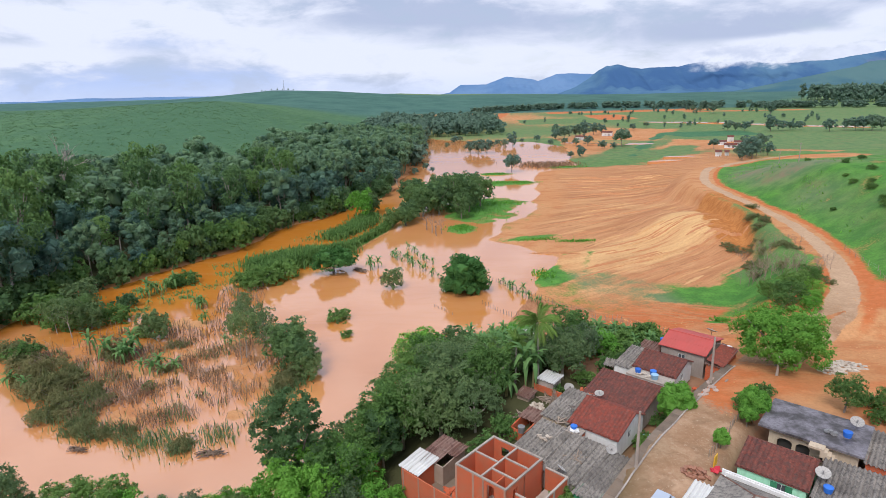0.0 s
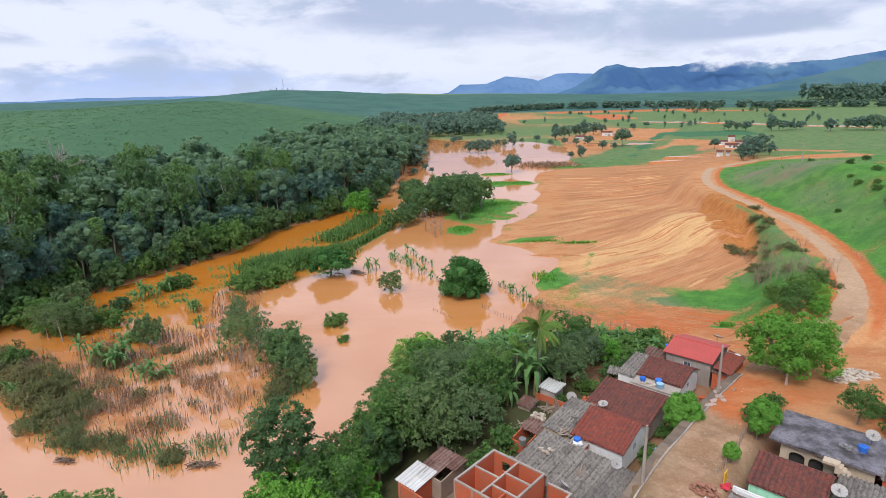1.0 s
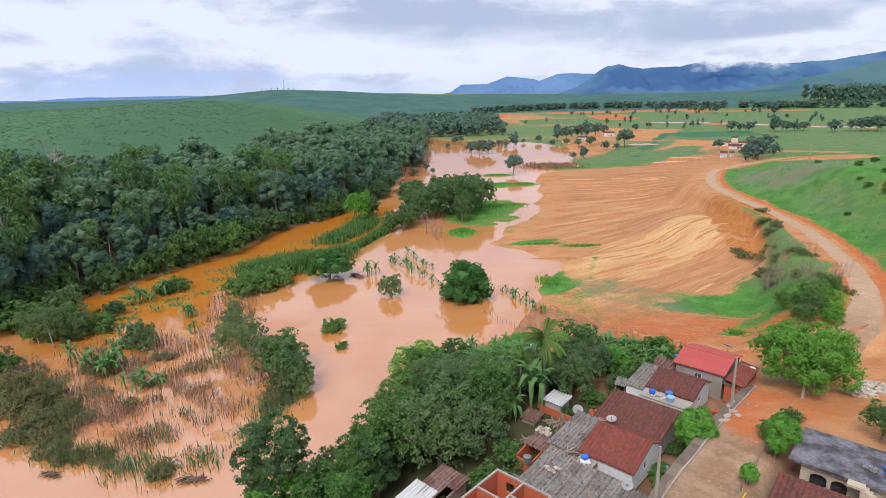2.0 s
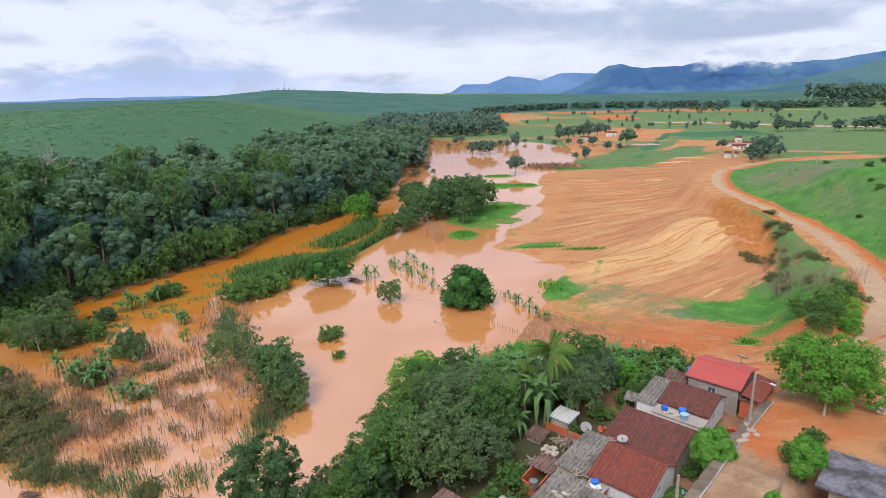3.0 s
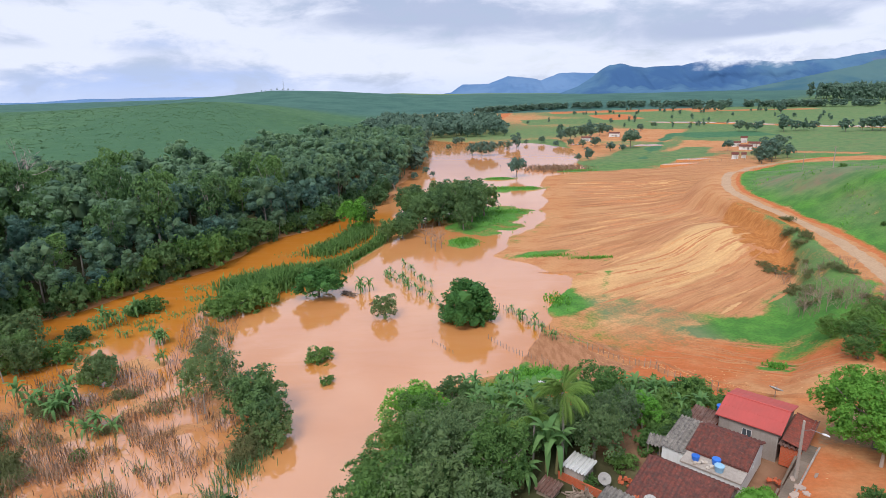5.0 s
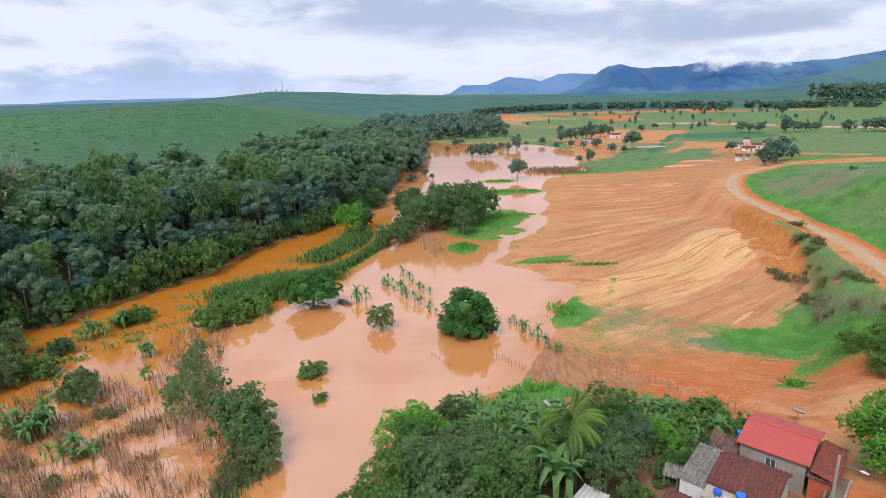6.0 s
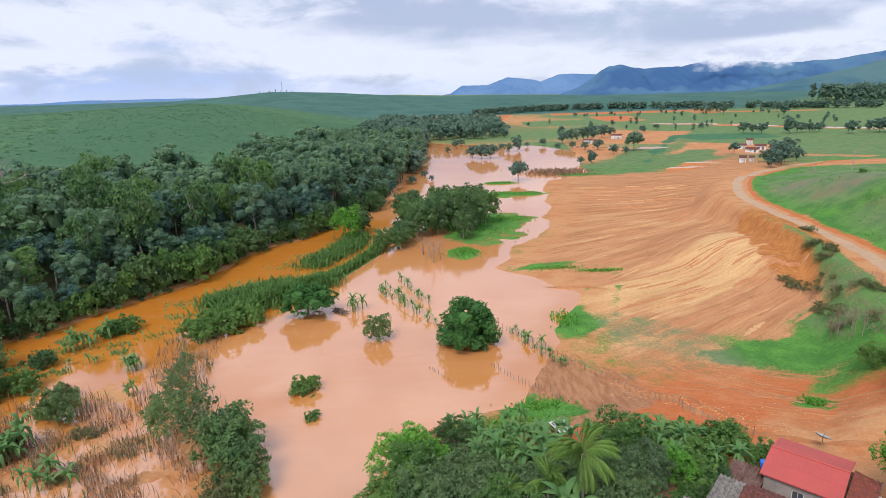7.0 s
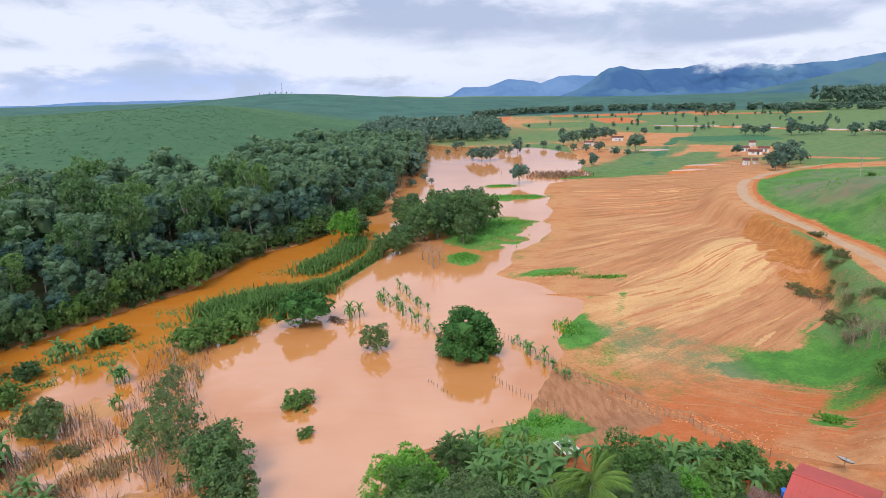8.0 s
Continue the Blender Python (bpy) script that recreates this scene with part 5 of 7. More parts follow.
CREAM = rough_paint("cream_plaster", (0.58, 0.46, 0.32), (0.50, 0.40, 0.29), 1.0, 0.9, 0.2, 0.006, 0.0, (0.33, 0.25, 0.18))
GREEN = rough_paint("mint_plaster", (0.33, 0.72, 0.46), (0.38, 0.74, 0.50), 1.0, 0.85, 0.1, 0.004, 0.0, (0.25, 0.50, 0.34))
CONCRETE = rough_paint("bare_concrete", (0.34, 0.28, 0.235), (0.42, 0.36, 0.30), 1.5, 0.92, 0.3, 0.01, 0.0, (0.26, 0.22, 0.19))
PAVING = rough_paint("dusty_paving", (0.15, 0.115, 0.085), (0.22, 0.165, 0.12), 1.5, 0.95, 0.3, 0.01, 0.0, (0.22, 0.14, 0.09))
SLAB = rough_paint("damp_roof_slab", (0.055, 0.048, 0.046), (0.25, 0.23, 0.25), 1.6, 0.35, 0.25, 0.006, 0.0, (0.06, 0.05, 0.048), 0.5)
BRICK = brick_wall_material("hollow_clay_bricks", (0.60, 0.125, 0.048), (0.50, 0.10, 0.04), (0.46, 0.20, 0.12))
DUSTED = rough_paint("brick_dusted_concrete", (0.42, 0.20, 0.13), (0.36, 0.22, 0.16), 1.5, 0.92, 0.3, 0.01, 0.0, (0.26, 0.14, 0.10))
BLUE = rough_paint("blue_plastic", (0.03, 0.14, 0.55), (0.04, 0.18, 0.60), 1.0, 0.5, 0.1)
PALE_BLUE = rough_paint("faded_blue_plastic", (0.22, 0.42, 0.60), (0.30, 0.48, 0.62), 1.0, 0.5, 0.1)
DISH = rough_paint("dish_mesh", (0.40, 0.375, 0.345), (0.48, 0.45, 0.41), 2.0, 0.6, 0.3)
METAL = rough_paint("dull_metal", (0.35, 0.34, 0.33), (0.28, 0.27, 0.26), 2.0, 0.5, 0.3, 0.004, 0.6)
WOOD = rough_paint("grey_wood", (0.25, 0.18, 0.13), (0.33, 0.26, 0.20), 2.0, 0.9, 0.35)
# black of the car tyres, and of panels painted as room shade
DARK = rough_paint("tyre_black_room_shade", (0.03, 0.03, 0.03), (0.05, 0.045, 0.04), 1.0, 0.6, 0.1)
GLASS = rough_paint("window_glass", (0.06, 0.07, 0.08), (0.08, 0.09, 0.10), 1.0, 0.12, 0.05, 0.0)
SHUTTER = rough_paint("green_shutter", (0.04, 0.20, 0.10), (0.05, 0.24, 0.12), 1.0, 0.6, 0.1)
STONE = rough_paint("rubble", (0.45, 0.36, 0.28), (0.55, 0.48, 0.40), 2.0, 0.95, 0.3)
UX, UY, VX, VY = 0.669, 0.743, 0.743, -0.669


def plot(u, v, z=None, turn=0.0):
    """A pose in the village plan: u along the street, v across it; its x axis points across, its y axis along."""
    x, y = 16.6 + UX * u + VX * v, 44.6 + UY * u + VY * v
    return pose(x, y, float(land(x, y)) if z is None else z, 0, 0, -42 + turn)


def box(x0, x1, y0, y1, z0, z1):
    v = [(x, y, z) for z in (z0, z1) for x, y in ((x0, y0), (x1, y0), (x1, y1), (x0, y1))]
    return v, [[3, 2, 1, 0], [4, 5, 6, 7], [0, 1, 5, 4], [1, 2, 6, 5], [2, 3, 7, 6], [3, 0, 4, 7]]


def wall_run(length, height, thick, openings=(), gable=0.0):
    """A wall along x with openings (from, to, low, high) through it, and a gable on top."""
    cuts = sorted({0.0, length, *(c for o in openings for c in o[:2])})
    pieces = []
    for a, b in zip(cuts, cuts[1:]):
        z = 0.0
        for lo, hi in sorted((o[2], o[3]) for o in openings if o[0] <= a and b <= o[1]):
            if lo > z:
                pieces.append(box(a, b, 0, thick, z, lo))
            z = hi
        if z < height:
            pieces.append(box(a, b, 0, thick, z, height))
    if gable:
        m = length / 2
        pieces.append(([(0, 0, height), (length, 0, height), (m, 0, height + gable), (0, thick, height), (length, thick, height), (m, thick, height + gable)],
                       [[0, 1, 2], [5, 4, 3], [0, 2, 5, 3], [1, 4, 5, 2]]))
    return joined(pieces)


def tiled(width, length, low, high, pitch=0.38, row=0.55, depth=0.14):
    """A slope of half-round tiles: x across, y up the slope; each row laps the one below."""
    nx, ny = max(2, int(width / (pitch / 4))), max(2, int(length / row))
    verts, faces = [], []
    for j in range(ny):
        for e in (0, 1):
            y = length * (j + e) / ny
            z = low + (high - low) * y / length + (0.014 if e == 0 else 0.0)
            for i in range(nx + 1):
                x = width * i / nx
                verts.append((x, y, z + depth * abs(math.sin(math.pi * x / pitch))))
    for j in range(2 * ny - 1):
        for i in range(nx):
            a = j * (nx + 1) + i
            faces.append([a, a + 1, a + nx + 2, a + nx + 1])
    base = ([(0, 0, low - 0.06), (width, 0, low - 0.06), (width, length, high - 0.06), (0, length, high - 0.06), (0, 0, low), (width, 0, low), (width, length, high), (0, length, high)],
            [[3, 2, 1, 0], [4, 5, 6, 7], [0, 1, 5, 4], [1, 2, 6, 5], [2, 3, 7, 6], [3, 0, 4, 7]])
    return joined([(verts, faces), base])


def corrugated(width, length, pitch=0.34, depth=0.10):
    nx = max(4, int(width / (pitch / 4)))
    verts = [(width * i / nx, y, depth * math.sin(2 * math.pi * width * i / nx / pitch) - dz) for dz in (0, 0.02) for y in (0, length) for i in range(nx + 1)]
    n = nx + 1
    faces = [[i, i + 1, i + 1 + n, i + n] for i in range(nx)] + [[i + 3 * n, i + 1 + 3 * n, i + 1 + 2 * n, i + 2 * n] for i in range(nx)]
    faces += [[i + 2 * n, i + 1 + 2 * n, i + 1, i] for i in range(nx)] + [[0, n, 3 * n, 2 * n], [n - 1, 3 * n - 1, 4 * n - 1, 2 * n - 1]]
    return np.array(verts), faces


SHEETS = {}


def sheet_roof(parent, x0, y0, width, length, low, high, mat, wide=1.35, gaps=0.0, gen=np.random.default_rng(5)):
    """Corrugated sheets laid side by side and lapped up a slope, each an object of its own."""
    slope = math.degrees(math.atan2(high - low, length))
    run = math.hypot(length, high - low)
    cols, rows = max(1, round(width / wide)), max(1, round(run / 1.9))
    w, ln = width / cols, run / rows + 0.12
    key = (round(w, 2), round(ln, 2), mat.name)
    if key not in SHEETS:
        SHEETS[key] = mesh("sheet", *corrugated(w * 1.03, ln), mat)
    for r in range(rows):
        for c in range(cols):
            if gen.random() < gaps:
                continue
            y, z = y0 + r * length / rows, low + (high - low) * r / rows
            under("sheet", SHEETS[key], parent, pose(x0 + c * w, y, z + 0.02 * r + gen.uniform(0, 0.025), slope + gen.normal() * 0.2, 0, gen.normal() * 0.25))


def window(parent, m, w, h, casing=WHITE, pane=GLASS):
    win = under("window", mesh("window", *joined([box(-w / 2, w / 2, -0.03, 0.03, -0.04, 0.02), box(-w / 2, w / 2, -0.03, 0.03, h - 0.04, h), box(-w / 2, -w / 2 + 0.05, -0.03, 0.03, 0.02, h - 0.04),
                                                  box(w / 2 - 0.05, w / 2, -0.03, 0.03, 0.02, h - 0.04), box(-0.02, 0.02, -0.03, 0.03, 0.02, h - 0.04)]), casing), parent, m)
    under("pane", mesh("pane", *box(-w / 2 + 0.05, w / 2 - 0.05, -0.008, 0.008, 0.02, h - 0.04), pane), win)
    return win


def house(name, label, u0, u1, v0, v1, floor, eave, ridge, walls, roof, ridge_at=0.5, over=0.25, near_open=(), side_open=(), metal=False, group=""):
    """A gabled house with its ridge across the plan: the near slope falls to u0, the far one to u1."""
    w, d = v1 - v0, u1 - u0
    ob = thing(name, plot(u0, v0, floor), label, "house", group)
    h, t = eave - floor, 0.13
    under("wall", mesh("wall", *wall_run(w, h, t, near_open), walls), ob)
    under("wall", mesh("wall", *wall_run(w, h, t), walls), ob, pose(0, d - t, 0))
    rise = ridge - eave
    for x, op in ((t, ()), (w, side_open)):
        v, f = wall_run(d - 2 * t, h, t, op)
        top = ([(0, 0, h), (d - 2 * t, 0, h), (d * ridge_at - t, 0, h + rise * 0.96), (0, t, h), (d - 2 * t, t, h), (d * ridge_at - t, t, h + rise * 0.96)], [[0, 1, 2], [5, 4, 3], [0, 2, 5, 3], [1, 4, 5, 2]])
        under("wall", mesh("wall", *joined([(v, f), top]), walls), ob, pose(x, t, 0, 0, 0, 90))
    near, far = d * ridge_at, d * (1 - ridge_at)
    make = (lambda a, b, lo, hi: tiled(a, b, lo, hi, 0.4, 1.2, 0.03)) if metal else tiled
    drop = rise / near * over
    under("roof_slope", mesh("roof_slope", *make(w + 2 * over, near + over, h - drop + 0.06, h + rise + 0.06), roof), ob, pose(-over, -over, 0))
    drop = rise / far * over
    under("roof_slope", mesh("roof_slope", *make(w + 2 * over, far + over, h - drop + 0.06, h + rise + 0.06), roof), ob, pose(w + over, d + over, 0, 0, 0, 180))
    under("ridge", mesh("ridge", *tube([(-over, near, h + rise + 0.10), (w + over, near, h + rise + 0.10)], (0.09, 0.09), 6), roof), ob)
    for a, b, lo, hi in near_open:
        if lo > 0.1:
            window(ob, pose((a + b) / 2, 0.05, lo), b - a, hi - lo)
    for a, b, lo, hi in side_open:
        if lo > 0.1:
            window(ob, pose(w - 0.05, t + (a + b) / 2, lo, 0, 0, 90), b - a, hi - lo)
    return ob


def annex(name, label, u0, u1, v0, v1, floor, low, high, walls, roof, gaps=0.0, fall="near", near_open=()):
    """A low building or lean-to under corrugated sheets, its roof rising away from u0."""
    w, d, t = v1 - v0, u1 - u0, 0.12
    ob = thing(name, plot(u0, v0, floor), label, "building")
    h0, h1 = low - floor - 0.06, high - floor - 0.06
    under("wall", mesh("wall", *wall_run(w, h0, t, near_open), walls), ob)
    under("wall", mesh("wall", *wall_run(w, h1, t), walls), ob, pose(0, d - t, 0))
    for x in (0, w - t):
        side = ([(x, t, 0), (x + t, t, 0), (x + t, d - t, 0), (x, d - t, 0), (x, t, h0), (x + t, t, h0), (x + t, d - t, h1), (x, d - t, h1)], box(0, 1, 0, 1, 0, 1)[1])
        under("wall", mesh("wall", *side, walls), ob)
    sheet_roof(ob, -0.2, -0.2, w + 0.4, d + 0.4, h0 + 0.06, h1 + 0.1, roof, gaps=gaps)
    for a, b, lo, hi in near_open:
        window(ob, pose((a + b) / 2, 0.05, lo), b - a, hi - lo)
    return ob


# houses on the river side of the street
red = house("red_roofed_house", "grey plastered house with bright red sheet roof", 26.3, 32.6, -8.6, -3.2, 5.6, 8.9, 9.7, GREY, ROOF_RED, 0.5, 0.3, ((2.2, 3.1, 1.7, 2.6),), (), True)
porch = annex("house_porch", "brown tiled porch roof over a brick wall beside the street", 26.0, 31.8, -2.85, -1.0, 5.8, 8.0, 8.2, BRICK, FIBRE_BROWN)
under("roof_slope", mesh("roof_slope", *tiled(5.9, 2.0, 2.3, 2.75), TILE_RED), porch, pose(2.05, -0.05, 0.05, 0, 0, 90))
white = house("white_house", "white house with old dark red tiled roof", 19.0, 24.3, -9.0, -4.0, 6.2, 8.5, 9.4, WHITE, TILE_DARK, 0.62, 0.2, (), ((1.8, 2.5, 1.2, 1.9),))
annex("grey_annex", "low white annex under grey fibre-cement sheets", 18.4, 23.4, -11.2, -9.15, 5.9, 8.3, 8.8, WHITE, FIBRE)
annex("rusty_lean_to", "brick lean-to with patched rusty and white sheets", 24.6, 27.4, -11.2, -8.8, 5.7, 7.9, 8.2, BRICK, FIBRE_BROWN)
slab = thing("water_tank_slab", plot(17.0, -8.9, 6.4), "flat grey slab roof carrying water tanks and rubble", "building")
under("wall", mesh("wall", *joined([box(0, 5.0, 0, 0.12, 0, 1.85), box(0, 0.12, 0.12, 1.75, 0, 1.85), box(4.88, 5.0, 0.12, 1.75, 0, 1.85)]), WHITE), slab)
under("slab", mesh("slab", *box(-0.1, 5.1, -0.1, 1.8, 1.853, 2.0), CONCRETE), slab)
big_house = house("tiled_house", "wide house with weathered dark red tiled roof", 10.0, 16.4, -10.8, -3.9, 6.1, 8.1, 9.2, GREY, TILE_DARK, 0.72, 0.15)
under("gutter", mesh("gutter", *box(-0.1, 7.0, -0.32, -0.18, 1.9, 2.02), WHITE), big_house)
small = house("small_house", "small white-walled house with red tiled roof", 3.7, 9.7, -8.9, -3.7, 6.0, 8.2, 9.4, WHITE, TILE_RED, 0.62, 0.2, ((0.3, 1.0, 0.02, 1.8),), ((2.4, 3.0, 1.2, 1.9),))
annex("grey_annex", "cream annex under dark grey fibre-cement sheets", 3.5, 9.2, -12.1, -9.1, 5.3, 7.9, 8.4, CREAM, FIBRE, near_open=((1.7, 2.3, 1.2, 1.8),))
annex("sheet_roofed_shed", "long shed under weathered grey corrugated sheets", -2.6, 2.4, -11.4, -7.4, 4.9, 7.4, 7.9, GREY, FIBRE)
annex("sheet_roofed_shed", "low shed under weathered grey corrugated sheets", -4.0, 1.6, -7.2, -3.4, 5.3, 7.6, 8.3, GREY, FIBRE)
annex("street_shed", "dark grey roofed shed beside the street with green wall", -5.4, 1.4, -3.2, -1.1, 5.8, 8.0, 8.2, SHUTTER, FIBRE)
annex("rusty_shed", "shed under rusty red and white patched sheets", 0.6, 4.2, -14.2, -12.3, 4.8, 7.0, 7.5, BRICK, FIBRE_BROWN, 0.08)
hut = thing("brick_outhouse", plot(2.3, -8.6, 5.6), "small raw brick outhouse with clutter on its slab", "building")
under("wall", mesh("wall", *wall_run(1.6, 2.3, 0.12, ((0.4, 0.9, 0.9, 1.5),)), BRICK), hut)
under("wall", mesh("wall", *joined([box(0, 0.12, 0.12, 1.1, 0, 2.3), box(1.48, 1.6, 0.12, 1.1, 0, 2.3)]), BRICK), hut)
under("slab", mesh("slab", *box(-0.08, 1.68, -0.08, 1.15, 2.303, 2.42), CONCRETE), hut)

# the roofless brick building
shell = thing("unfinished_building", plot(-10.4, -12.2, 4.4), "roofless unfinished red brick building with bare concrete beams", "building")
W, DEP, TOP = 5.5, 5.6, 4.9
under("wall", mesh("wall", *wall_run(W, TOP, 0.15, ((3.5, 4.3, 2.6, 4.6),)), BRICK, False), shell)
under("wall", mesh("wall", *wall_run(W, TOP, 0.15, ((1.0, 1.9, 3.3, 4.3),)), BRICK), shell, pose(0, DEP - 0.15, 0))
under("wall", mesh("wall", *wall_run(DEP - 0.3, TOP, 0.15), BRICK), shell, pose(0.15, 0.15, 0, 0, 0, 90))
under("wall", mesh("wall", *wall_run(DEP - 0.3, TOP, 0.15, ((0.9, 1.6, 2.6, 4.4),)), BRICK), shell, pose(W, 0.15, 0, 0, 0, 90))
under("partition", mesh("partition", *wall_run(DEP - 0.3, TOP - 2.3, 0.12, ((0.4, 1.1, 0.02, 1.9), (3.9, 4.6, 0.02, 1.9))), BRICK), shell, pose(2.86, 0.15, 2.3, 0, 0, 90))
for x, y, ln in ((0.15, 2.6, 2.58), (2.87, 1.55, 2.48), (2.87, 3.5, 2.48), (0.15, 4.1, 0.0)):
    if ln:
        under("partition", mesh("partition", *wall_run(ln, TOP - 2.3, 0.12), BRICK), shell, pose(x, y, 2.3))
under("partition", mesh("partition", *wall_run(1.4, TOP - 2.3, 0.12), BRICK), shell, pose(4.3, 0.15, 2.3, 0, 0, 90))
under("floor_slab", mesh("floor_slab", *box(0.15, W - 0.15, 0.15, DEP - 0.15, 2.1, 2.297), CONCRETE), shell)
for a in (box(-0.02, W + 0.02, -0.02, 0.17, TOP + 0.003, TOP + 0.14), box(-0.02, W + 0.02, DEP - 0.17, DEP + 0.02, TOP + 0.003, TOP + 0.14), box(-0.02, 0.17, 0.18, DEP - 0.18, TOP + 0.003, TOP + 0.14), box(W - 0.17, W + 0.02, 0.18, DEP - 0.18, TOP + 0.003, TOP + 0.14),
          box(2.72, 2.88, 0.18, DEP - 0.18, TOP + 0.003, TOP + 0.12), box(0.18, 2.70, 2.58, 2.74, TOP + 0.003, TOP + 0.12), box(2.9, W - 0.18, 1.53, 1.69, TOP + 0.003, TOP + 0.12), box(2.9, W - 0.18, 3.48, 3.64, TOP + 0.003, TOP + 0.12)):
    under("beam", mesh("beam", *a, CONCRETE), shell)
for x, y in ((-0.03, -0.03), (1.9, -0.03), (3.0, -0.03), (W - 0.2, -0.03), (-0.03, DEP - 0.2), (W - 0.2, DEP - 0.2), (W - 0.2, 2.6)):
    under("column", mesh("column", *box(x, x + 0.2, y, y + 0.2, 0, TOP - 0.003), DUSTED), shell)
wing = thing("unfinished_wing", plot(-9.2, -6.6, 5.0), "lower roofless wing of raw red brick with concrete cap", "building")
under("wall", mesh("wall", *joined([box(0, 2.3, 0, 0.15, 0, 3.3), box(0, 2.3, 4.65, 4.8, 0, 3.3), box(2.15, 2.3, 0.15, 4.65, 0, 3.3)]), BRICK), wing)
under("beam", mesh("beam", *joined([box(0, 2.32, -0.02, 0.17, 3.303, 3.42), box(0, 2.32, 4.63, 4.82, 3.303, 3.42), box(2.13, 2.32, 0.17, 4.63, 3.303, 3.42)]), CONCRETE), wing)
under("floor_slab", mesh("floor_slab", *box(0, 2.15, 0.15, 4.65, 0.9, 1.1), CONCRETE), wing)
for y in (0.0, 2.3, 4.62):
    under("column", mesh("column", *box(2.12, 2.35, y, y + 0.2, 0, 3.3), CONCRETE), wing)

# the yard with the huts
yard = thing("yard_wall", plot(-10.6, -19.0, 2.6), "raw red brick yard wall with concrete posts", "wall")
under("wall", mesh("wall", *wall_run(6.4, 3.1, 0.12), BRICK), yard)
for k in range(4):
    under("post", mesh("post", *box(2.1 * k, 2.1 * k + 0.18, -0.04, -0.003, 0, 3.15), DUSTED), yard)
annex("yard_hut", "brick hut under a white painted sheet roof", -10.2, -7.6, -19.6, -17.2, 2.9, 5.7, 6.0, BRICK, SHEET_WHITE)
annex("rusty_hut", "open hut under rusty brown corrugated sheets", -8.0, -4.6, -19.0, -16.0, 3.2, 5.9, 6.3, WOOD, FIBRE_BROWN, 0.05)
court = thing("yard_floor", plot(-10.2, -17.0, 3.75), "damp brown concrete yard floor", "floor")
under("slab", mesh("slab", *box(0, 4.7, 0, 5.0, -0.8, 0.0), PAVING), court)

# sheds and walls behind
annex("white_shed", "small shed under a flat white sheet roof", 10.8, 12.7, -17.3, -15.3, 5.3, 7.4, 7.55, GREY, SHEET_WHITE)
back = thing("garden_wall", plot(10.6, -17.8, 5.3), "weathered brick garden wall", "wall")
under("wall", mesh("wall", *wall_run(5.4, 1.3, 0.12), BRICK), back)
annex("plank_shack", "tiny plank shack with sagging rusty sheets", 7.6, 9.0, -18.2, -16.6, 5.0, 6.3, 6.6, WOOD, FIBRE_BROWN, 0.1)


def shed_at(x, y, turn, w, d, h, label, roof, gaps):
    """An open field shed on posts with loose sheets."""
    z = float(land(x, y))
    ob = thing("field_shed", pose(x, y, z, 0, 0, turn), label, "shed", "field sheds")
    for px, py in ((0, 0), (w, 0), (0, d), (w, d), (w / 2, 0), (w / 2, d)):
        under("post", mesh("post", *tube([(px, py, -0.4), (px, py, h)], (0.07, 0.06), 6), WOOD), ob)
    for k in range(6):
        under("board", mesh("board", *box(0, w, d - 0.02, d + 0.01, 0.1 + 0.25 * k, 0.31 + 0.25 * k), WOOD), ob)
    sheet_roof(ob, -0.2, -0.2, w + 0.4, d + 0.4, h + 0.03, h + 0.25, roof, 0.7, gaps, np.random.default_rng(int(abs(x) * 10)))
    return ob


shed_at(12.9, 83.0, 28, 2.2, 1.8, 1.3, "open plank shed with missing white roof sheets", SHEET_WHITE, 0.3)
shed_at(23.6, 79.8, 10, 2.0, 1.4, 1.0, "low shelter under grey and white sheets", FIBRE, 0.1)
shed_at(19.8, 67.2, -30, 2.2, 1.2, 1.7, "low shelter under grey sheets behind the houses", FIBRE, 0.1)

# houses across the street
flat = thing("flat_roofed_house", plot(11.0, 7.6, 8.0), "cream house with damp flat roof, arches and outside stairs", "house")
arches = ((0.7, 1.9, 0.8, 2.0), (2.2, 3.3, 0.8, 2.0), (4.1, 5.0, 0.9, 1.9))
under("wall", mesh("wall", *wall_run(6.8, 2.75, 0.15, arches), CREAM), flat)
under("wall", mesh("wall", *wall_run(6.8, 2.75, 0.15), CREAM), flat, pose(0, 5.15, 0))
under("wall", mesh("wall", *wall_run(5.0, 2.75, 0.15, ((1.5, 2.5, 1.0, 2.0),)), CREAM), flat, pose(0.15, 0.15, 0, 0, 0, 90))
under("wall", mesh("wall", *wall_run(5.0, 2.75, 0.15), CREAM), flat, pose(6.8, 0.15, 0, 0, 0, 90))
under("roof_slab", mesh("roof_slab", *joined([box(-0.9, 7.2, -0.5, 5.5, 2.753, 2.95)]), SLAB), flat)
for a, b, lo, hi in arches:
    mid, r = (a + b) / 2, (b - a) / 2
    ring = [(mid + r * math.cos(x), 0.0, hi - 0.35 + 0.35 * math.sin(x)) for x in np.linspace(0, math.pi, 9)]
    fill = [(p[0], y, p[2]) for y in (0.02, 0.12) for p in ring] + [(p[0], y, hi + 0.002) for y in (0.02, 0.12) for p in ring]
    faces = [[i, i + 1, i + 19, i + 18] for i in range(8)] + [[i + 9, i + 27, i + 28, i + 10] for i in range(8)] + [[i, i + 9, i + 10, i + 1] for i in range(8)]
    under("arch", mesh("arch", np.array(fill), faces, CREAM), flat)
    # near-black panel added behind the arch as the room's shade
    under("dark_room", mesh("dark_room", *box(a, b, 0.5, 0.52, lo, hi), DARK), flat)
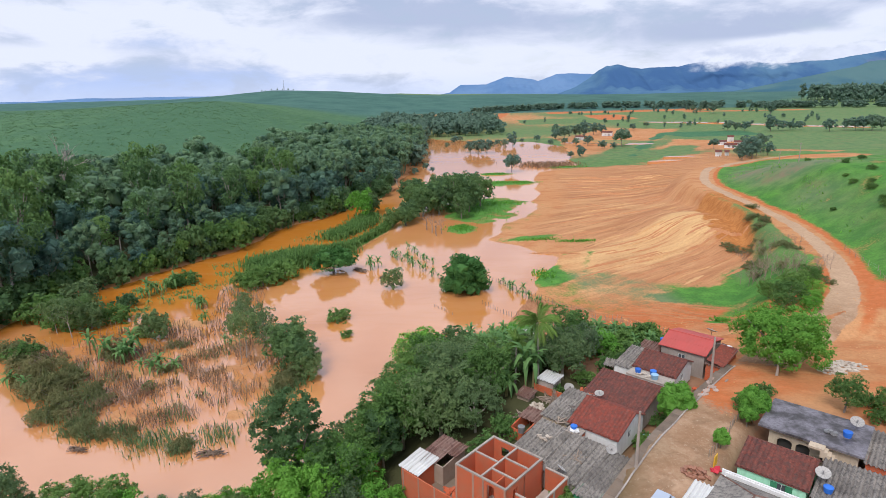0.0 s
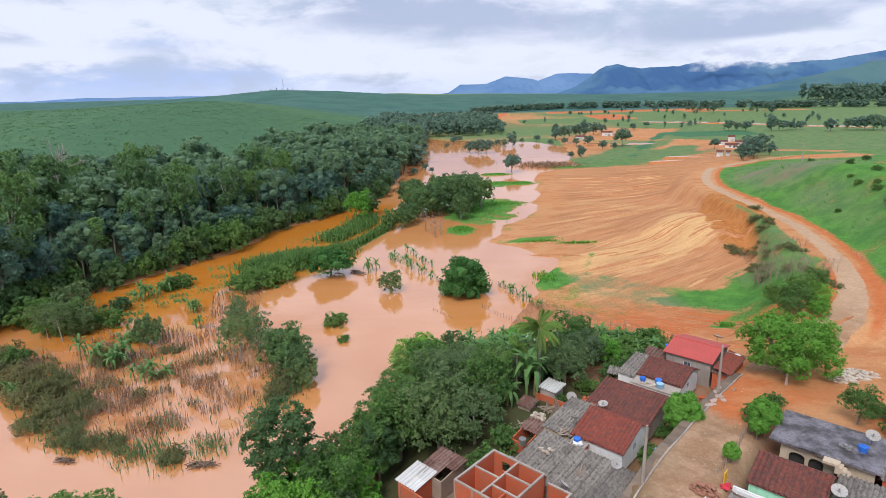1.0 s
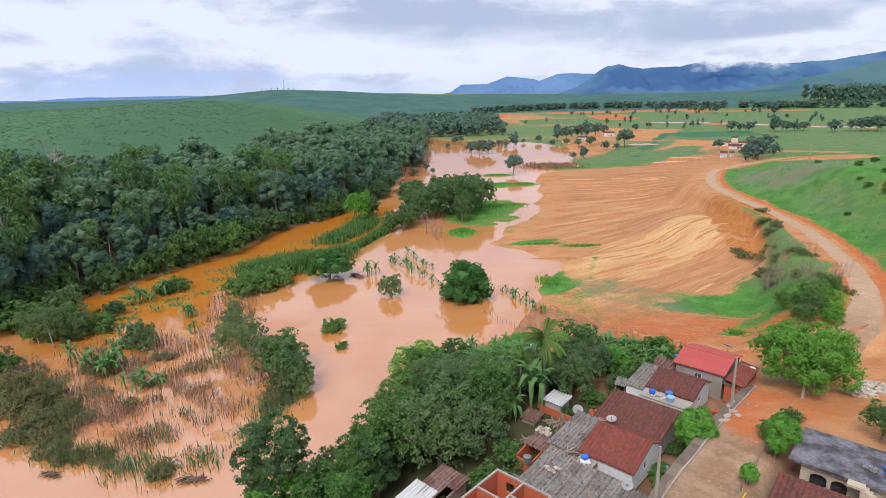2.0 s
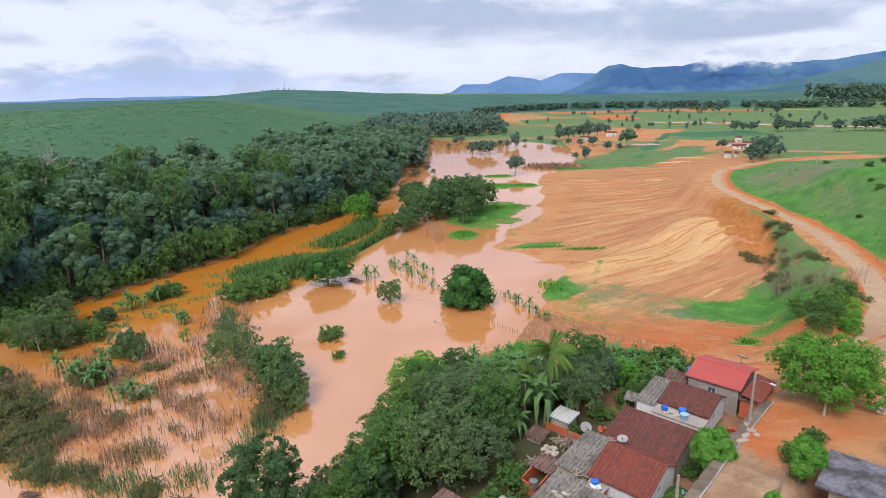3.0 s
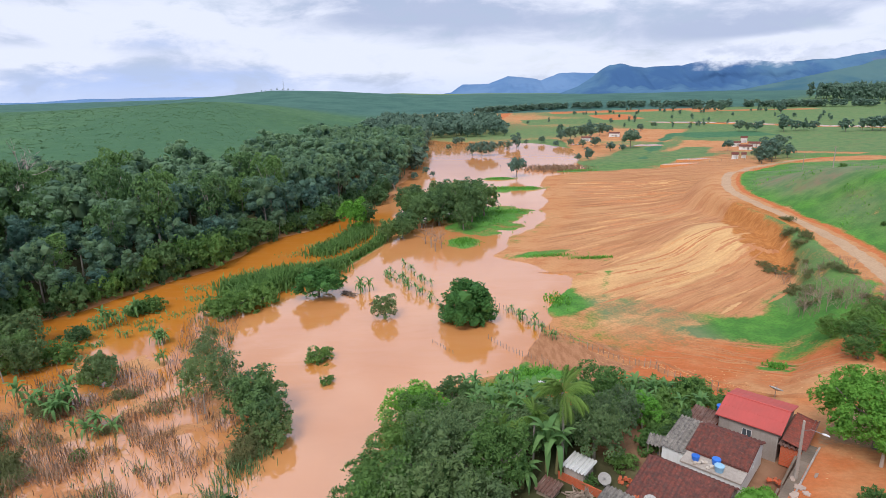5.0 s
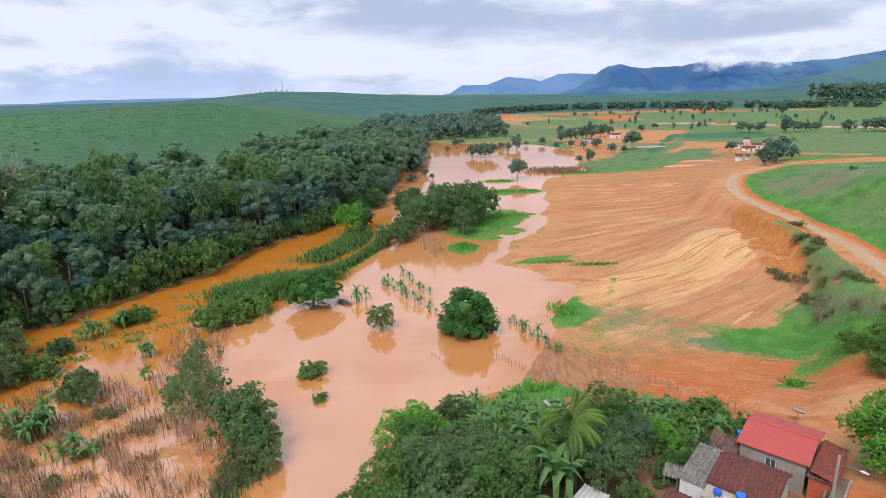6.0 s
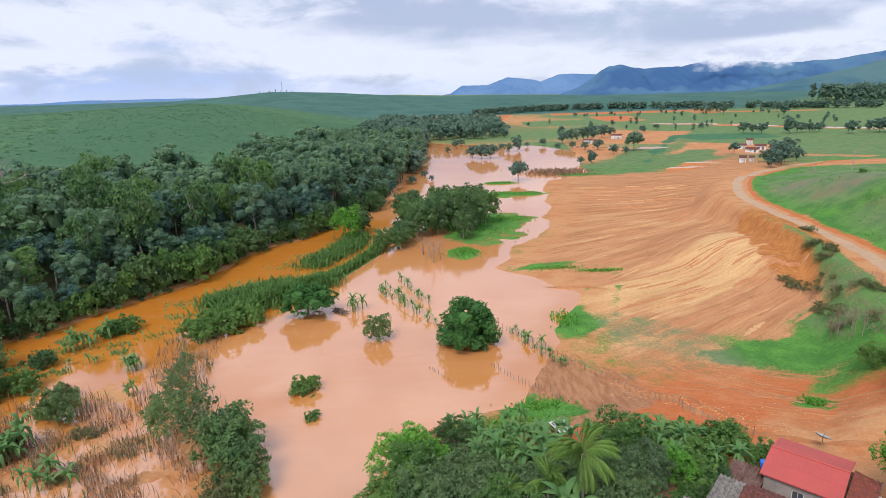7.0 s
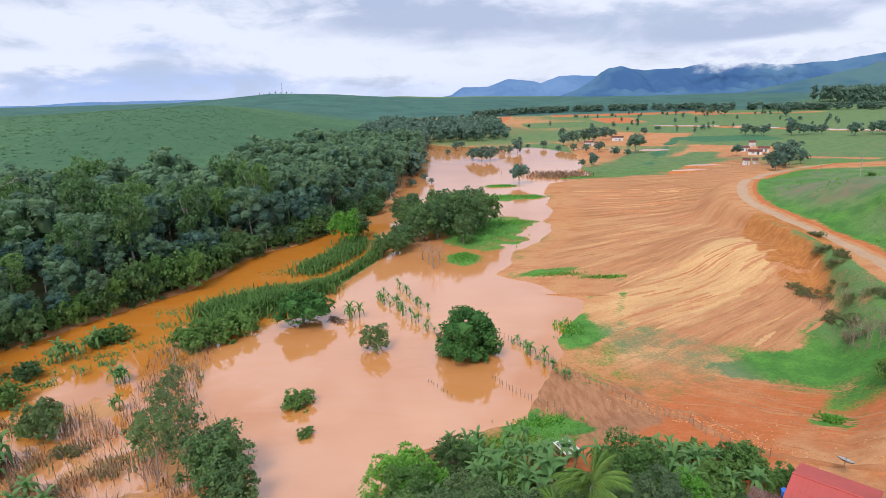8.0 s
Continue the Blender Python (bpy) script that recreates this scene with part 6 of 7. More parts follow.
under("stairs", mesh("stairs", *joined([box(4.2 + 0.26 * k, 4.2 + 0.26 * (k + 1), -1.35, -0.52, 0.0 if k > 8 else 2.5 - 0.21 * k - 0.35, 2.95 - 0.21 * k) for k in range(13)]), CREAM), flat)
under("landing", mesh("landing", *box(3.3, 4.197, -1.35, -0.52, 2.75, 2.95), CREAM), flat)
annex("rear_annex", "grey fibre-cement roofed annex behind a raw brick wall", 11.0, 16.2, 14.9, 17.0, 7.8, 10.3, 10.6, BRICK, FIBRE)
annex("low_annex", "low brown plastered annex at the street corner", 17.0, 18.8, 5.2, 8.6, 7.6, 8.9, 9.0, GREY, FIBRE_BROWN)
mint = house("mint_house", "mint green house with dark red tiled roof", 4.5, 9.4, 6.8, 11.9, 7.9, 9.9, 10.9, GREEN, TILE_DARK, 0.66, 0.2, ((2.8, 3.9, 0.9, 1.7),))
for x in (2.55, 3.65):
    under("shutter", mesh("shutter", *box(x, x + 0.5, -0.05, -0.003, 0.9, 1.7), SHUTTER), mint)
annex("grey_annex", "grey plastered annex under corrugated sheets", 4.0, 9.6, 12.4, 17.4, 7.8, 9.9, 10.2, GREY, FIBRE)
hip = thing("hipped_house", plot(-3.6, 6.4, 8.2), "house under a dark grey hipped roof with white parapet", "house")
under("wall", mesh("wall", *joined([box(0, 5.6, 0, 0.13, 0, 1.7), box(0, 5.6, 6.0, 6.13, 0, 1.95), box(0, 0.13, 0.13, 6.0, 0, 1.7), box(5.47, 5.6, 0.13, 6.0, 0, 1.7)]), WHITE), hip)
hv = [(-0.3, -0.3, 1.65), (5.9, -0.3, 1.65), (5.9, 5.95, 1.65), (-0.3, 5.95, 1.65), (2.8, 2.2, 2.6), (2.8, 3.6, 2.6)]
for f in ([0, 1, 4], [1, 2, 5, 4], [2, 3, 5], [3, 0, 4, 5]):
    p = [hv[i] for i in f]
    under("roof_slope", mesh("roof_slope", p + [(x, y, z - 0.08) for x, y, z in p], [list(range(len(f))), list(range(len(f), 2 * len(f)))[::-1]] + [[i, i + len(f), (i + 1) % len(f) + len(f), (i + 1) % len(f)] for i in range(len(f))], FIBRE), hip)
for a, b in ((0, 4), (1, 4), (2, 5), (3, 5), (4, 5)):
    under("ridge", mesh("ridge", *tube([hv[a], hv[b]], (0.08, 0.08), 5), FIBRE_BROWN), hip)
under("parapet", mesh("parapet", *box(-0.3, 5.8, 6.15, 6.3, 0.3, 2.05), WHITE), hip)


# street furniture and clutter
def tank(m, r, h, mat, label):
    r, h = r * 0.8, h * 0.9
    ob = thing("water_tank", m, label, "water tank", "water tanks")
    v, f = tube([(0, 0, 0), (0, 0, h * 0.75), (0, 0, h)], (r * 0.85, r, r * 1.04), 14)
    under("body", mesh("body", v, f, mat, False), ob)
    under("lid", mesh("lid", *tube([(0, 0, h + 0.003), (0, 0, h + 0.06), (0, 0, h + 0.14)], (r * 1.08, r * 1.05, r * 0.35), 14), mat), ob)
    return ob


tank(plot(17.7, -7.9, 8.4), 0.42, 0.55, BLUE, "blue plastic water tank on a slab roof")
tank(plot(18.3, -6.3, 8.4), 0.46, 0.6, BLUE, "blue plastic water tank on a slab roof")
tank(plot(17.5, -5.8, 8.4), 0.5, 0.6, PALE_BLUE, "faded pale blue water tank on a slab roof")
tank(plot(27.6, -8.9, 8.55), 0.45, 0.6, BLUE, "blue plastic water tank beside a red roof")
tank(plot(2.8, -7.9, 8.02), 0.42, 0.55, BLUE, "blue plastic water tank on a brick outhouse")
tank(plot(-0.2, -12.2, 7.5), 0.45, 0.7, METAL, "grey drum with blue lid standing on a shed roof")
tank(plot(13.2, 13.2, 10.95), 0.45, 0.5, BLUE, "blue plastic water tank on a flat roof")
tank(plot(5.2, 13.2, 10.0), 0.44, 0.5, BLUE, "blue plastic water tank on a sheet roof")


def dish(m, r, tilt, label):
    ob = thing("satellite_dish", m, label, "satellite dish", "satellite dishes")
    under("mast", mesh("mast", *tube([(0, 0, 0), (0, 0, 0.9)], (0.04, 0.04), 6), METAL), ob)
    verts, faces = [(0, 0, 0)], []
    for i in range(1, 5):
        verts += [(r * i / 4 * math.cos(a), r * i / 4 * math.sin(a), 0.28 * r * (i / 4) ** 2) for a in np.linspace(0, 2 * math.pi, 20, endpoint=False)]
    faces += [[0, 1 + k, 1 + (k + 1) % 20] for k in range(20)]
    for i in range(3):
        faces += [[1 + 20 * i + k, 21 + 20 * i + k, 21 + 20 * i + (k + 1) % 20, 1 + 20 * i + (k + 1) % 20] for k in range(20)]
    n = len(verts)
    verts += [(x, y, z - 0.03) for x, y, z in verts]
    faces += [[i + n for i in f[::-1]] for f in faces]
    bowl = under("bowl", mesh("bowl", verts, faces, DISH, True), ob, pose(0, 0, 0.92, tilt, 0, 0))
    for k in range(10):
        a = k * 0.628
        under("rib", mesh("rib", *tube([(0.02, 0, 0.012), (r * 0.5, 0, 0.07 * r + 0.012), (r, 0, 0.28 * r + 0.012)], (0.012, 0.012, 0.012), 4), METAL), bowl, pose(0, 0, 0, 0, 0, math.degrees(a)))
    under("feed", mesh("feed", *joined([tube([(0, 0, 0), (0, 0, 0.55 * r)], (0.02, 0.02), 5), tube([(0, 0, 0.5 * r), (0, 0, 0.62 * r)], (0.06, 0.05), 8)]), METAL), bowl)
    return ob


for u, v, z, r, tilt, turn in ((14.6, 13.6, 10.95, 0.55, 28, 20), (6.2, 12.6, 9.95, 0.56, 25, 10), (1.5, -3.2, 7.6, 0.5, 32, 30), (-3.9, -5.4, 7.5, 0.5, 40, 150), (4.9, -9.4, 8.2, 0.4, 38, 200), (9.0, -8.4, 8.3, 0.5, 12, 0), (12.4, -14.0, 5.6, 0.6, 36, 40)):
    dish(plot(u, v, z, turn), r, tilt, "round ribbed satellite dish on a short mast")
dish(pose(37.8, 77.4, float(land(37.8, 77.4)), 0, 0, 120) @ pose(0, 0, 0.6), 0.75, 22, "round white satellite dish on a mast in the bare field")


def pole(m, tall, label, lamp=True, cross=False):
    ob = thing("utility_pole", m, label, "utility pole", "utility poles")
    under("post", mesh("post", *tube([(0, 0, -0.5), (0, 0, 0), (0, 0, tall)], (0.17, 0.16, 0.10), 8), CONCRETE), ob)
    if lamp:
        under("lamp_arm", mesh("lamp_arm", *tube([(0, 0, tall - 0.9), (0.6, -0.2, tall - 0.5), (1.5, -0.4, tall - 0.45)], (0.03, 0.03, 0.03), 5), METAL), ob)
        under("lamp", mesh("lamp", *tube([(1.4, -0.38, tall - 0.46), (1.6, -0.42, tall - 0.44), (1.95, -0.5, tall - 0.45)], (0.05, 0.1, 0.05), 8), WHITE), ob)
    if cross:
        under("crossarm", mesh("crossarm", *box(-0.8, 0.8, -0.06, 0.06, tall - 0.25, tall - 0.13), WOOD), ob)
    return ob


pole(plot(0.0, -0.15), 5.5, "grey concrete utility pole beside the street", False)
pole(plot(20.3, -0.5), 5.6, "grey concrete utility pole with a street lamp")
pole(pose(38.2, 61.6, float(land(38.2, 61.6))), 2.4, "short grey post at the edge of the street", False)
pole(pose(117, 193, float(land(117, 193)), 0, 0, 30), 6.5, "far wooden power pole with a crossarm", False, True)
pole(pose(150, 262, float(land(150, 262)), 0, 0, 30), 6.5, "far wooden power pole with a crossarm", False, True)

def strip(v0, v1, u0, u1, up, deep):
    """A slab along the street whose top follows the ground from u0 to u1."""
    z0, z1 = (float(land(16.6 + UX * u + VX * (v0 + v1) / 2, 44.6 + UY * u + VY * (v0 + v1) / 2)) + up for u in (u0, u1))
    v, f = box(v0, v1, u0, u1, 0, 1)
    return [(x, y, (z0 if y == u0 else z1) - (deep if z == 0 else 0)) for x, y, z in v], f


kerb = thing("kerb", plot(0, 0, 0), "low worn concrete kerb along the street", "kerb")
for k in range(34):
    under("kerb_stone", mesh("kerb_stone", *strip(-0.09, 0.05, k - 6, k - 5.03, 0.08, 0.3), GREY), kerb)
walk_way = thing("pavement", plot(0, 0, 0), "dusty concrete pavement between houses and street", "pavement", kind="structure")
for k in range(17):
    under("slab", mesh("slab", *strip(-1.0, -0.093, 2 * k - 6, 2 * k - 4.02, 0.05, 0.5), PAVING), walk_way)
for u, ln, h, mat, label in ((2.2, 6.5, 0.7, GREY, "grey plastered front wall beside the street"), (9.3, 4.5, 0.7, GREY, "grey plastered front wall beside the street"), (15.0, 4.0, 0.6, CONCRETE, "bare concrete front wall beside the street"), (20.2, 5.2, 0.7, GREY, "stained plaster wall beside the street")):
    x, y = 16.6 + UX * (u + ln / 2) - VX * 1.3, 44.6 + UY * (u + ln / 2) - VY * 1.3
    ob = thing("front_wall", plot(u, -1.35, float(land(x, y)) - 0.8), label, "wall", "front walls")
    under("wall", mesh("wall", *wall_run(ln, h + 0.8, 0.13), mat), ob, pose(0, 0, 0, 0, 0, 90))
    under("coping", mesh("coping", *box(-0.16, 0.03, 0, ln, h + 0.803, h + 0.87), PAVING), ob)
gate = thing("gate", plot(8.75, -1.4), "blue sheet metal gate in the front wall", "gate")
under("leaf", mesh("leaf", *box(-0.03, 0.03, 0, 0.7, 0.05, 1.35), PALE_BLUE), gate)
garden = thing("yard_fence", plot(8.0, 4.5), "rough wooden paling fence beside the street", "fence")
for k in range(26):
    u = -3.4 + 0.4 * k
    x, y = 16.6 + UX * (8 + u) + VX * 4.5, 44.6 + UY * (8 + u) + VY * 4.5
    dz = float(land(x, y)) - float(land(16.6 + UX * 8 + VX * 4.5, 44.6 + UY * 8 + VY * 4.5))
    o = 0.06 * rng.normal()
    under("paling", mesh("paling", *box(o - 0.025, o + 0.025, u, u + 0.13, dz - 0.2, dz + 0.6 + 0.35 * rng.random()), WOOD), garden)


def car(m, label):
    ob = thing("car", m, label, "car")
    paint_m = rough_paint("car_paint", (0.45, 0.50, 0.58), (0.42, 0.47, 0.55), 0.5, 0.3, 0.05, 0.0)
    prof = [(-1.75, 0.25), (-1.78, 0.62), (-1.2, 0.74), (-0.7, 0.78), (1.45, 0.80), (1.72, 0.7), (1.74, 0.28)]
    def hull(profile, half, inset):
        v = [(s * (half - (inset if z > 0.7 else 0.0)), y, z) for s in (-1, 1) for y, z in profile]
        n = len(profile)
        return v, [list(range(n)), list(range(n, 2 * n))[::-1]] + [[i, i + n, (i + 1) % n + n, (i + 1) % n] for i in range(n)]
    body = under("body", mesh("body", *hull(prof, 0.70, 0.05), paint_m), ob)
    cabin = under("cabin", mesh("cabin", *hull([(-0.75, 0.783), (-0.25, 1.16), (1.15, 1.18), (1.5, 0.805)], 0.60, 0.06), paint_m), ob)
    under("windscreen", mesh("windscreen", [(-0.5, -0.74, 0.82), (0.5, -0.74, 0.82), (0.46, -0.32, 1.14), (-0.46, -0.32, 1.14)], [[0, 1, 2, 3]], GLASS), cabin)
    under("rear_window", mesh("rear_window", [(-0.48, 1.48, 0.86), (0.48, 1.48, 0.86), (0.44, 1.2, 1.14), (-0.44, 1.2, 1.14)], [[3, 2, 1, 0]], GLASS), cabin)
    for s in (-1, 1):
        under("side_window", mesh("side_window", [(s * 0.55, -0.55, 0.84), (s * 0.55, 1.3, 0.84), (s * 0.548, 1.1, 1.12), (s * 0.548, -0.25, 1.12)], [[0, 1, 2, 3]], GLASS), cabin)
        for y in (-1.1, 1.1):
            wheel = under("wheel", mesh("wheel", *tube([(s * 0.58, y, 0.27), (s * 0.73, y, 0.27)], (0.27, 0.27), 14), DARK), ob)
            under("rim", mesh("rim", *tube([(s * 0.72, y, 0.27), (s * 0.737, y, 0.27)], (0.16, 0.16), 10), METAL), wheel)
        under("headlight", mesh("headlight", *box(s * 0.5 - 0.12, s * 0.5 + 0.12, -1.80, -1.74, 0.5, 0.62), WHITE), body)
    return ob


car(plot(-4.2, 3.5, None, 0) @ pose(0, 0, 0), "small silver-blue car parked on the dirt street")


def heap(name, m, count, spread, piece, mat, label, tall=0.5, seed=1, category="heap"):
    ob = thing(name, m, label, category)
    gen = np.random.default_rng(seed)
    x, y, z = piece
    shared = mesh("piece", *box(-x / 2, x / 2, -y / 2, y / 2, -z / 2, z / 2), mat)
    for _ in range(count):
        a, r = gen.random() * 6.283, spread * math.sqrt(gen.random())
        under("piece", shared, ob, pose(r * math.cos(a), r * math.sin(a) * 0.7, tall * (1 - r / spread) * gen.random() + z / 2, gen.normal() * 18, gen.normal() * 18, gen.random() * 360))
    return ob


heap("brick_heap", plot(1.6, 4.4), 60, 1.2, (0.34, 0.22, 0.14), rough_paint("old_bricks", (0.38, 0.17, 0.10), (0.30, 0.15, 0.10), 2.0), "heap of old red-brown bricks beside the street", 0.7, 3)
heap("rubble_heap", pose(48.0, 64.0, float(land(48.0, 64.0))), 80, 2.2, (0.45, 0.3, 0.18), STONE, "scattered heap of pale broken stones on red earth", 0.35, 4)
heap("rubble_heap", pose(45.6, 62.6, float(land(45.6, 62.6))), 50, 1.8, (0.4, 0.3, 0.15), STONE, "scattered grey rubble on red earth", 0.25, 5)
heap("firewood_pile", pose(8.6, 58.0, float(land(8.6, 58.0))), 46, 1.1, (0.07, 1.9, 0.07), WOOD, "loose pile of grey firewood poles", 0.9, 6)
heap("slab_rubble", plot(17.6, -7.2, 8.4), 26, 0.9, (0.3, 0.22, 0.1), STONE, "pale rubble and junk on a slab roof", 0.2, 7)
heap("roof_junk", plot(2.6, -7.6, 8.02), 14, 0.5, (0.3, 0.25, 0.2), WHITE, "white junk on the brick outhouse roof", 0.3, 8)
heap("roof_junk", plot(12.9, 12.0, 10.95), 16, 0.5, (0.25, 0.2, 0.15), METAL, "grey junk on the flat roof", 0.3, 9)
heap("yard_junk", plot(-8.0, -14.6, 3.75), 22, 1.0, (0.5, 0.3, 0.12), BRICK, "orange bricks and planks lying in the yard", 0.25, 10)
heap("yard_junk", plot(3.0, 5.5), 6, 0.4, (0.42, 0.36, 0.1), rough_paint("red_plastic", (0.55, 0.03, 0.05), (0.5, 0.04, 0.05), 1.0, 0.5, 0.1), "red plastic sheets beside the street", 0.5, 11)
bench = thing("yellow_board", plot(3.8, 5.2), "yellow painted board leaning by the street", "board")
under("panel", mesh("panel", *box(-0.04, 0.04, -0.4, 0.4, 0.0, 1.0), rough_paint("yellow_paint", (0.75, 0.42, 0.03), (0.7, 0.4, 0.04), 1.0, 0.6, 0.1)), bench)
annex("street_stall", "small street stall under a pale sheet roof", -2.6, 0.0, 4.9, 6.2, 8.4, 9.7, 9.8, WOOD, SHEET_WHITE)
drift = thing("driftwood", pose(-28.6, 60.8, 0.0) @ Matrix.Diagonal((0.7, 0.7, 0.9, 1)), "tangled grey driftwood and debris on flood water", "driftwood")
shared = mesh("branch", *tube([(-0.9, 0, 0), (0, 0.1, 0.12), (0.9, 0, 0.02)], (0.05, 0.07, 0.03), 5), rough_paint("wet_wood", (0.13, 0.085, 0.06), (0.2, 0.14, 0.10), 2.0))
gen = np.random.default_rng(12)
for _ in range(60):
    under("branch", shared, drift, pose(gen.normal() * 0.9, gen.normal() * 0.5, 0.02 + 0.2 * gen.random(), gen.normal() * 8, gen.normal() * 12, gen.normal() * 35))
for x, y, s in ((-45.5, 62.2, 0.8), (-21, 133.5, 1.3), (-15, 128, 0.7), (-1, 125.5, 0.6)):
    copy_thing(drift, pose(x, y, 0.0, 0, 0, rng.random() * 360) @ Matrix.Diagonal((s, s, s, 1)))


# fences
def fence(name, line, gap, tall, label, wires=True):
    ob = thing(name, pose(0, 0, 0), label, "fence", "field fences")
    shared = [mesh("post", *tube([(0, 0, -0.6), (0.02 * k, 0, tall * (0.9 + 0.1 * k))], (0.055, 0.045), 5), WOOD) for k in range(3)]
    last = None
    for (ax, ay), (bx, by) in zip(line, line[1:]):
        n = max(1, round(math.dist((ax, ay), (bx, by)) / gap))
        for k in range(n):
            x, y = ax + (bx - ax) * k / n + 0.1 * rng.normal(), ay + (by - ay) * k / n + 0.1 * rng.normal()
            z = max(float(land(x, y)), -0.1)
            under("post", shared[int(rng.integers(3))], ob, pose(x, y, z, rng.normal() * 4, rng.normal() * 4, 0))
            if wires and last:
                for h in (0.45, 0.8):
                    under("wire", mesh("wire", *tube([(last[0], last[1], last[2] + tall * h), (x, y, z + tall * h)], (0.012, 0.012), 3), METAL), ob)
            last = (x, y, z)
    return ob


fence("post_fence", ((8.5, 126), (14, 117.5), (18, 111.5), (21, 106), (24.3, 100.4), (27, 95.5), (28.9, 91), (30.2, 85.5), (34.1, 80.8)), 1.05, 1.25, "row of grey wooden fence posts across mud and water", False)
fence("post_fence", ((7.1, 109), (9.6, 104.9), (12, 102), (14.5, 99.6), (16, 96)), 0.8, 1.0, "row of dark fence posts standing in flood water", False)
fence("post_fence", ((-2.6, 108.5), (-0.7, 105.9), (1.2, 103)), 0.9, 0.7, "short drowned row of fence posts", False)
fence("post_fence", ((63, 77.5), (70.5, 86), (77.5, 100.5), (83, 119)), 3.2, 1.2, "wire fence with wooden posts along the road", True)


# garden plants between the houses
for x, y, s in ((19.8, 52.0, 0.5), (19.3, 50.8, 0.45), (20.3, 53.2, 0.4), (12.8, 63.5, 0.45), (10.2, 43.0, 0.75), (42.6, 53.0, 0.5), (41.6, 50.0, 0.5),
                (30.2, 53.6, 0.5), (17.0, 66.0, 0.6), (20.5, 68.5, 0.7), (33.8, 56.3, 0.45), (22.8, 56.2, 0.5), (6.0, 55.5, 0.8), (4.0, 52.5, 0.9)):
    copy_thing(bush_a, spot(x, y, 0.1, None, s))


gh = np.random.default_rng(77)
for cx, cy, r, n, source in ((26, 76, 2.2, 7, bush_a), (22, 71, 2.0, 6, bush_a), (29, 78.5, 1.6, 5, bush_a), (18, 77, 2.4, 7, bush_a), (24.5, 72.5, 1.6, 4, grove[3]), (20, 74, 2.0, 3, grove[4]), (11.5, 72, 2.0, 5, bush_b), (15, 71, 2.0, 5, bush_a), (31, 76.5, 1.0, 3, bush_a), (6, 79, 2.5, 5, bush_a), (2, 81, 2.5, 4, grove[4])):
    for _ in range(n):
        k = gh.uniform(0.5, 1.0) * (1.0 if source in (bush_a, bush_b) else 0.48)
        copy_thing(source, spot(cx + gh.normal() * r * 0.7, cy + gh.normal() * r * 0.7, 0.1, gh.random() * 360, k))


# odds and ends on roofs and in yards
for u, v, z, n, r, size, mat, name, label, k in (
        (3.4, -9.6, 8.02, 10, 0.5, (0.9, 0.12, 0.06), WOOD, "plank_heap", "grey planks lying on a sheet roof", 61), (0.2, -9.6, 7.75, 8, 0.7, (0.4, 0.3, 0.12), STONE, "stone_heap", "pale stones weighing down roof sheets", 62),
        (-1.0, -5.4, 7.95, 9, 0.9, (1.1, 0.1, 0.05), WOOD, "plank_heap", "weathered planks lying across a sheet roof", 63), (9.8, -9.9, 8.0, 9, 0.6, (0.3, 0.22, 0.16), BRICK, "brick_heap", "loose red bricks beside a wall", 64),
        (9.6, -14.8, 5.75, 24, 1.2, (0.14, 1.7, 0.08), WOOD, "plank_heap", "untidy heap of old timber in the yard", 65), (7.4, -15.2, 5.75, 18, 0.9, (0.5, 0.35, 0.2), STONE, "yard_junk", "broken blocks and junk in the yard", 66),
        (14.2, -12.6, 5.75, 14, 0.8, (0.35, 0.25, 0.18), BRICK, "brick_heap", "loose red bricks in the back yard", 67), (20.6, -12.6, 5.75, 14, 0.8, (0.5, 0.4, 0.25), METAL, "yard_junk", "grey scrap metal in the back yard", 68)) + ((16.9, -2.6, 6.0, 12, 0.6, (0.3, 0.25, 0.2), BRICK, "brick_heap", "loose red bricks beside the tiled house", 69), (10.2, 12.0, 8.1, 14, 0.8, (0.9, 0.12, 0.08), WOOD, "plank_heap", "old planks between two houses", 70),
        (10.0, 7.4, 8.1, 12, 0.7, (0.4, 0.3, 0.2), STONE, "yard_junk", "grey blocks and junk beside the mint house", 71), (1.2, 6.9, 8.2, 14, 0.8, (0.8, 0.15, 0.1), WOOD, "plank_heap", "stack of old planks beside the street", 72),
        (8.8, -2.7, 6.1, 10, 0.5, (0.35, 0.25, 0.25), PALE_BLUE, "plastic_heap", "faded blue plastic containers by the gate", 73), (22.5, -2.4, 6.1, 12, 0.6, (0.3, 0.22, 0.16), BRICK, "brick_heap", "loose red bricks beside the white house", 74),
        (6.0, 5.1, 8.05, 12, 0.6, (0.7, 0.1, 0.1), WOOD, "plank_heap", "broken fence boards beside the street", 75), (-1.2, -13.2, 5.75, 14, 0.8, (0.5, 0.3, 0.15), METAL, "yard_junk", "scrap and drums behind the long shed", 76)):
    heap(name, plot(u, v, z), n, r, size, mat, label, 0.35, k)
tepee = thing("firewood_stack", plot(8.4, -13.6, 5.7), "upright stack of bare firewood poles leaning together", "firewood")
shared = mesh("pole", *tube([(0, 0, 0), (0.03, 0, 1.3), (0, 0, 2.6)], (0.05, 0.045, 0.025), 5), WOOD)
for k in range(34):
    a = k * 0.7
    under("pole", shared, tepee, pose(0.75 * math.cos(a), 0.75 * math.sin(a), 0, 0, 0, math.degrees(a)) @ pose(0, 0, 0, 0, -16 - 6 * (k % 3), 0))

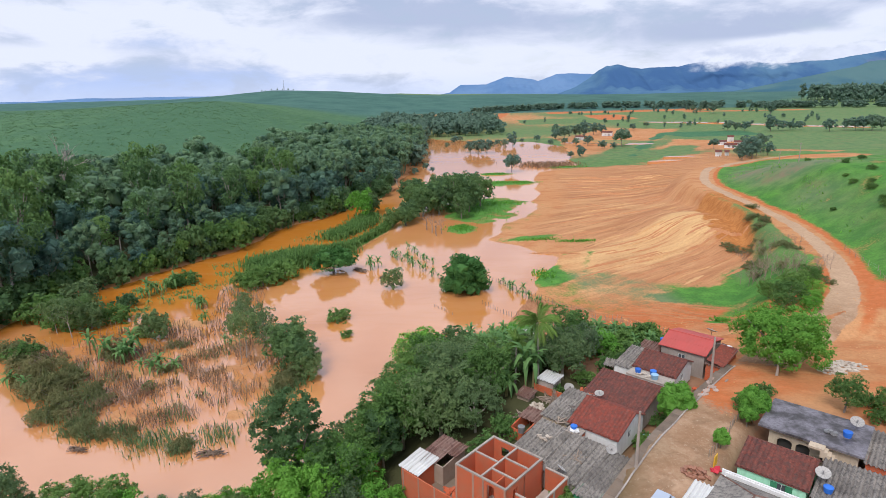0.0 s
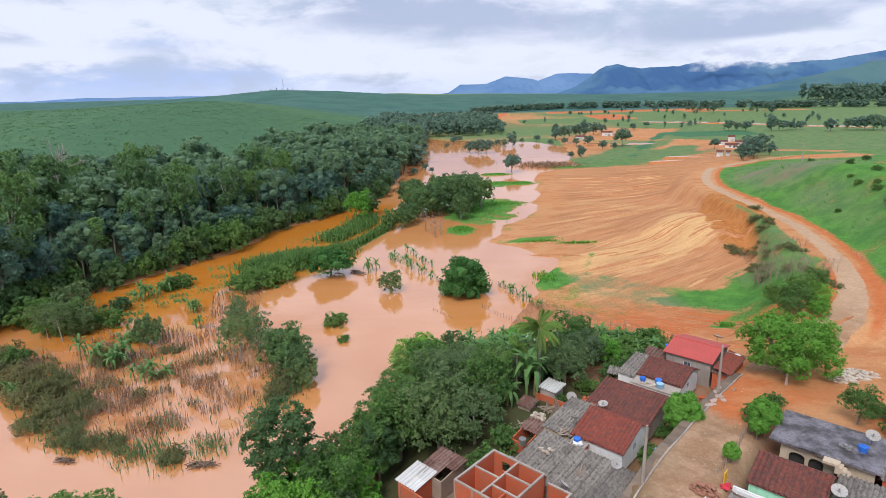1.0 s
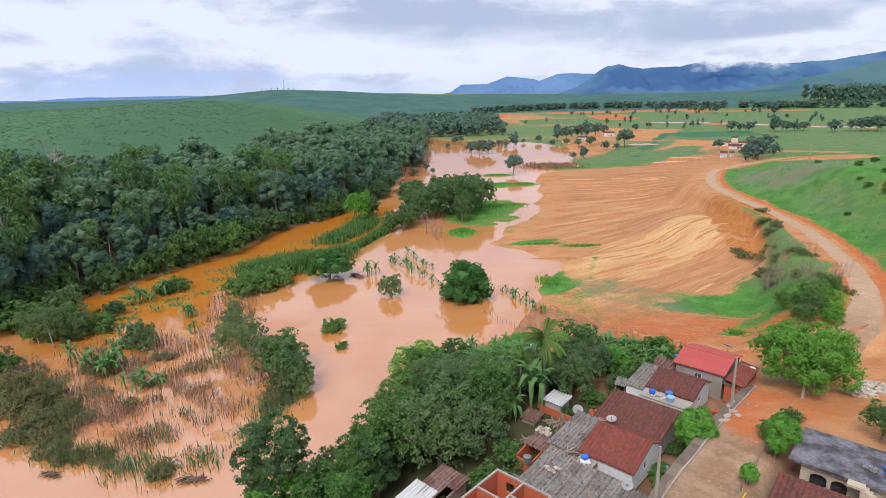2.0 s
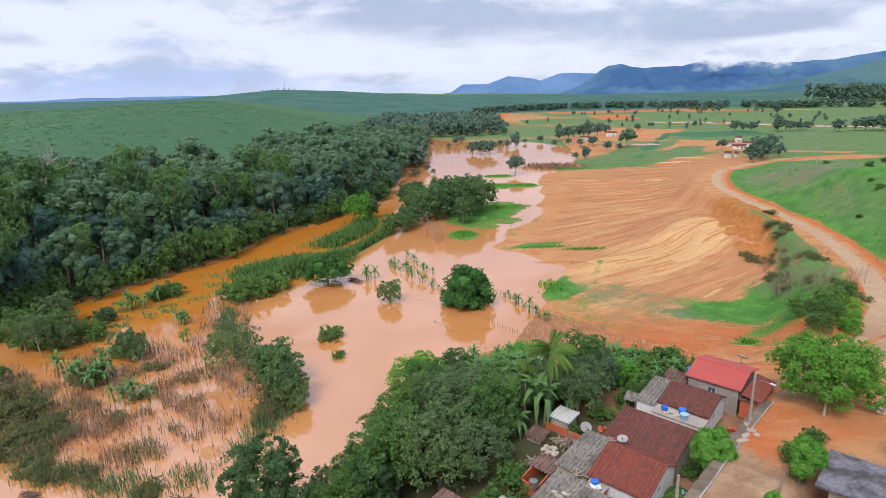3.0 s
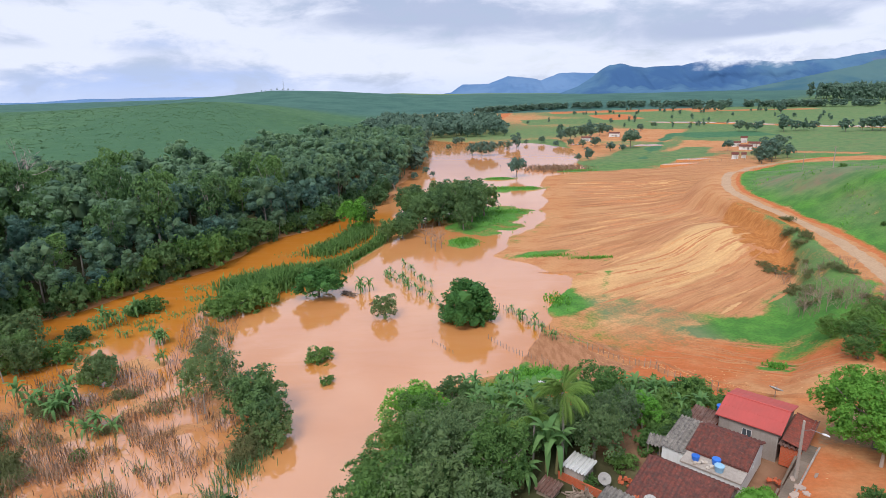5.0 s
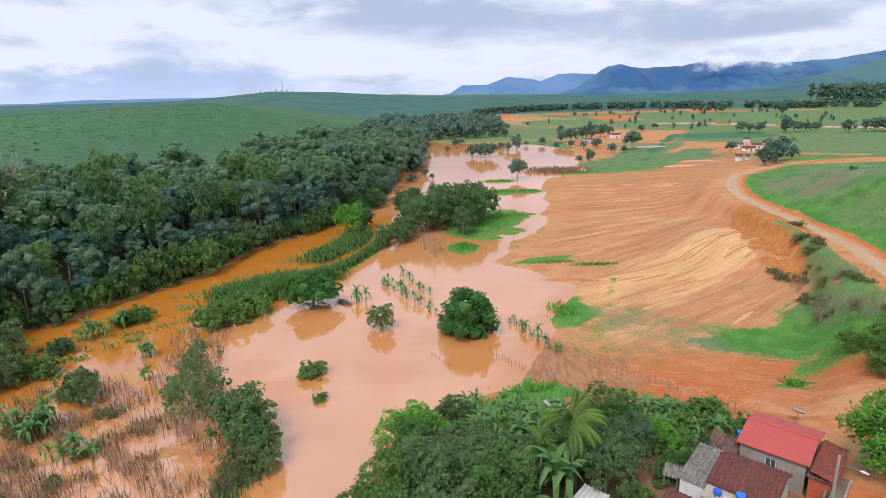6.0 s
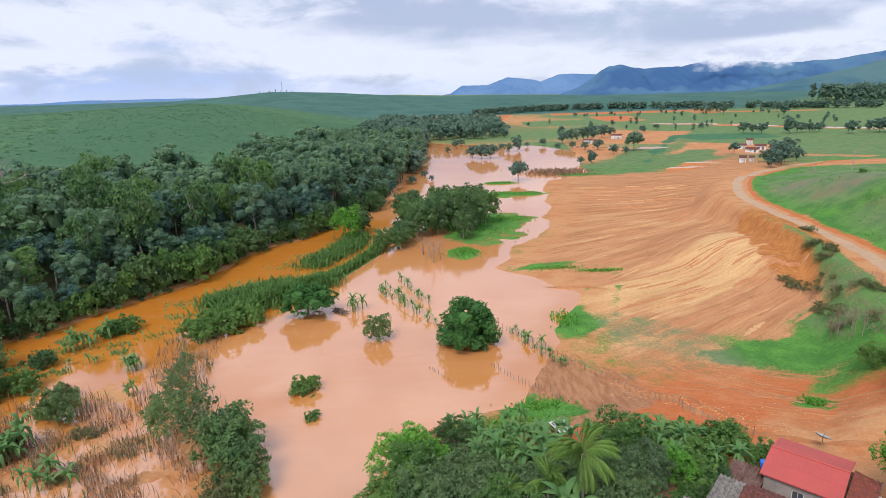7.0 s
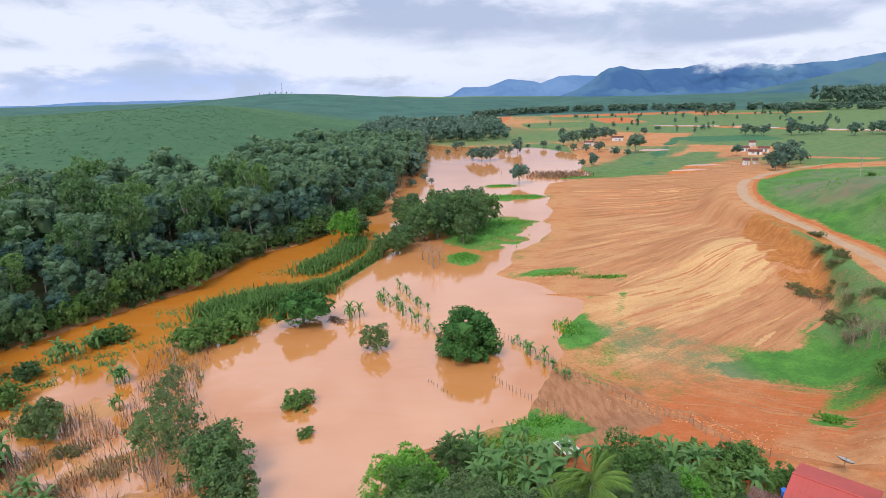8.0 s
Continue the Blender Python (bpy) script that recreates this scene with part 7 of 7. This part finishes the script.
# ---- the distance ----
lone = [thing("field_tree", pose(0, 0, 0), "dark green tree standing in the far fields", "tree", "far trees") for _ in range(3)]
for k, ob in enumerate(lone):
    gg = np.random.default_rng(90 + k)
    lobes = crown_lobes(10, (1.2, 3.0, 0.8)[k], (4.2, 4.6, 3.6)[k], 9, gg, 0.8, 0.42)
    under("trunk", mesh("trunk", *limbs(10, 2, 4, gg, 0.2), BARK, True), ob)
    under("crown", mesh("crown", *joined(cores(lobes, gg, 0.7) + [sprays(lobes, 700, 0.55, gg)]), LEAF_FAR_HAZE), ob)
FAR_TREES = ((34, 298, 10.6, 1), (22, 392, 11.5, 0), (17, 399, 9.4, 0), (28, 394, 10.8, 0), (39, 444, 6.1, 0), (43, 431, 7.6, 0), (50, 438, 12.1, 2), (1, 437, 5.1, 0), (7, 468, 8.2, 0), (12, 487, 6.7, 0), (82, 353, 7.8, 2), (76, 355, 5, 0),
             (123, 409, 15, 1), (106, 396, 7.2, 0), (113, 394, 5.6, 0), (103, 424, 8.5, 0), (95, 426, 6.8, 0), (89, 475, 10.4, 0), (98, 483, 12.5, 0), (109, 492, 12.8, 0), (116, 490, 14.8, 0), (129, 513, 12.4, 0), (139, 524, 9.5, 0))
FAR_TREES_2 = ((89, 438, 6.1, 0), (79, 441, 5.3, 0), (73, 468, 6.5, 0), (175, 550, 7.9, 0), (197, 579, 7.2, 1), (169, 369, 7.9, 1), (178, 330, 12.5, 0), (164, 308, 8.9, 0), (157, 304, 11.4, 2), (155, 295, 11.7, 2), (146, 287, 9.4, 2), (158, 315, 6.9, 0),
               (172, 312, 7.7, 0), (248, 518, 11.2, 0), (254, 515, 9, 0), (260, 512, 10, 0), (278, 504, 14.7, 2), (290, 508, 10.3, 0), (299, 512, 9.3, 0), (305, 509, 9.3, 0), (317, 487, 12.5, 0), (336, 495, 11.7, 0), (342, 492, 12.9, 0))
FAR_TREES_3 = ((347, 490, 14, 0), (352, 487, 15.3, 0), (358, 485, 13, 0), (352, 780, 16.8, 0), (355, 826, 10.6, 0), (346, 833, 10.6, 0), (306, 866, 10.8, 1), (319, 856, 8.9, 0), (484, 950, 10.4, 0), (435, 808, 14.4, 0), (405, 739, 14.8, 2), (224, 832, 6.7, 0),
               (174, 824, 6.6, 0), (61, 466, 4.6, 0), (-11, 318, 4.4, 0), (-16, 297, 4.7, 0), (-7, 306, 3.5, 0), (-13, 262, 4, 0), (-6, 250, 4, 0))
started = [False] * 3
for x, y, h, k in FAR_TREES + FAR_TREES_2 + FAR_TREES_3:
    m = spot(x, y, 0.1, None, 0.088 * h)
    if started[k]:
        copy_thing(lone[k], m)
    else:
        lone[k].matrix_basis, started[k] = m, True

places = []
for _ in range(230):
    places.append((rng.uniform(-75, 55), rng.uniform(535, 720), rng.uniform(0.8, 1.15), rng.uniform(0.8, 1.1)))
for _ in range(190):
    places.append((rng.uniform(-60, -16), rng.uniform(330, 540), rng.uniform(0.7, 1.0), rng.uniform(0.7, 1.0)))
for _ in range(240):
    t = rng.random()
    places.append((40 + 640 * t, 905 + 60 * math.sin(5 * t) + rng.normal() * 7, rng.uniform(0.9, 1.3), rng.uniform(0.55, 0.75)))
for _ in range(170):
    places.append((rng.uniform(640, 1000), rng.uniform(980, 1090), rng.uniform(1.3, 1.7), rng.uniform(1.5, 2.0)))
for _ in range(60):
    places.append((rng.uniform(90, 420), rng.uniform(560, 900), rng.uniform(0.25, 0.5), rng.uniform(0.25, 0.45)))
thin = [low_tree(np.random.default_rng(80 + k), 16, 4.2, 60, 1.9, -0.1) for k in range(3)]
scatter("far_woods", thin, places, LEAF_FAR_HAZE, "dark green woods beyond the flood and the far fields", "woodland")
crest_places = [(x, 1390 + rng.normal() * 8, s, s * 0.9) for x in np.linspace(-425, -350, 7) for s in (rng.uniform(0.2, 0.42),)]
scatter("hilltop_trees", thin, crest_places, LEAF_FAR_HAZE, "few small trees on the hilltop", "trees")
mast = thing("radio_mast", pose(-372, 1388, float(land(-372, 1388))), "thin lattice radio mast on the hilltop", "mast")
under("lattice", mesh("lattice", *joined([tube([(dx, dy, 0), (0.2 * dx, 0.2 * dy, 24)], (0.2, 0.1), 4) for dx, dy in ((1.2, 0), (-0.6, 1), (-0.6, -1))]), METAL), mast)

# young plantation rows on the near hill
LEAF_YOUNG = leaf_material("young_leaves", (0.08, 0.165, 0.074), (0.108, 0.20, 0.085), (0.104, 0.19, 0.082), 0.45)
spikes = []
for _ in range(15000):
    x, y = rng.uniform(-520, -60), rng.uniform(250, 680)
    if y - 0.5 * (x + 60) > 285 and x < -40 - 0.07 * y:
        spikes.append((x, y))
sp = np.array(spikes)
base = land(sp[:, 0], sp[:, 1])
cone_v, cone_f = [], []
for k, ((x, y), z) in enumerate(zip(sp, base)):
    r, h = rng.uniform(0.9, 1.6), rng.uniform(0.05, 0.28)
    a = rng.random() * 2
    n = 5 * k
    cone_v += [(x + r * math.cos(a + i * 1.571), y + r * math.sin(a + i * 1.571), z - 0.3) for i in range(4)] + [(x, y, z + h)]
    cone_f += [[n + i, n + (i + 1) % 4, n + 4] for i in range(4)]
tagged(new("young_plantation", mesh("young_plantation", cone_v, cone_f, LEAF_YOUNG)), "young green plantation trees covering the near hill", "plantation", kind="stuff")

# brown reeds drowned in the upper pond
pts = [(56 + g.normal() * 8, 321 + g.normal() * 6, -0.2) for _ in range(1300)]
tagged(new("pond_reeds", mesh("pond_reeds", *blades(pts, 1.8, 0.16, g, 0.9), REED)), "brown dead reeds standing in the flooded pond", "reeds", kind="stuff")

# standing water on the fields
def puddle(cx, cy, rx, ry, turn, seed):
    gg = np.random.default_rng(seed)
    a = np.linspace(0, 2 * math.pi, 40, endpoint=False)
    r = 1 + 0.22 * np.sin(2 * a + seed) + 0.14 * np.sin(5 * a + 2 * seed) + 0.06 * gg.normal(size=40)
    c, s = math.cos(radians(turn)), math.sin(radians(turn))
    px, py = rx * r * np.cos(a), ry * r * np.sin(a)
    x, y = cx + c * px - s * py, cy + s * px + c * py
    z = float(np.max(land(x, y))) + 0.06
    v = [(i, j, z) for i, j in zip(x, y)] + [(i, j, z - 1.5) for i, j in zip(x, y)]
    f = [list(range(40))] + [[i, i + 40, (i + 1) % 40 + 40, (i + 1) % 40] for i in range(40)]
    return tagged(new("puddle", mesh("puddle", v, f, WATER)), "shallow pale muddy water lying on the fields", "water", kind="structure")


for k, p in enumerate(((118, 313, 8, 2.6, 5), (131, 326, 7, 3, 0), (140, 424, 9, 7, 30), (112, 436, 9, 4, 10), (96, 448, 6, 5, 0), (255, 632, 46, 9, -38), (300, 590, 34, 8, -40), (345, 545, 36, 11, -42), (322, 560, 16, 7, -40))):
    puddle(*p, k + 1)

MUD_WATER = rough_paint("thin_muddy_water", (0.36, 0.25, 0.185), (0.44, 0.325, 0.255), 1.0, 0.12, 0.2, 0.003)
for k, p in enumerate(((27.5, 56.7, 0.55, 0.32, 20), (28.2, 57.5, 0.5, 0.3, 60), (29.3, 58.6, 0.45, 0.35, 48), (29.4, 57.8, 0.35, 0.25, 10), (29.5, 59.9, 0.4, 0.2, 50), (31.8, 60.4, 0.35, 0.14, 40), (30.5, 61.0, 0.3, 0.15, 50))):
    puddle(*p, k + 21).data.materials[0] = MUD_WATER

# the far farm
LIME = rough_paint("limewashed_wall", (0.78, 0.77, 0.74), (0.7, 0.69, 0.66), 0.5, 0.85, 0.1)
for x, y, w, d, h in ((186, 400, 5, 3.5, 2.4), (193, 392, 6, 3.5, 2.4), (146, 316, 3, 3, 2.4), (178, 374, 7, 3, 2.0), (204, 425, 4, 3, 3.4), (152, 318, 2, 2, 2), (133, 500, 8, 5, 3), (104, 470, 6, 4, 2.6)):
    z = float(land(x, y))
    barn = thing("farmhouse", pose(x, y, z - 0.5, 0, 0, -25), "small white farm building with tiled roof in far fields", "house", "far farm buildings")
    under("wall", mesh("wall", *wall_run(w, h + 0.5, 0.2, ((w * 0.3, w * 0.45, 1.2, 2.2), (w * 0.65, w * 0.8, 0.5, 2.3))), LIME), barn)
    under("wall", mesh("wall", *wall_run(w, h + 0.5, 0.2), LIME), barn, pose(0, d - 0.2, 0))
    for px in (0, w - 0.2):
        under("wall", mesh("wall", *box(px, px + 0.2, 0.2, d - 0.2, 0, h + 0.5), LIME), barn)
    under("roof_slope", mesh("roof_slope", *tiled(w + 0.6, d / 2 + 0.3, h + 0.45, h + 1.5, 0.8, 1.0, 0.06), TILE_DARK), barn, pose(-0.3, -0.3, 0))
    under("roof_slope", mesh("roof_slope", *tiled(w + 0.6, d / 2 + 0.3, h + 0.45, h + 1.5, 0.8, 1.0, 0.06), TILE_DARK), barn, pose(w + 0.3, d + 0.3, 0, 0, 0, 180))
fence("paddock_fence", ((118, 300), (140, 306), (160, 300)), 2.2, 1.3, "white paddock fence posts by the far farm", False)


# mountains, with distance haze put into their colours as blue
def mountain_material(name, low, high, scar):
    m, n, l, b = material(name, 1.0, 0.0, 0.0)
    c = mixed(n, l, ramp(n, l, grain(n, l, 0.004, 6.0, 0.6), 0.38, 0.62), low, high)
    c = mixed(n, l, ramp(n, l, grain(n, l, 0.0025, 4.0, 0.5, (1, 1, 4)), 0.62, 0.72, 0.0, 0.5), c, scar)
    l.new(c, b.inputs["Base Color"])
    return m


def range_of_hills(name, y, profile, depth, mat, rough, label, seed):
    """A mountain range across the distance: its crest height along x, falling to both sides."""
    px, ph = zip(*profile)
    xs, ys = np.linspace(px[0], px[-1], 300), np.linspace(-1, 1, 44)
    gx, gv = np.meshgrid(xs, ys)
    gy = y + gv * depth
    crest = np.interp(gx, px, ph)
    skew = gx + 0.5 * gv * depth * wave(gx, gv, depth * 0.9, seed)
    spur = np.abs(wave(skew, gv * depth * 0.25, depth * 0.20, seed)) * 0.6 + np.abs(wave(skew, gv * depth * 0.5, depth * 0.09, seed + 1)) * 0.4
    down = np.clip(np.abs(gv) * 2.2, 0, 1)
    gz = crest * np.clip(1 - np.abs(gv) ** 1.15, 0, 1) * (1 - rough * down * (1 - spur)) + crest * 0.012 * wave(gx, gx * 0.3, depth * 0.05, seed) - 4
    n = len(xs)
    faces = [[j * n + i, j * n + i + 1, (j + 1) * n + i + 1, (j + 1) * n + i] for j in range(len(ys) - 1) for i in range(n - 1)]
    ob = new(name, mesh(name, np.stack((gx, gy, gz), -1).reshape(-1, 3), faces, mat, True))
    return tagged(ob, label, "mountains", kind="structure")


BLUE_RANGE = mountain_material("haze_blue_range", (0.115, 0.21, 0.37), (0.15, 0.25, 0.41), (0.18, 0.24, 0.36))
MASSIF = mountain_material("hazed_wooded_massif", (0.055, 0.12, 0.245), (0.095, 0.185, 0.285), (0.18, 0.18, 0.27))
GREEN_RANGE = mountain_material("hazed_wooded_foothills", (0.06, 0.135, 0.175), (0.10, 0.18, 0.185), (0.30, 0.19, 0.21))
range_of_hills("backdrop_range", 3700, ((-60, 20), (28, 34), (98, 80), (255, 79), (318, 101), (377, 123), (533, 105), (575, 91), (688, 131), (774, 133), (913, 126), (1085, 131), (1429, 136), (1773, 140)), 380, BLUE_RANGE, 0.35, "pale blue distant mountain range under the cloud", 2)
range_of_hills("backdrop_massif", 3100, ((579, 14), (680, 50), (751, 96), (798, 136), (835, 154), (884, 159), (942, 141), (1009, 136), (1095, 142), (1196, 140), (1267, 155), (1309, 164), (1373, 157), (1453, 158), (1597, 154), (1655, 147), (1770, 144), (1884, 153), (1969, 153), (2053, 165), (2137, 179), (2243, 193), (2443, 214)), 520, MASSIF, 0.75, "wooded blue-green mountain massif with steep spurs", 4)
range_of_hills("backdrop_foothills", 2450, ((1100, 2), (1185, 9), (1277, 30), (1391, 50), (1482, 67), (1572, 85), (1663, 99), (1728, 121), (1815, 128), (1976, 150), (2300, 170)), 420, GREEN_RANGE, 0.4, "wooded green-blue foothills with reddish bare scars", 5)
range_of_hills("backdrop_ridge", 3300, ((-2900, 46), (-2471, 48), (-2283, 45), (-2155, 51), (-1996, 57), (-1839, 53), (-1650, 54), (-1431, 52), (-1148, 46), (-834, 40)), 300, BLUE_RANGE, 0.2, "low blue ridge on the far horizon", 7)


def cloud_material():
    """Thin bright cloud: dense in the middle of its bank, torn and clear at the rim."""
    m, n, l, b = material("summit_cloud", 1.0, 0.0, 0.0)
    co, sp = n.new("ShaderNodeTexCoord"), n.new("ShaderNodeSeparateXYZ")
    l.new(co.outputs["Generated"], sp.inputs[0])
    torn = maths(n, l, "ADD", maths(n, l, "MULTIPLY", grain(n, l, 0.008, 6.0, 0.6, (1, 1, 2.2)), 1.0), -0.5)
    low = ramp(n, l, maths(n, l, "ADD", sp.outputs[2], maths(n, l, "MULTIPLY", torn, 0.9)), 0.08, 0.40)
    high = ramp(n, l, maths(n, l, "ADD", sp.outputs[2], maths(n, l, "MULTIPLY", torn, 0.5)), 0.95, 0.55)
    ends = maths(n, l, "MULTIPLY", ramp(n, l, sp.outputs[0], 0.0, 0.2), ramp(n, l, sp.outputs[0], 1.0, 0.75))
    thick = maths(n, l, "MULTIPLY", maths(n, l, "MULTIPLY", low, high), maths(n, l, "MULTIPLY", ends, 0.92))
    # emission stands in for daylight on the cloud, grey to white
    glow, clear, mix = n.new("ShaderNodeEmission"), n.new("ShaderNodeBsdfTransparent"), n.new("ShaderNodeMixShader")
    put(l, glow.inputs[0], mixed(n, l, ramp(n, l, torn, -0.12, 0.14), (0.56, 0.61, 0.74), (0.76, 0.79, 0.87)))
    put(l, mix.inputs[0], thick), l.new(clear.outputs[0], mix.inputs[1]), l.new(glow.outputs[0], mix.inputs[2])
    l.new(mix.outputs[0], n["Material Output"].inputs[0])
    return m


cx_, cz_ = np.meshgrid(np.linspace(1080, 1800, 40), np.linspace(96, 235, 9))
cloud_v = np.stack((cx_, 2900 + 30 * wave(cx_, cz_, 160, 2) - 0.3 * (cz_ - 96), cz_), -1).reshape(-1, 3)
tagged(new("backdrop_cloud", mesh("backdrop_cloud", cloud_v, [[j * 40 + i, j * 40 + i + 1, j * 40 + i + 41, j * 40 + i + 40] for j in range(8) for i in range(39)], cloud_material(), True)), "low white cloud lying on the mountain summits", "cloud", kind="structure")


# ---- worked earth: windrows, spoil banks and stones ----
EARTH_DARK = rough_paint("moist_earth", (0.42, 0.17, 0.07), (0.50, 0.23, 0.10), 0.8, 0.95, 0.3, 0.03)
EARTH_PALE = rough_paint("dry_earth", (0.66, 0.38, 0.17), (0.58, 0.30, 0.13), 0.8, 0.95, 0.25, 0.03)


def bank_strip(points, width, tall, gen):
    """A low ridge of loose earth along a line, uneven in width and height."""
    p = np.asarray(points, float)
    n = len(p)
    way = np.gradient(p, axis=0)
    way /= np.linalg.norm(way, axis=1)[:, None] + 1e-9
    side = np.stack((way[:, 1], -way[:, 0]), -1)
    fade = np.sin(np.linspace(0.05, math.pi - 0.05, n)) ** 0.5
    w = width * (0.6 + 0.8 * gen.random(n)) * fade
    h = tall * (0.5 + 0.9 * gen.random(n)) * fade
    rows = []
    for k, up in ((-1.0, -0.12), (-0.45, 0.75), (0.1, 1.0), (0.55, 0.6), (1.0, -0.12)):
        q = p + side * (k * w)[:, None]
        rows.append(np.column_stack((q, land(q[:, 0], q[:, 1]) + up * h)))
    v = np.concatenate(rows)
    f = [[r * n + i, r * n + i + 1, (r + 1) * n + i + 1, (r + 1) * n + i] for r in range(4) for i in range(n - 1)]
    return v, f


gw = np.random.default_rng(33)
dark, pale = [], []
for _ in range(330):
    if gw.random() < 0.45:
        cx, cy, r, a = 150, 196, gw.uniform(72, 125), gw.uniform(0.30, 0.80)
    else:
        cx, cy, r, a = 165, 248, gw.uniform(62, 150), gw.uniform(-0.25, 0.85)
    rr = np.linspace(r, r + gw.uniform(5, 20), 26)
    aa = a + 0.003 * np.sin(rr * 0.2 + a * 9)
    x, y = cx - rr * np.cos(aa), cy - rr * np.sin(aa)
    rd, sd, _ = to_line(x, y, ROAD)
    inside = (fan_zone(x, y) > 0.5) == (cx == 150)
    if np.all(inside) and np.all(x - shore(y) > 7) and np.all(rd * sd < -11) and np.all(y > 114) and np.all(y < 290):
        (dark if gw.random() < 0.65 else pale).append(bank_strip(np.column_stack((x, y)), gw.uniform(0.2, 0.55), gw.uniform(0.10, 0.34), gw))
for line in (((69, 236), (76, 237), (84, 235), (90, 230)), ((56, 226), (63, 227), (70, 225)), ((70, 150), (74, 146), (78, 146))):
    lx, ly = zip(*line)
    ts = np.linspace(0, len(line) - 1, 40)
    dark.append(bank_strip(np.column_stack((np.interp(ts, range(len(line)), lx), np.interp(ts, range(len(line)), ly))), 0.7, 0.6, gw))
tagged(new("earth_windrows", mesh("earth_windrows", *joined(dark), EARTH_DARK, True)), "moist brown windrows of earth left by grading", "earth", kind="stuff")
tagged(new("dry_windrows", mesh("dry_windrows", *joined(pale), EARTH_PALE, True)), "pale dry windrows of earth left by grading", "earth", kind="stuff")
spoil = []
for line, wide, tall in ((((18, 112.5), (21.6, 106), (25, 100), (29.3, 92), (31, 86), (35, 81), (42, 77.5), (50, 75)), 0.5, 0.45), (((20, 112), (23.4, 106), (27, 100), (31.4, 93), (33.2, 87.5), (38, 82.5)), 0.3, 0.25), (((38, 96), (42, 93), (46, 92)), 0.3, 0.25), (((40, 85), (46, 82), (52, 82)), 0.35, 0.25), (((14, 148), (24, 145), (34, 143)), 0.5, 0.35), (((44, 76), (52, 77), (60, 83)), 0.5, 0.35)):
    ts = np.linspace(0, len(line) - 1, 60)
    lx, ly = zip(*line)
    x, y = np.interp(ts, range(len(line)), lx) + 0.25 * np.sin(ts * 7), np.interp(ts, range(len(line)), ly) + 0.25 * np.sin(ts * 5 + 1)
    spoil.append(bank_strip(np.column_stack((x, y)), wide, tall, gw))
for k in range(26):
    cx, cy = gw.uniform(28, 52), gw.uniform(80, 104)
    if cy < 118 - 0.75 * cx or cy > 128 - 0.5 * cx:
        continue
    aa = np.linspace(-1, 1, 30) * gw.uniform(4, 9)
    turn = radians(gw.normal() * 7 - 38)
    x, y = cx + aa * math.cos(turn), cy + aa * math.sin(turn) + 0.012 * aa * aa
    spoil.append(bank_strip(np.column_stack((x, y)), gw.uniform(0.12, 0.3), gw.uniform(0.06, 0.16), gw))
tagged(new("spoil_bank", mesh("spoil_bank", *joined(spoil), EARTH_DARK, True)), "low red-brown spoil banks along a ditch", "earth", kind="stuff")
bits = []
for _ in range(700):
    k = gw.random() * 0.78
    if k < 0.4:
        t = gw.random()
        x, y = 24 + 14 * t + gw.normal() * 1.2, 101 - 21 * t + gw.normal() * 1.2
    elif k < 0.75:
        x, y = gw.uniform(36, 66), gw.uniform(62, 92)
    else:
        x, y = gw.uniform(17, 36), gw.uniform(46, 66)
    r = gw.uniform(0.04, 0.10)
    bits.append((ICO1_V * np.array((r * 1.4, r, r * 0.7)) * (1 + 0.2 * gw.normal(size=(len(ICO1_V), 1))) + np.array((x, y, 0.02)), ICO1_F))
heights = land([b[0][:, 0].mean() for b in bits], [b[0][:, 1].mean() for b in bits])
tagged(new("loose_stones", mesh("loose_stones", *joined([(v + np.array((0, 0, h)), f) for (v, f), h in zip(bits, heights)]), EARTH_PALE)), "small earth-coloured stones scattered on red earth", "stones", kind="stuff")

# the plan is drawn in units of 1.2 m: bring everything to metres
UNIT = 1.2
for ob in list(scene.objects):
    if ob.parent is None and ob.type in {"MESH", "EMPTY"}:
        ob.matrix_basis = Matrix.Scale(UNIT, 4) @ ob.matrix_basis
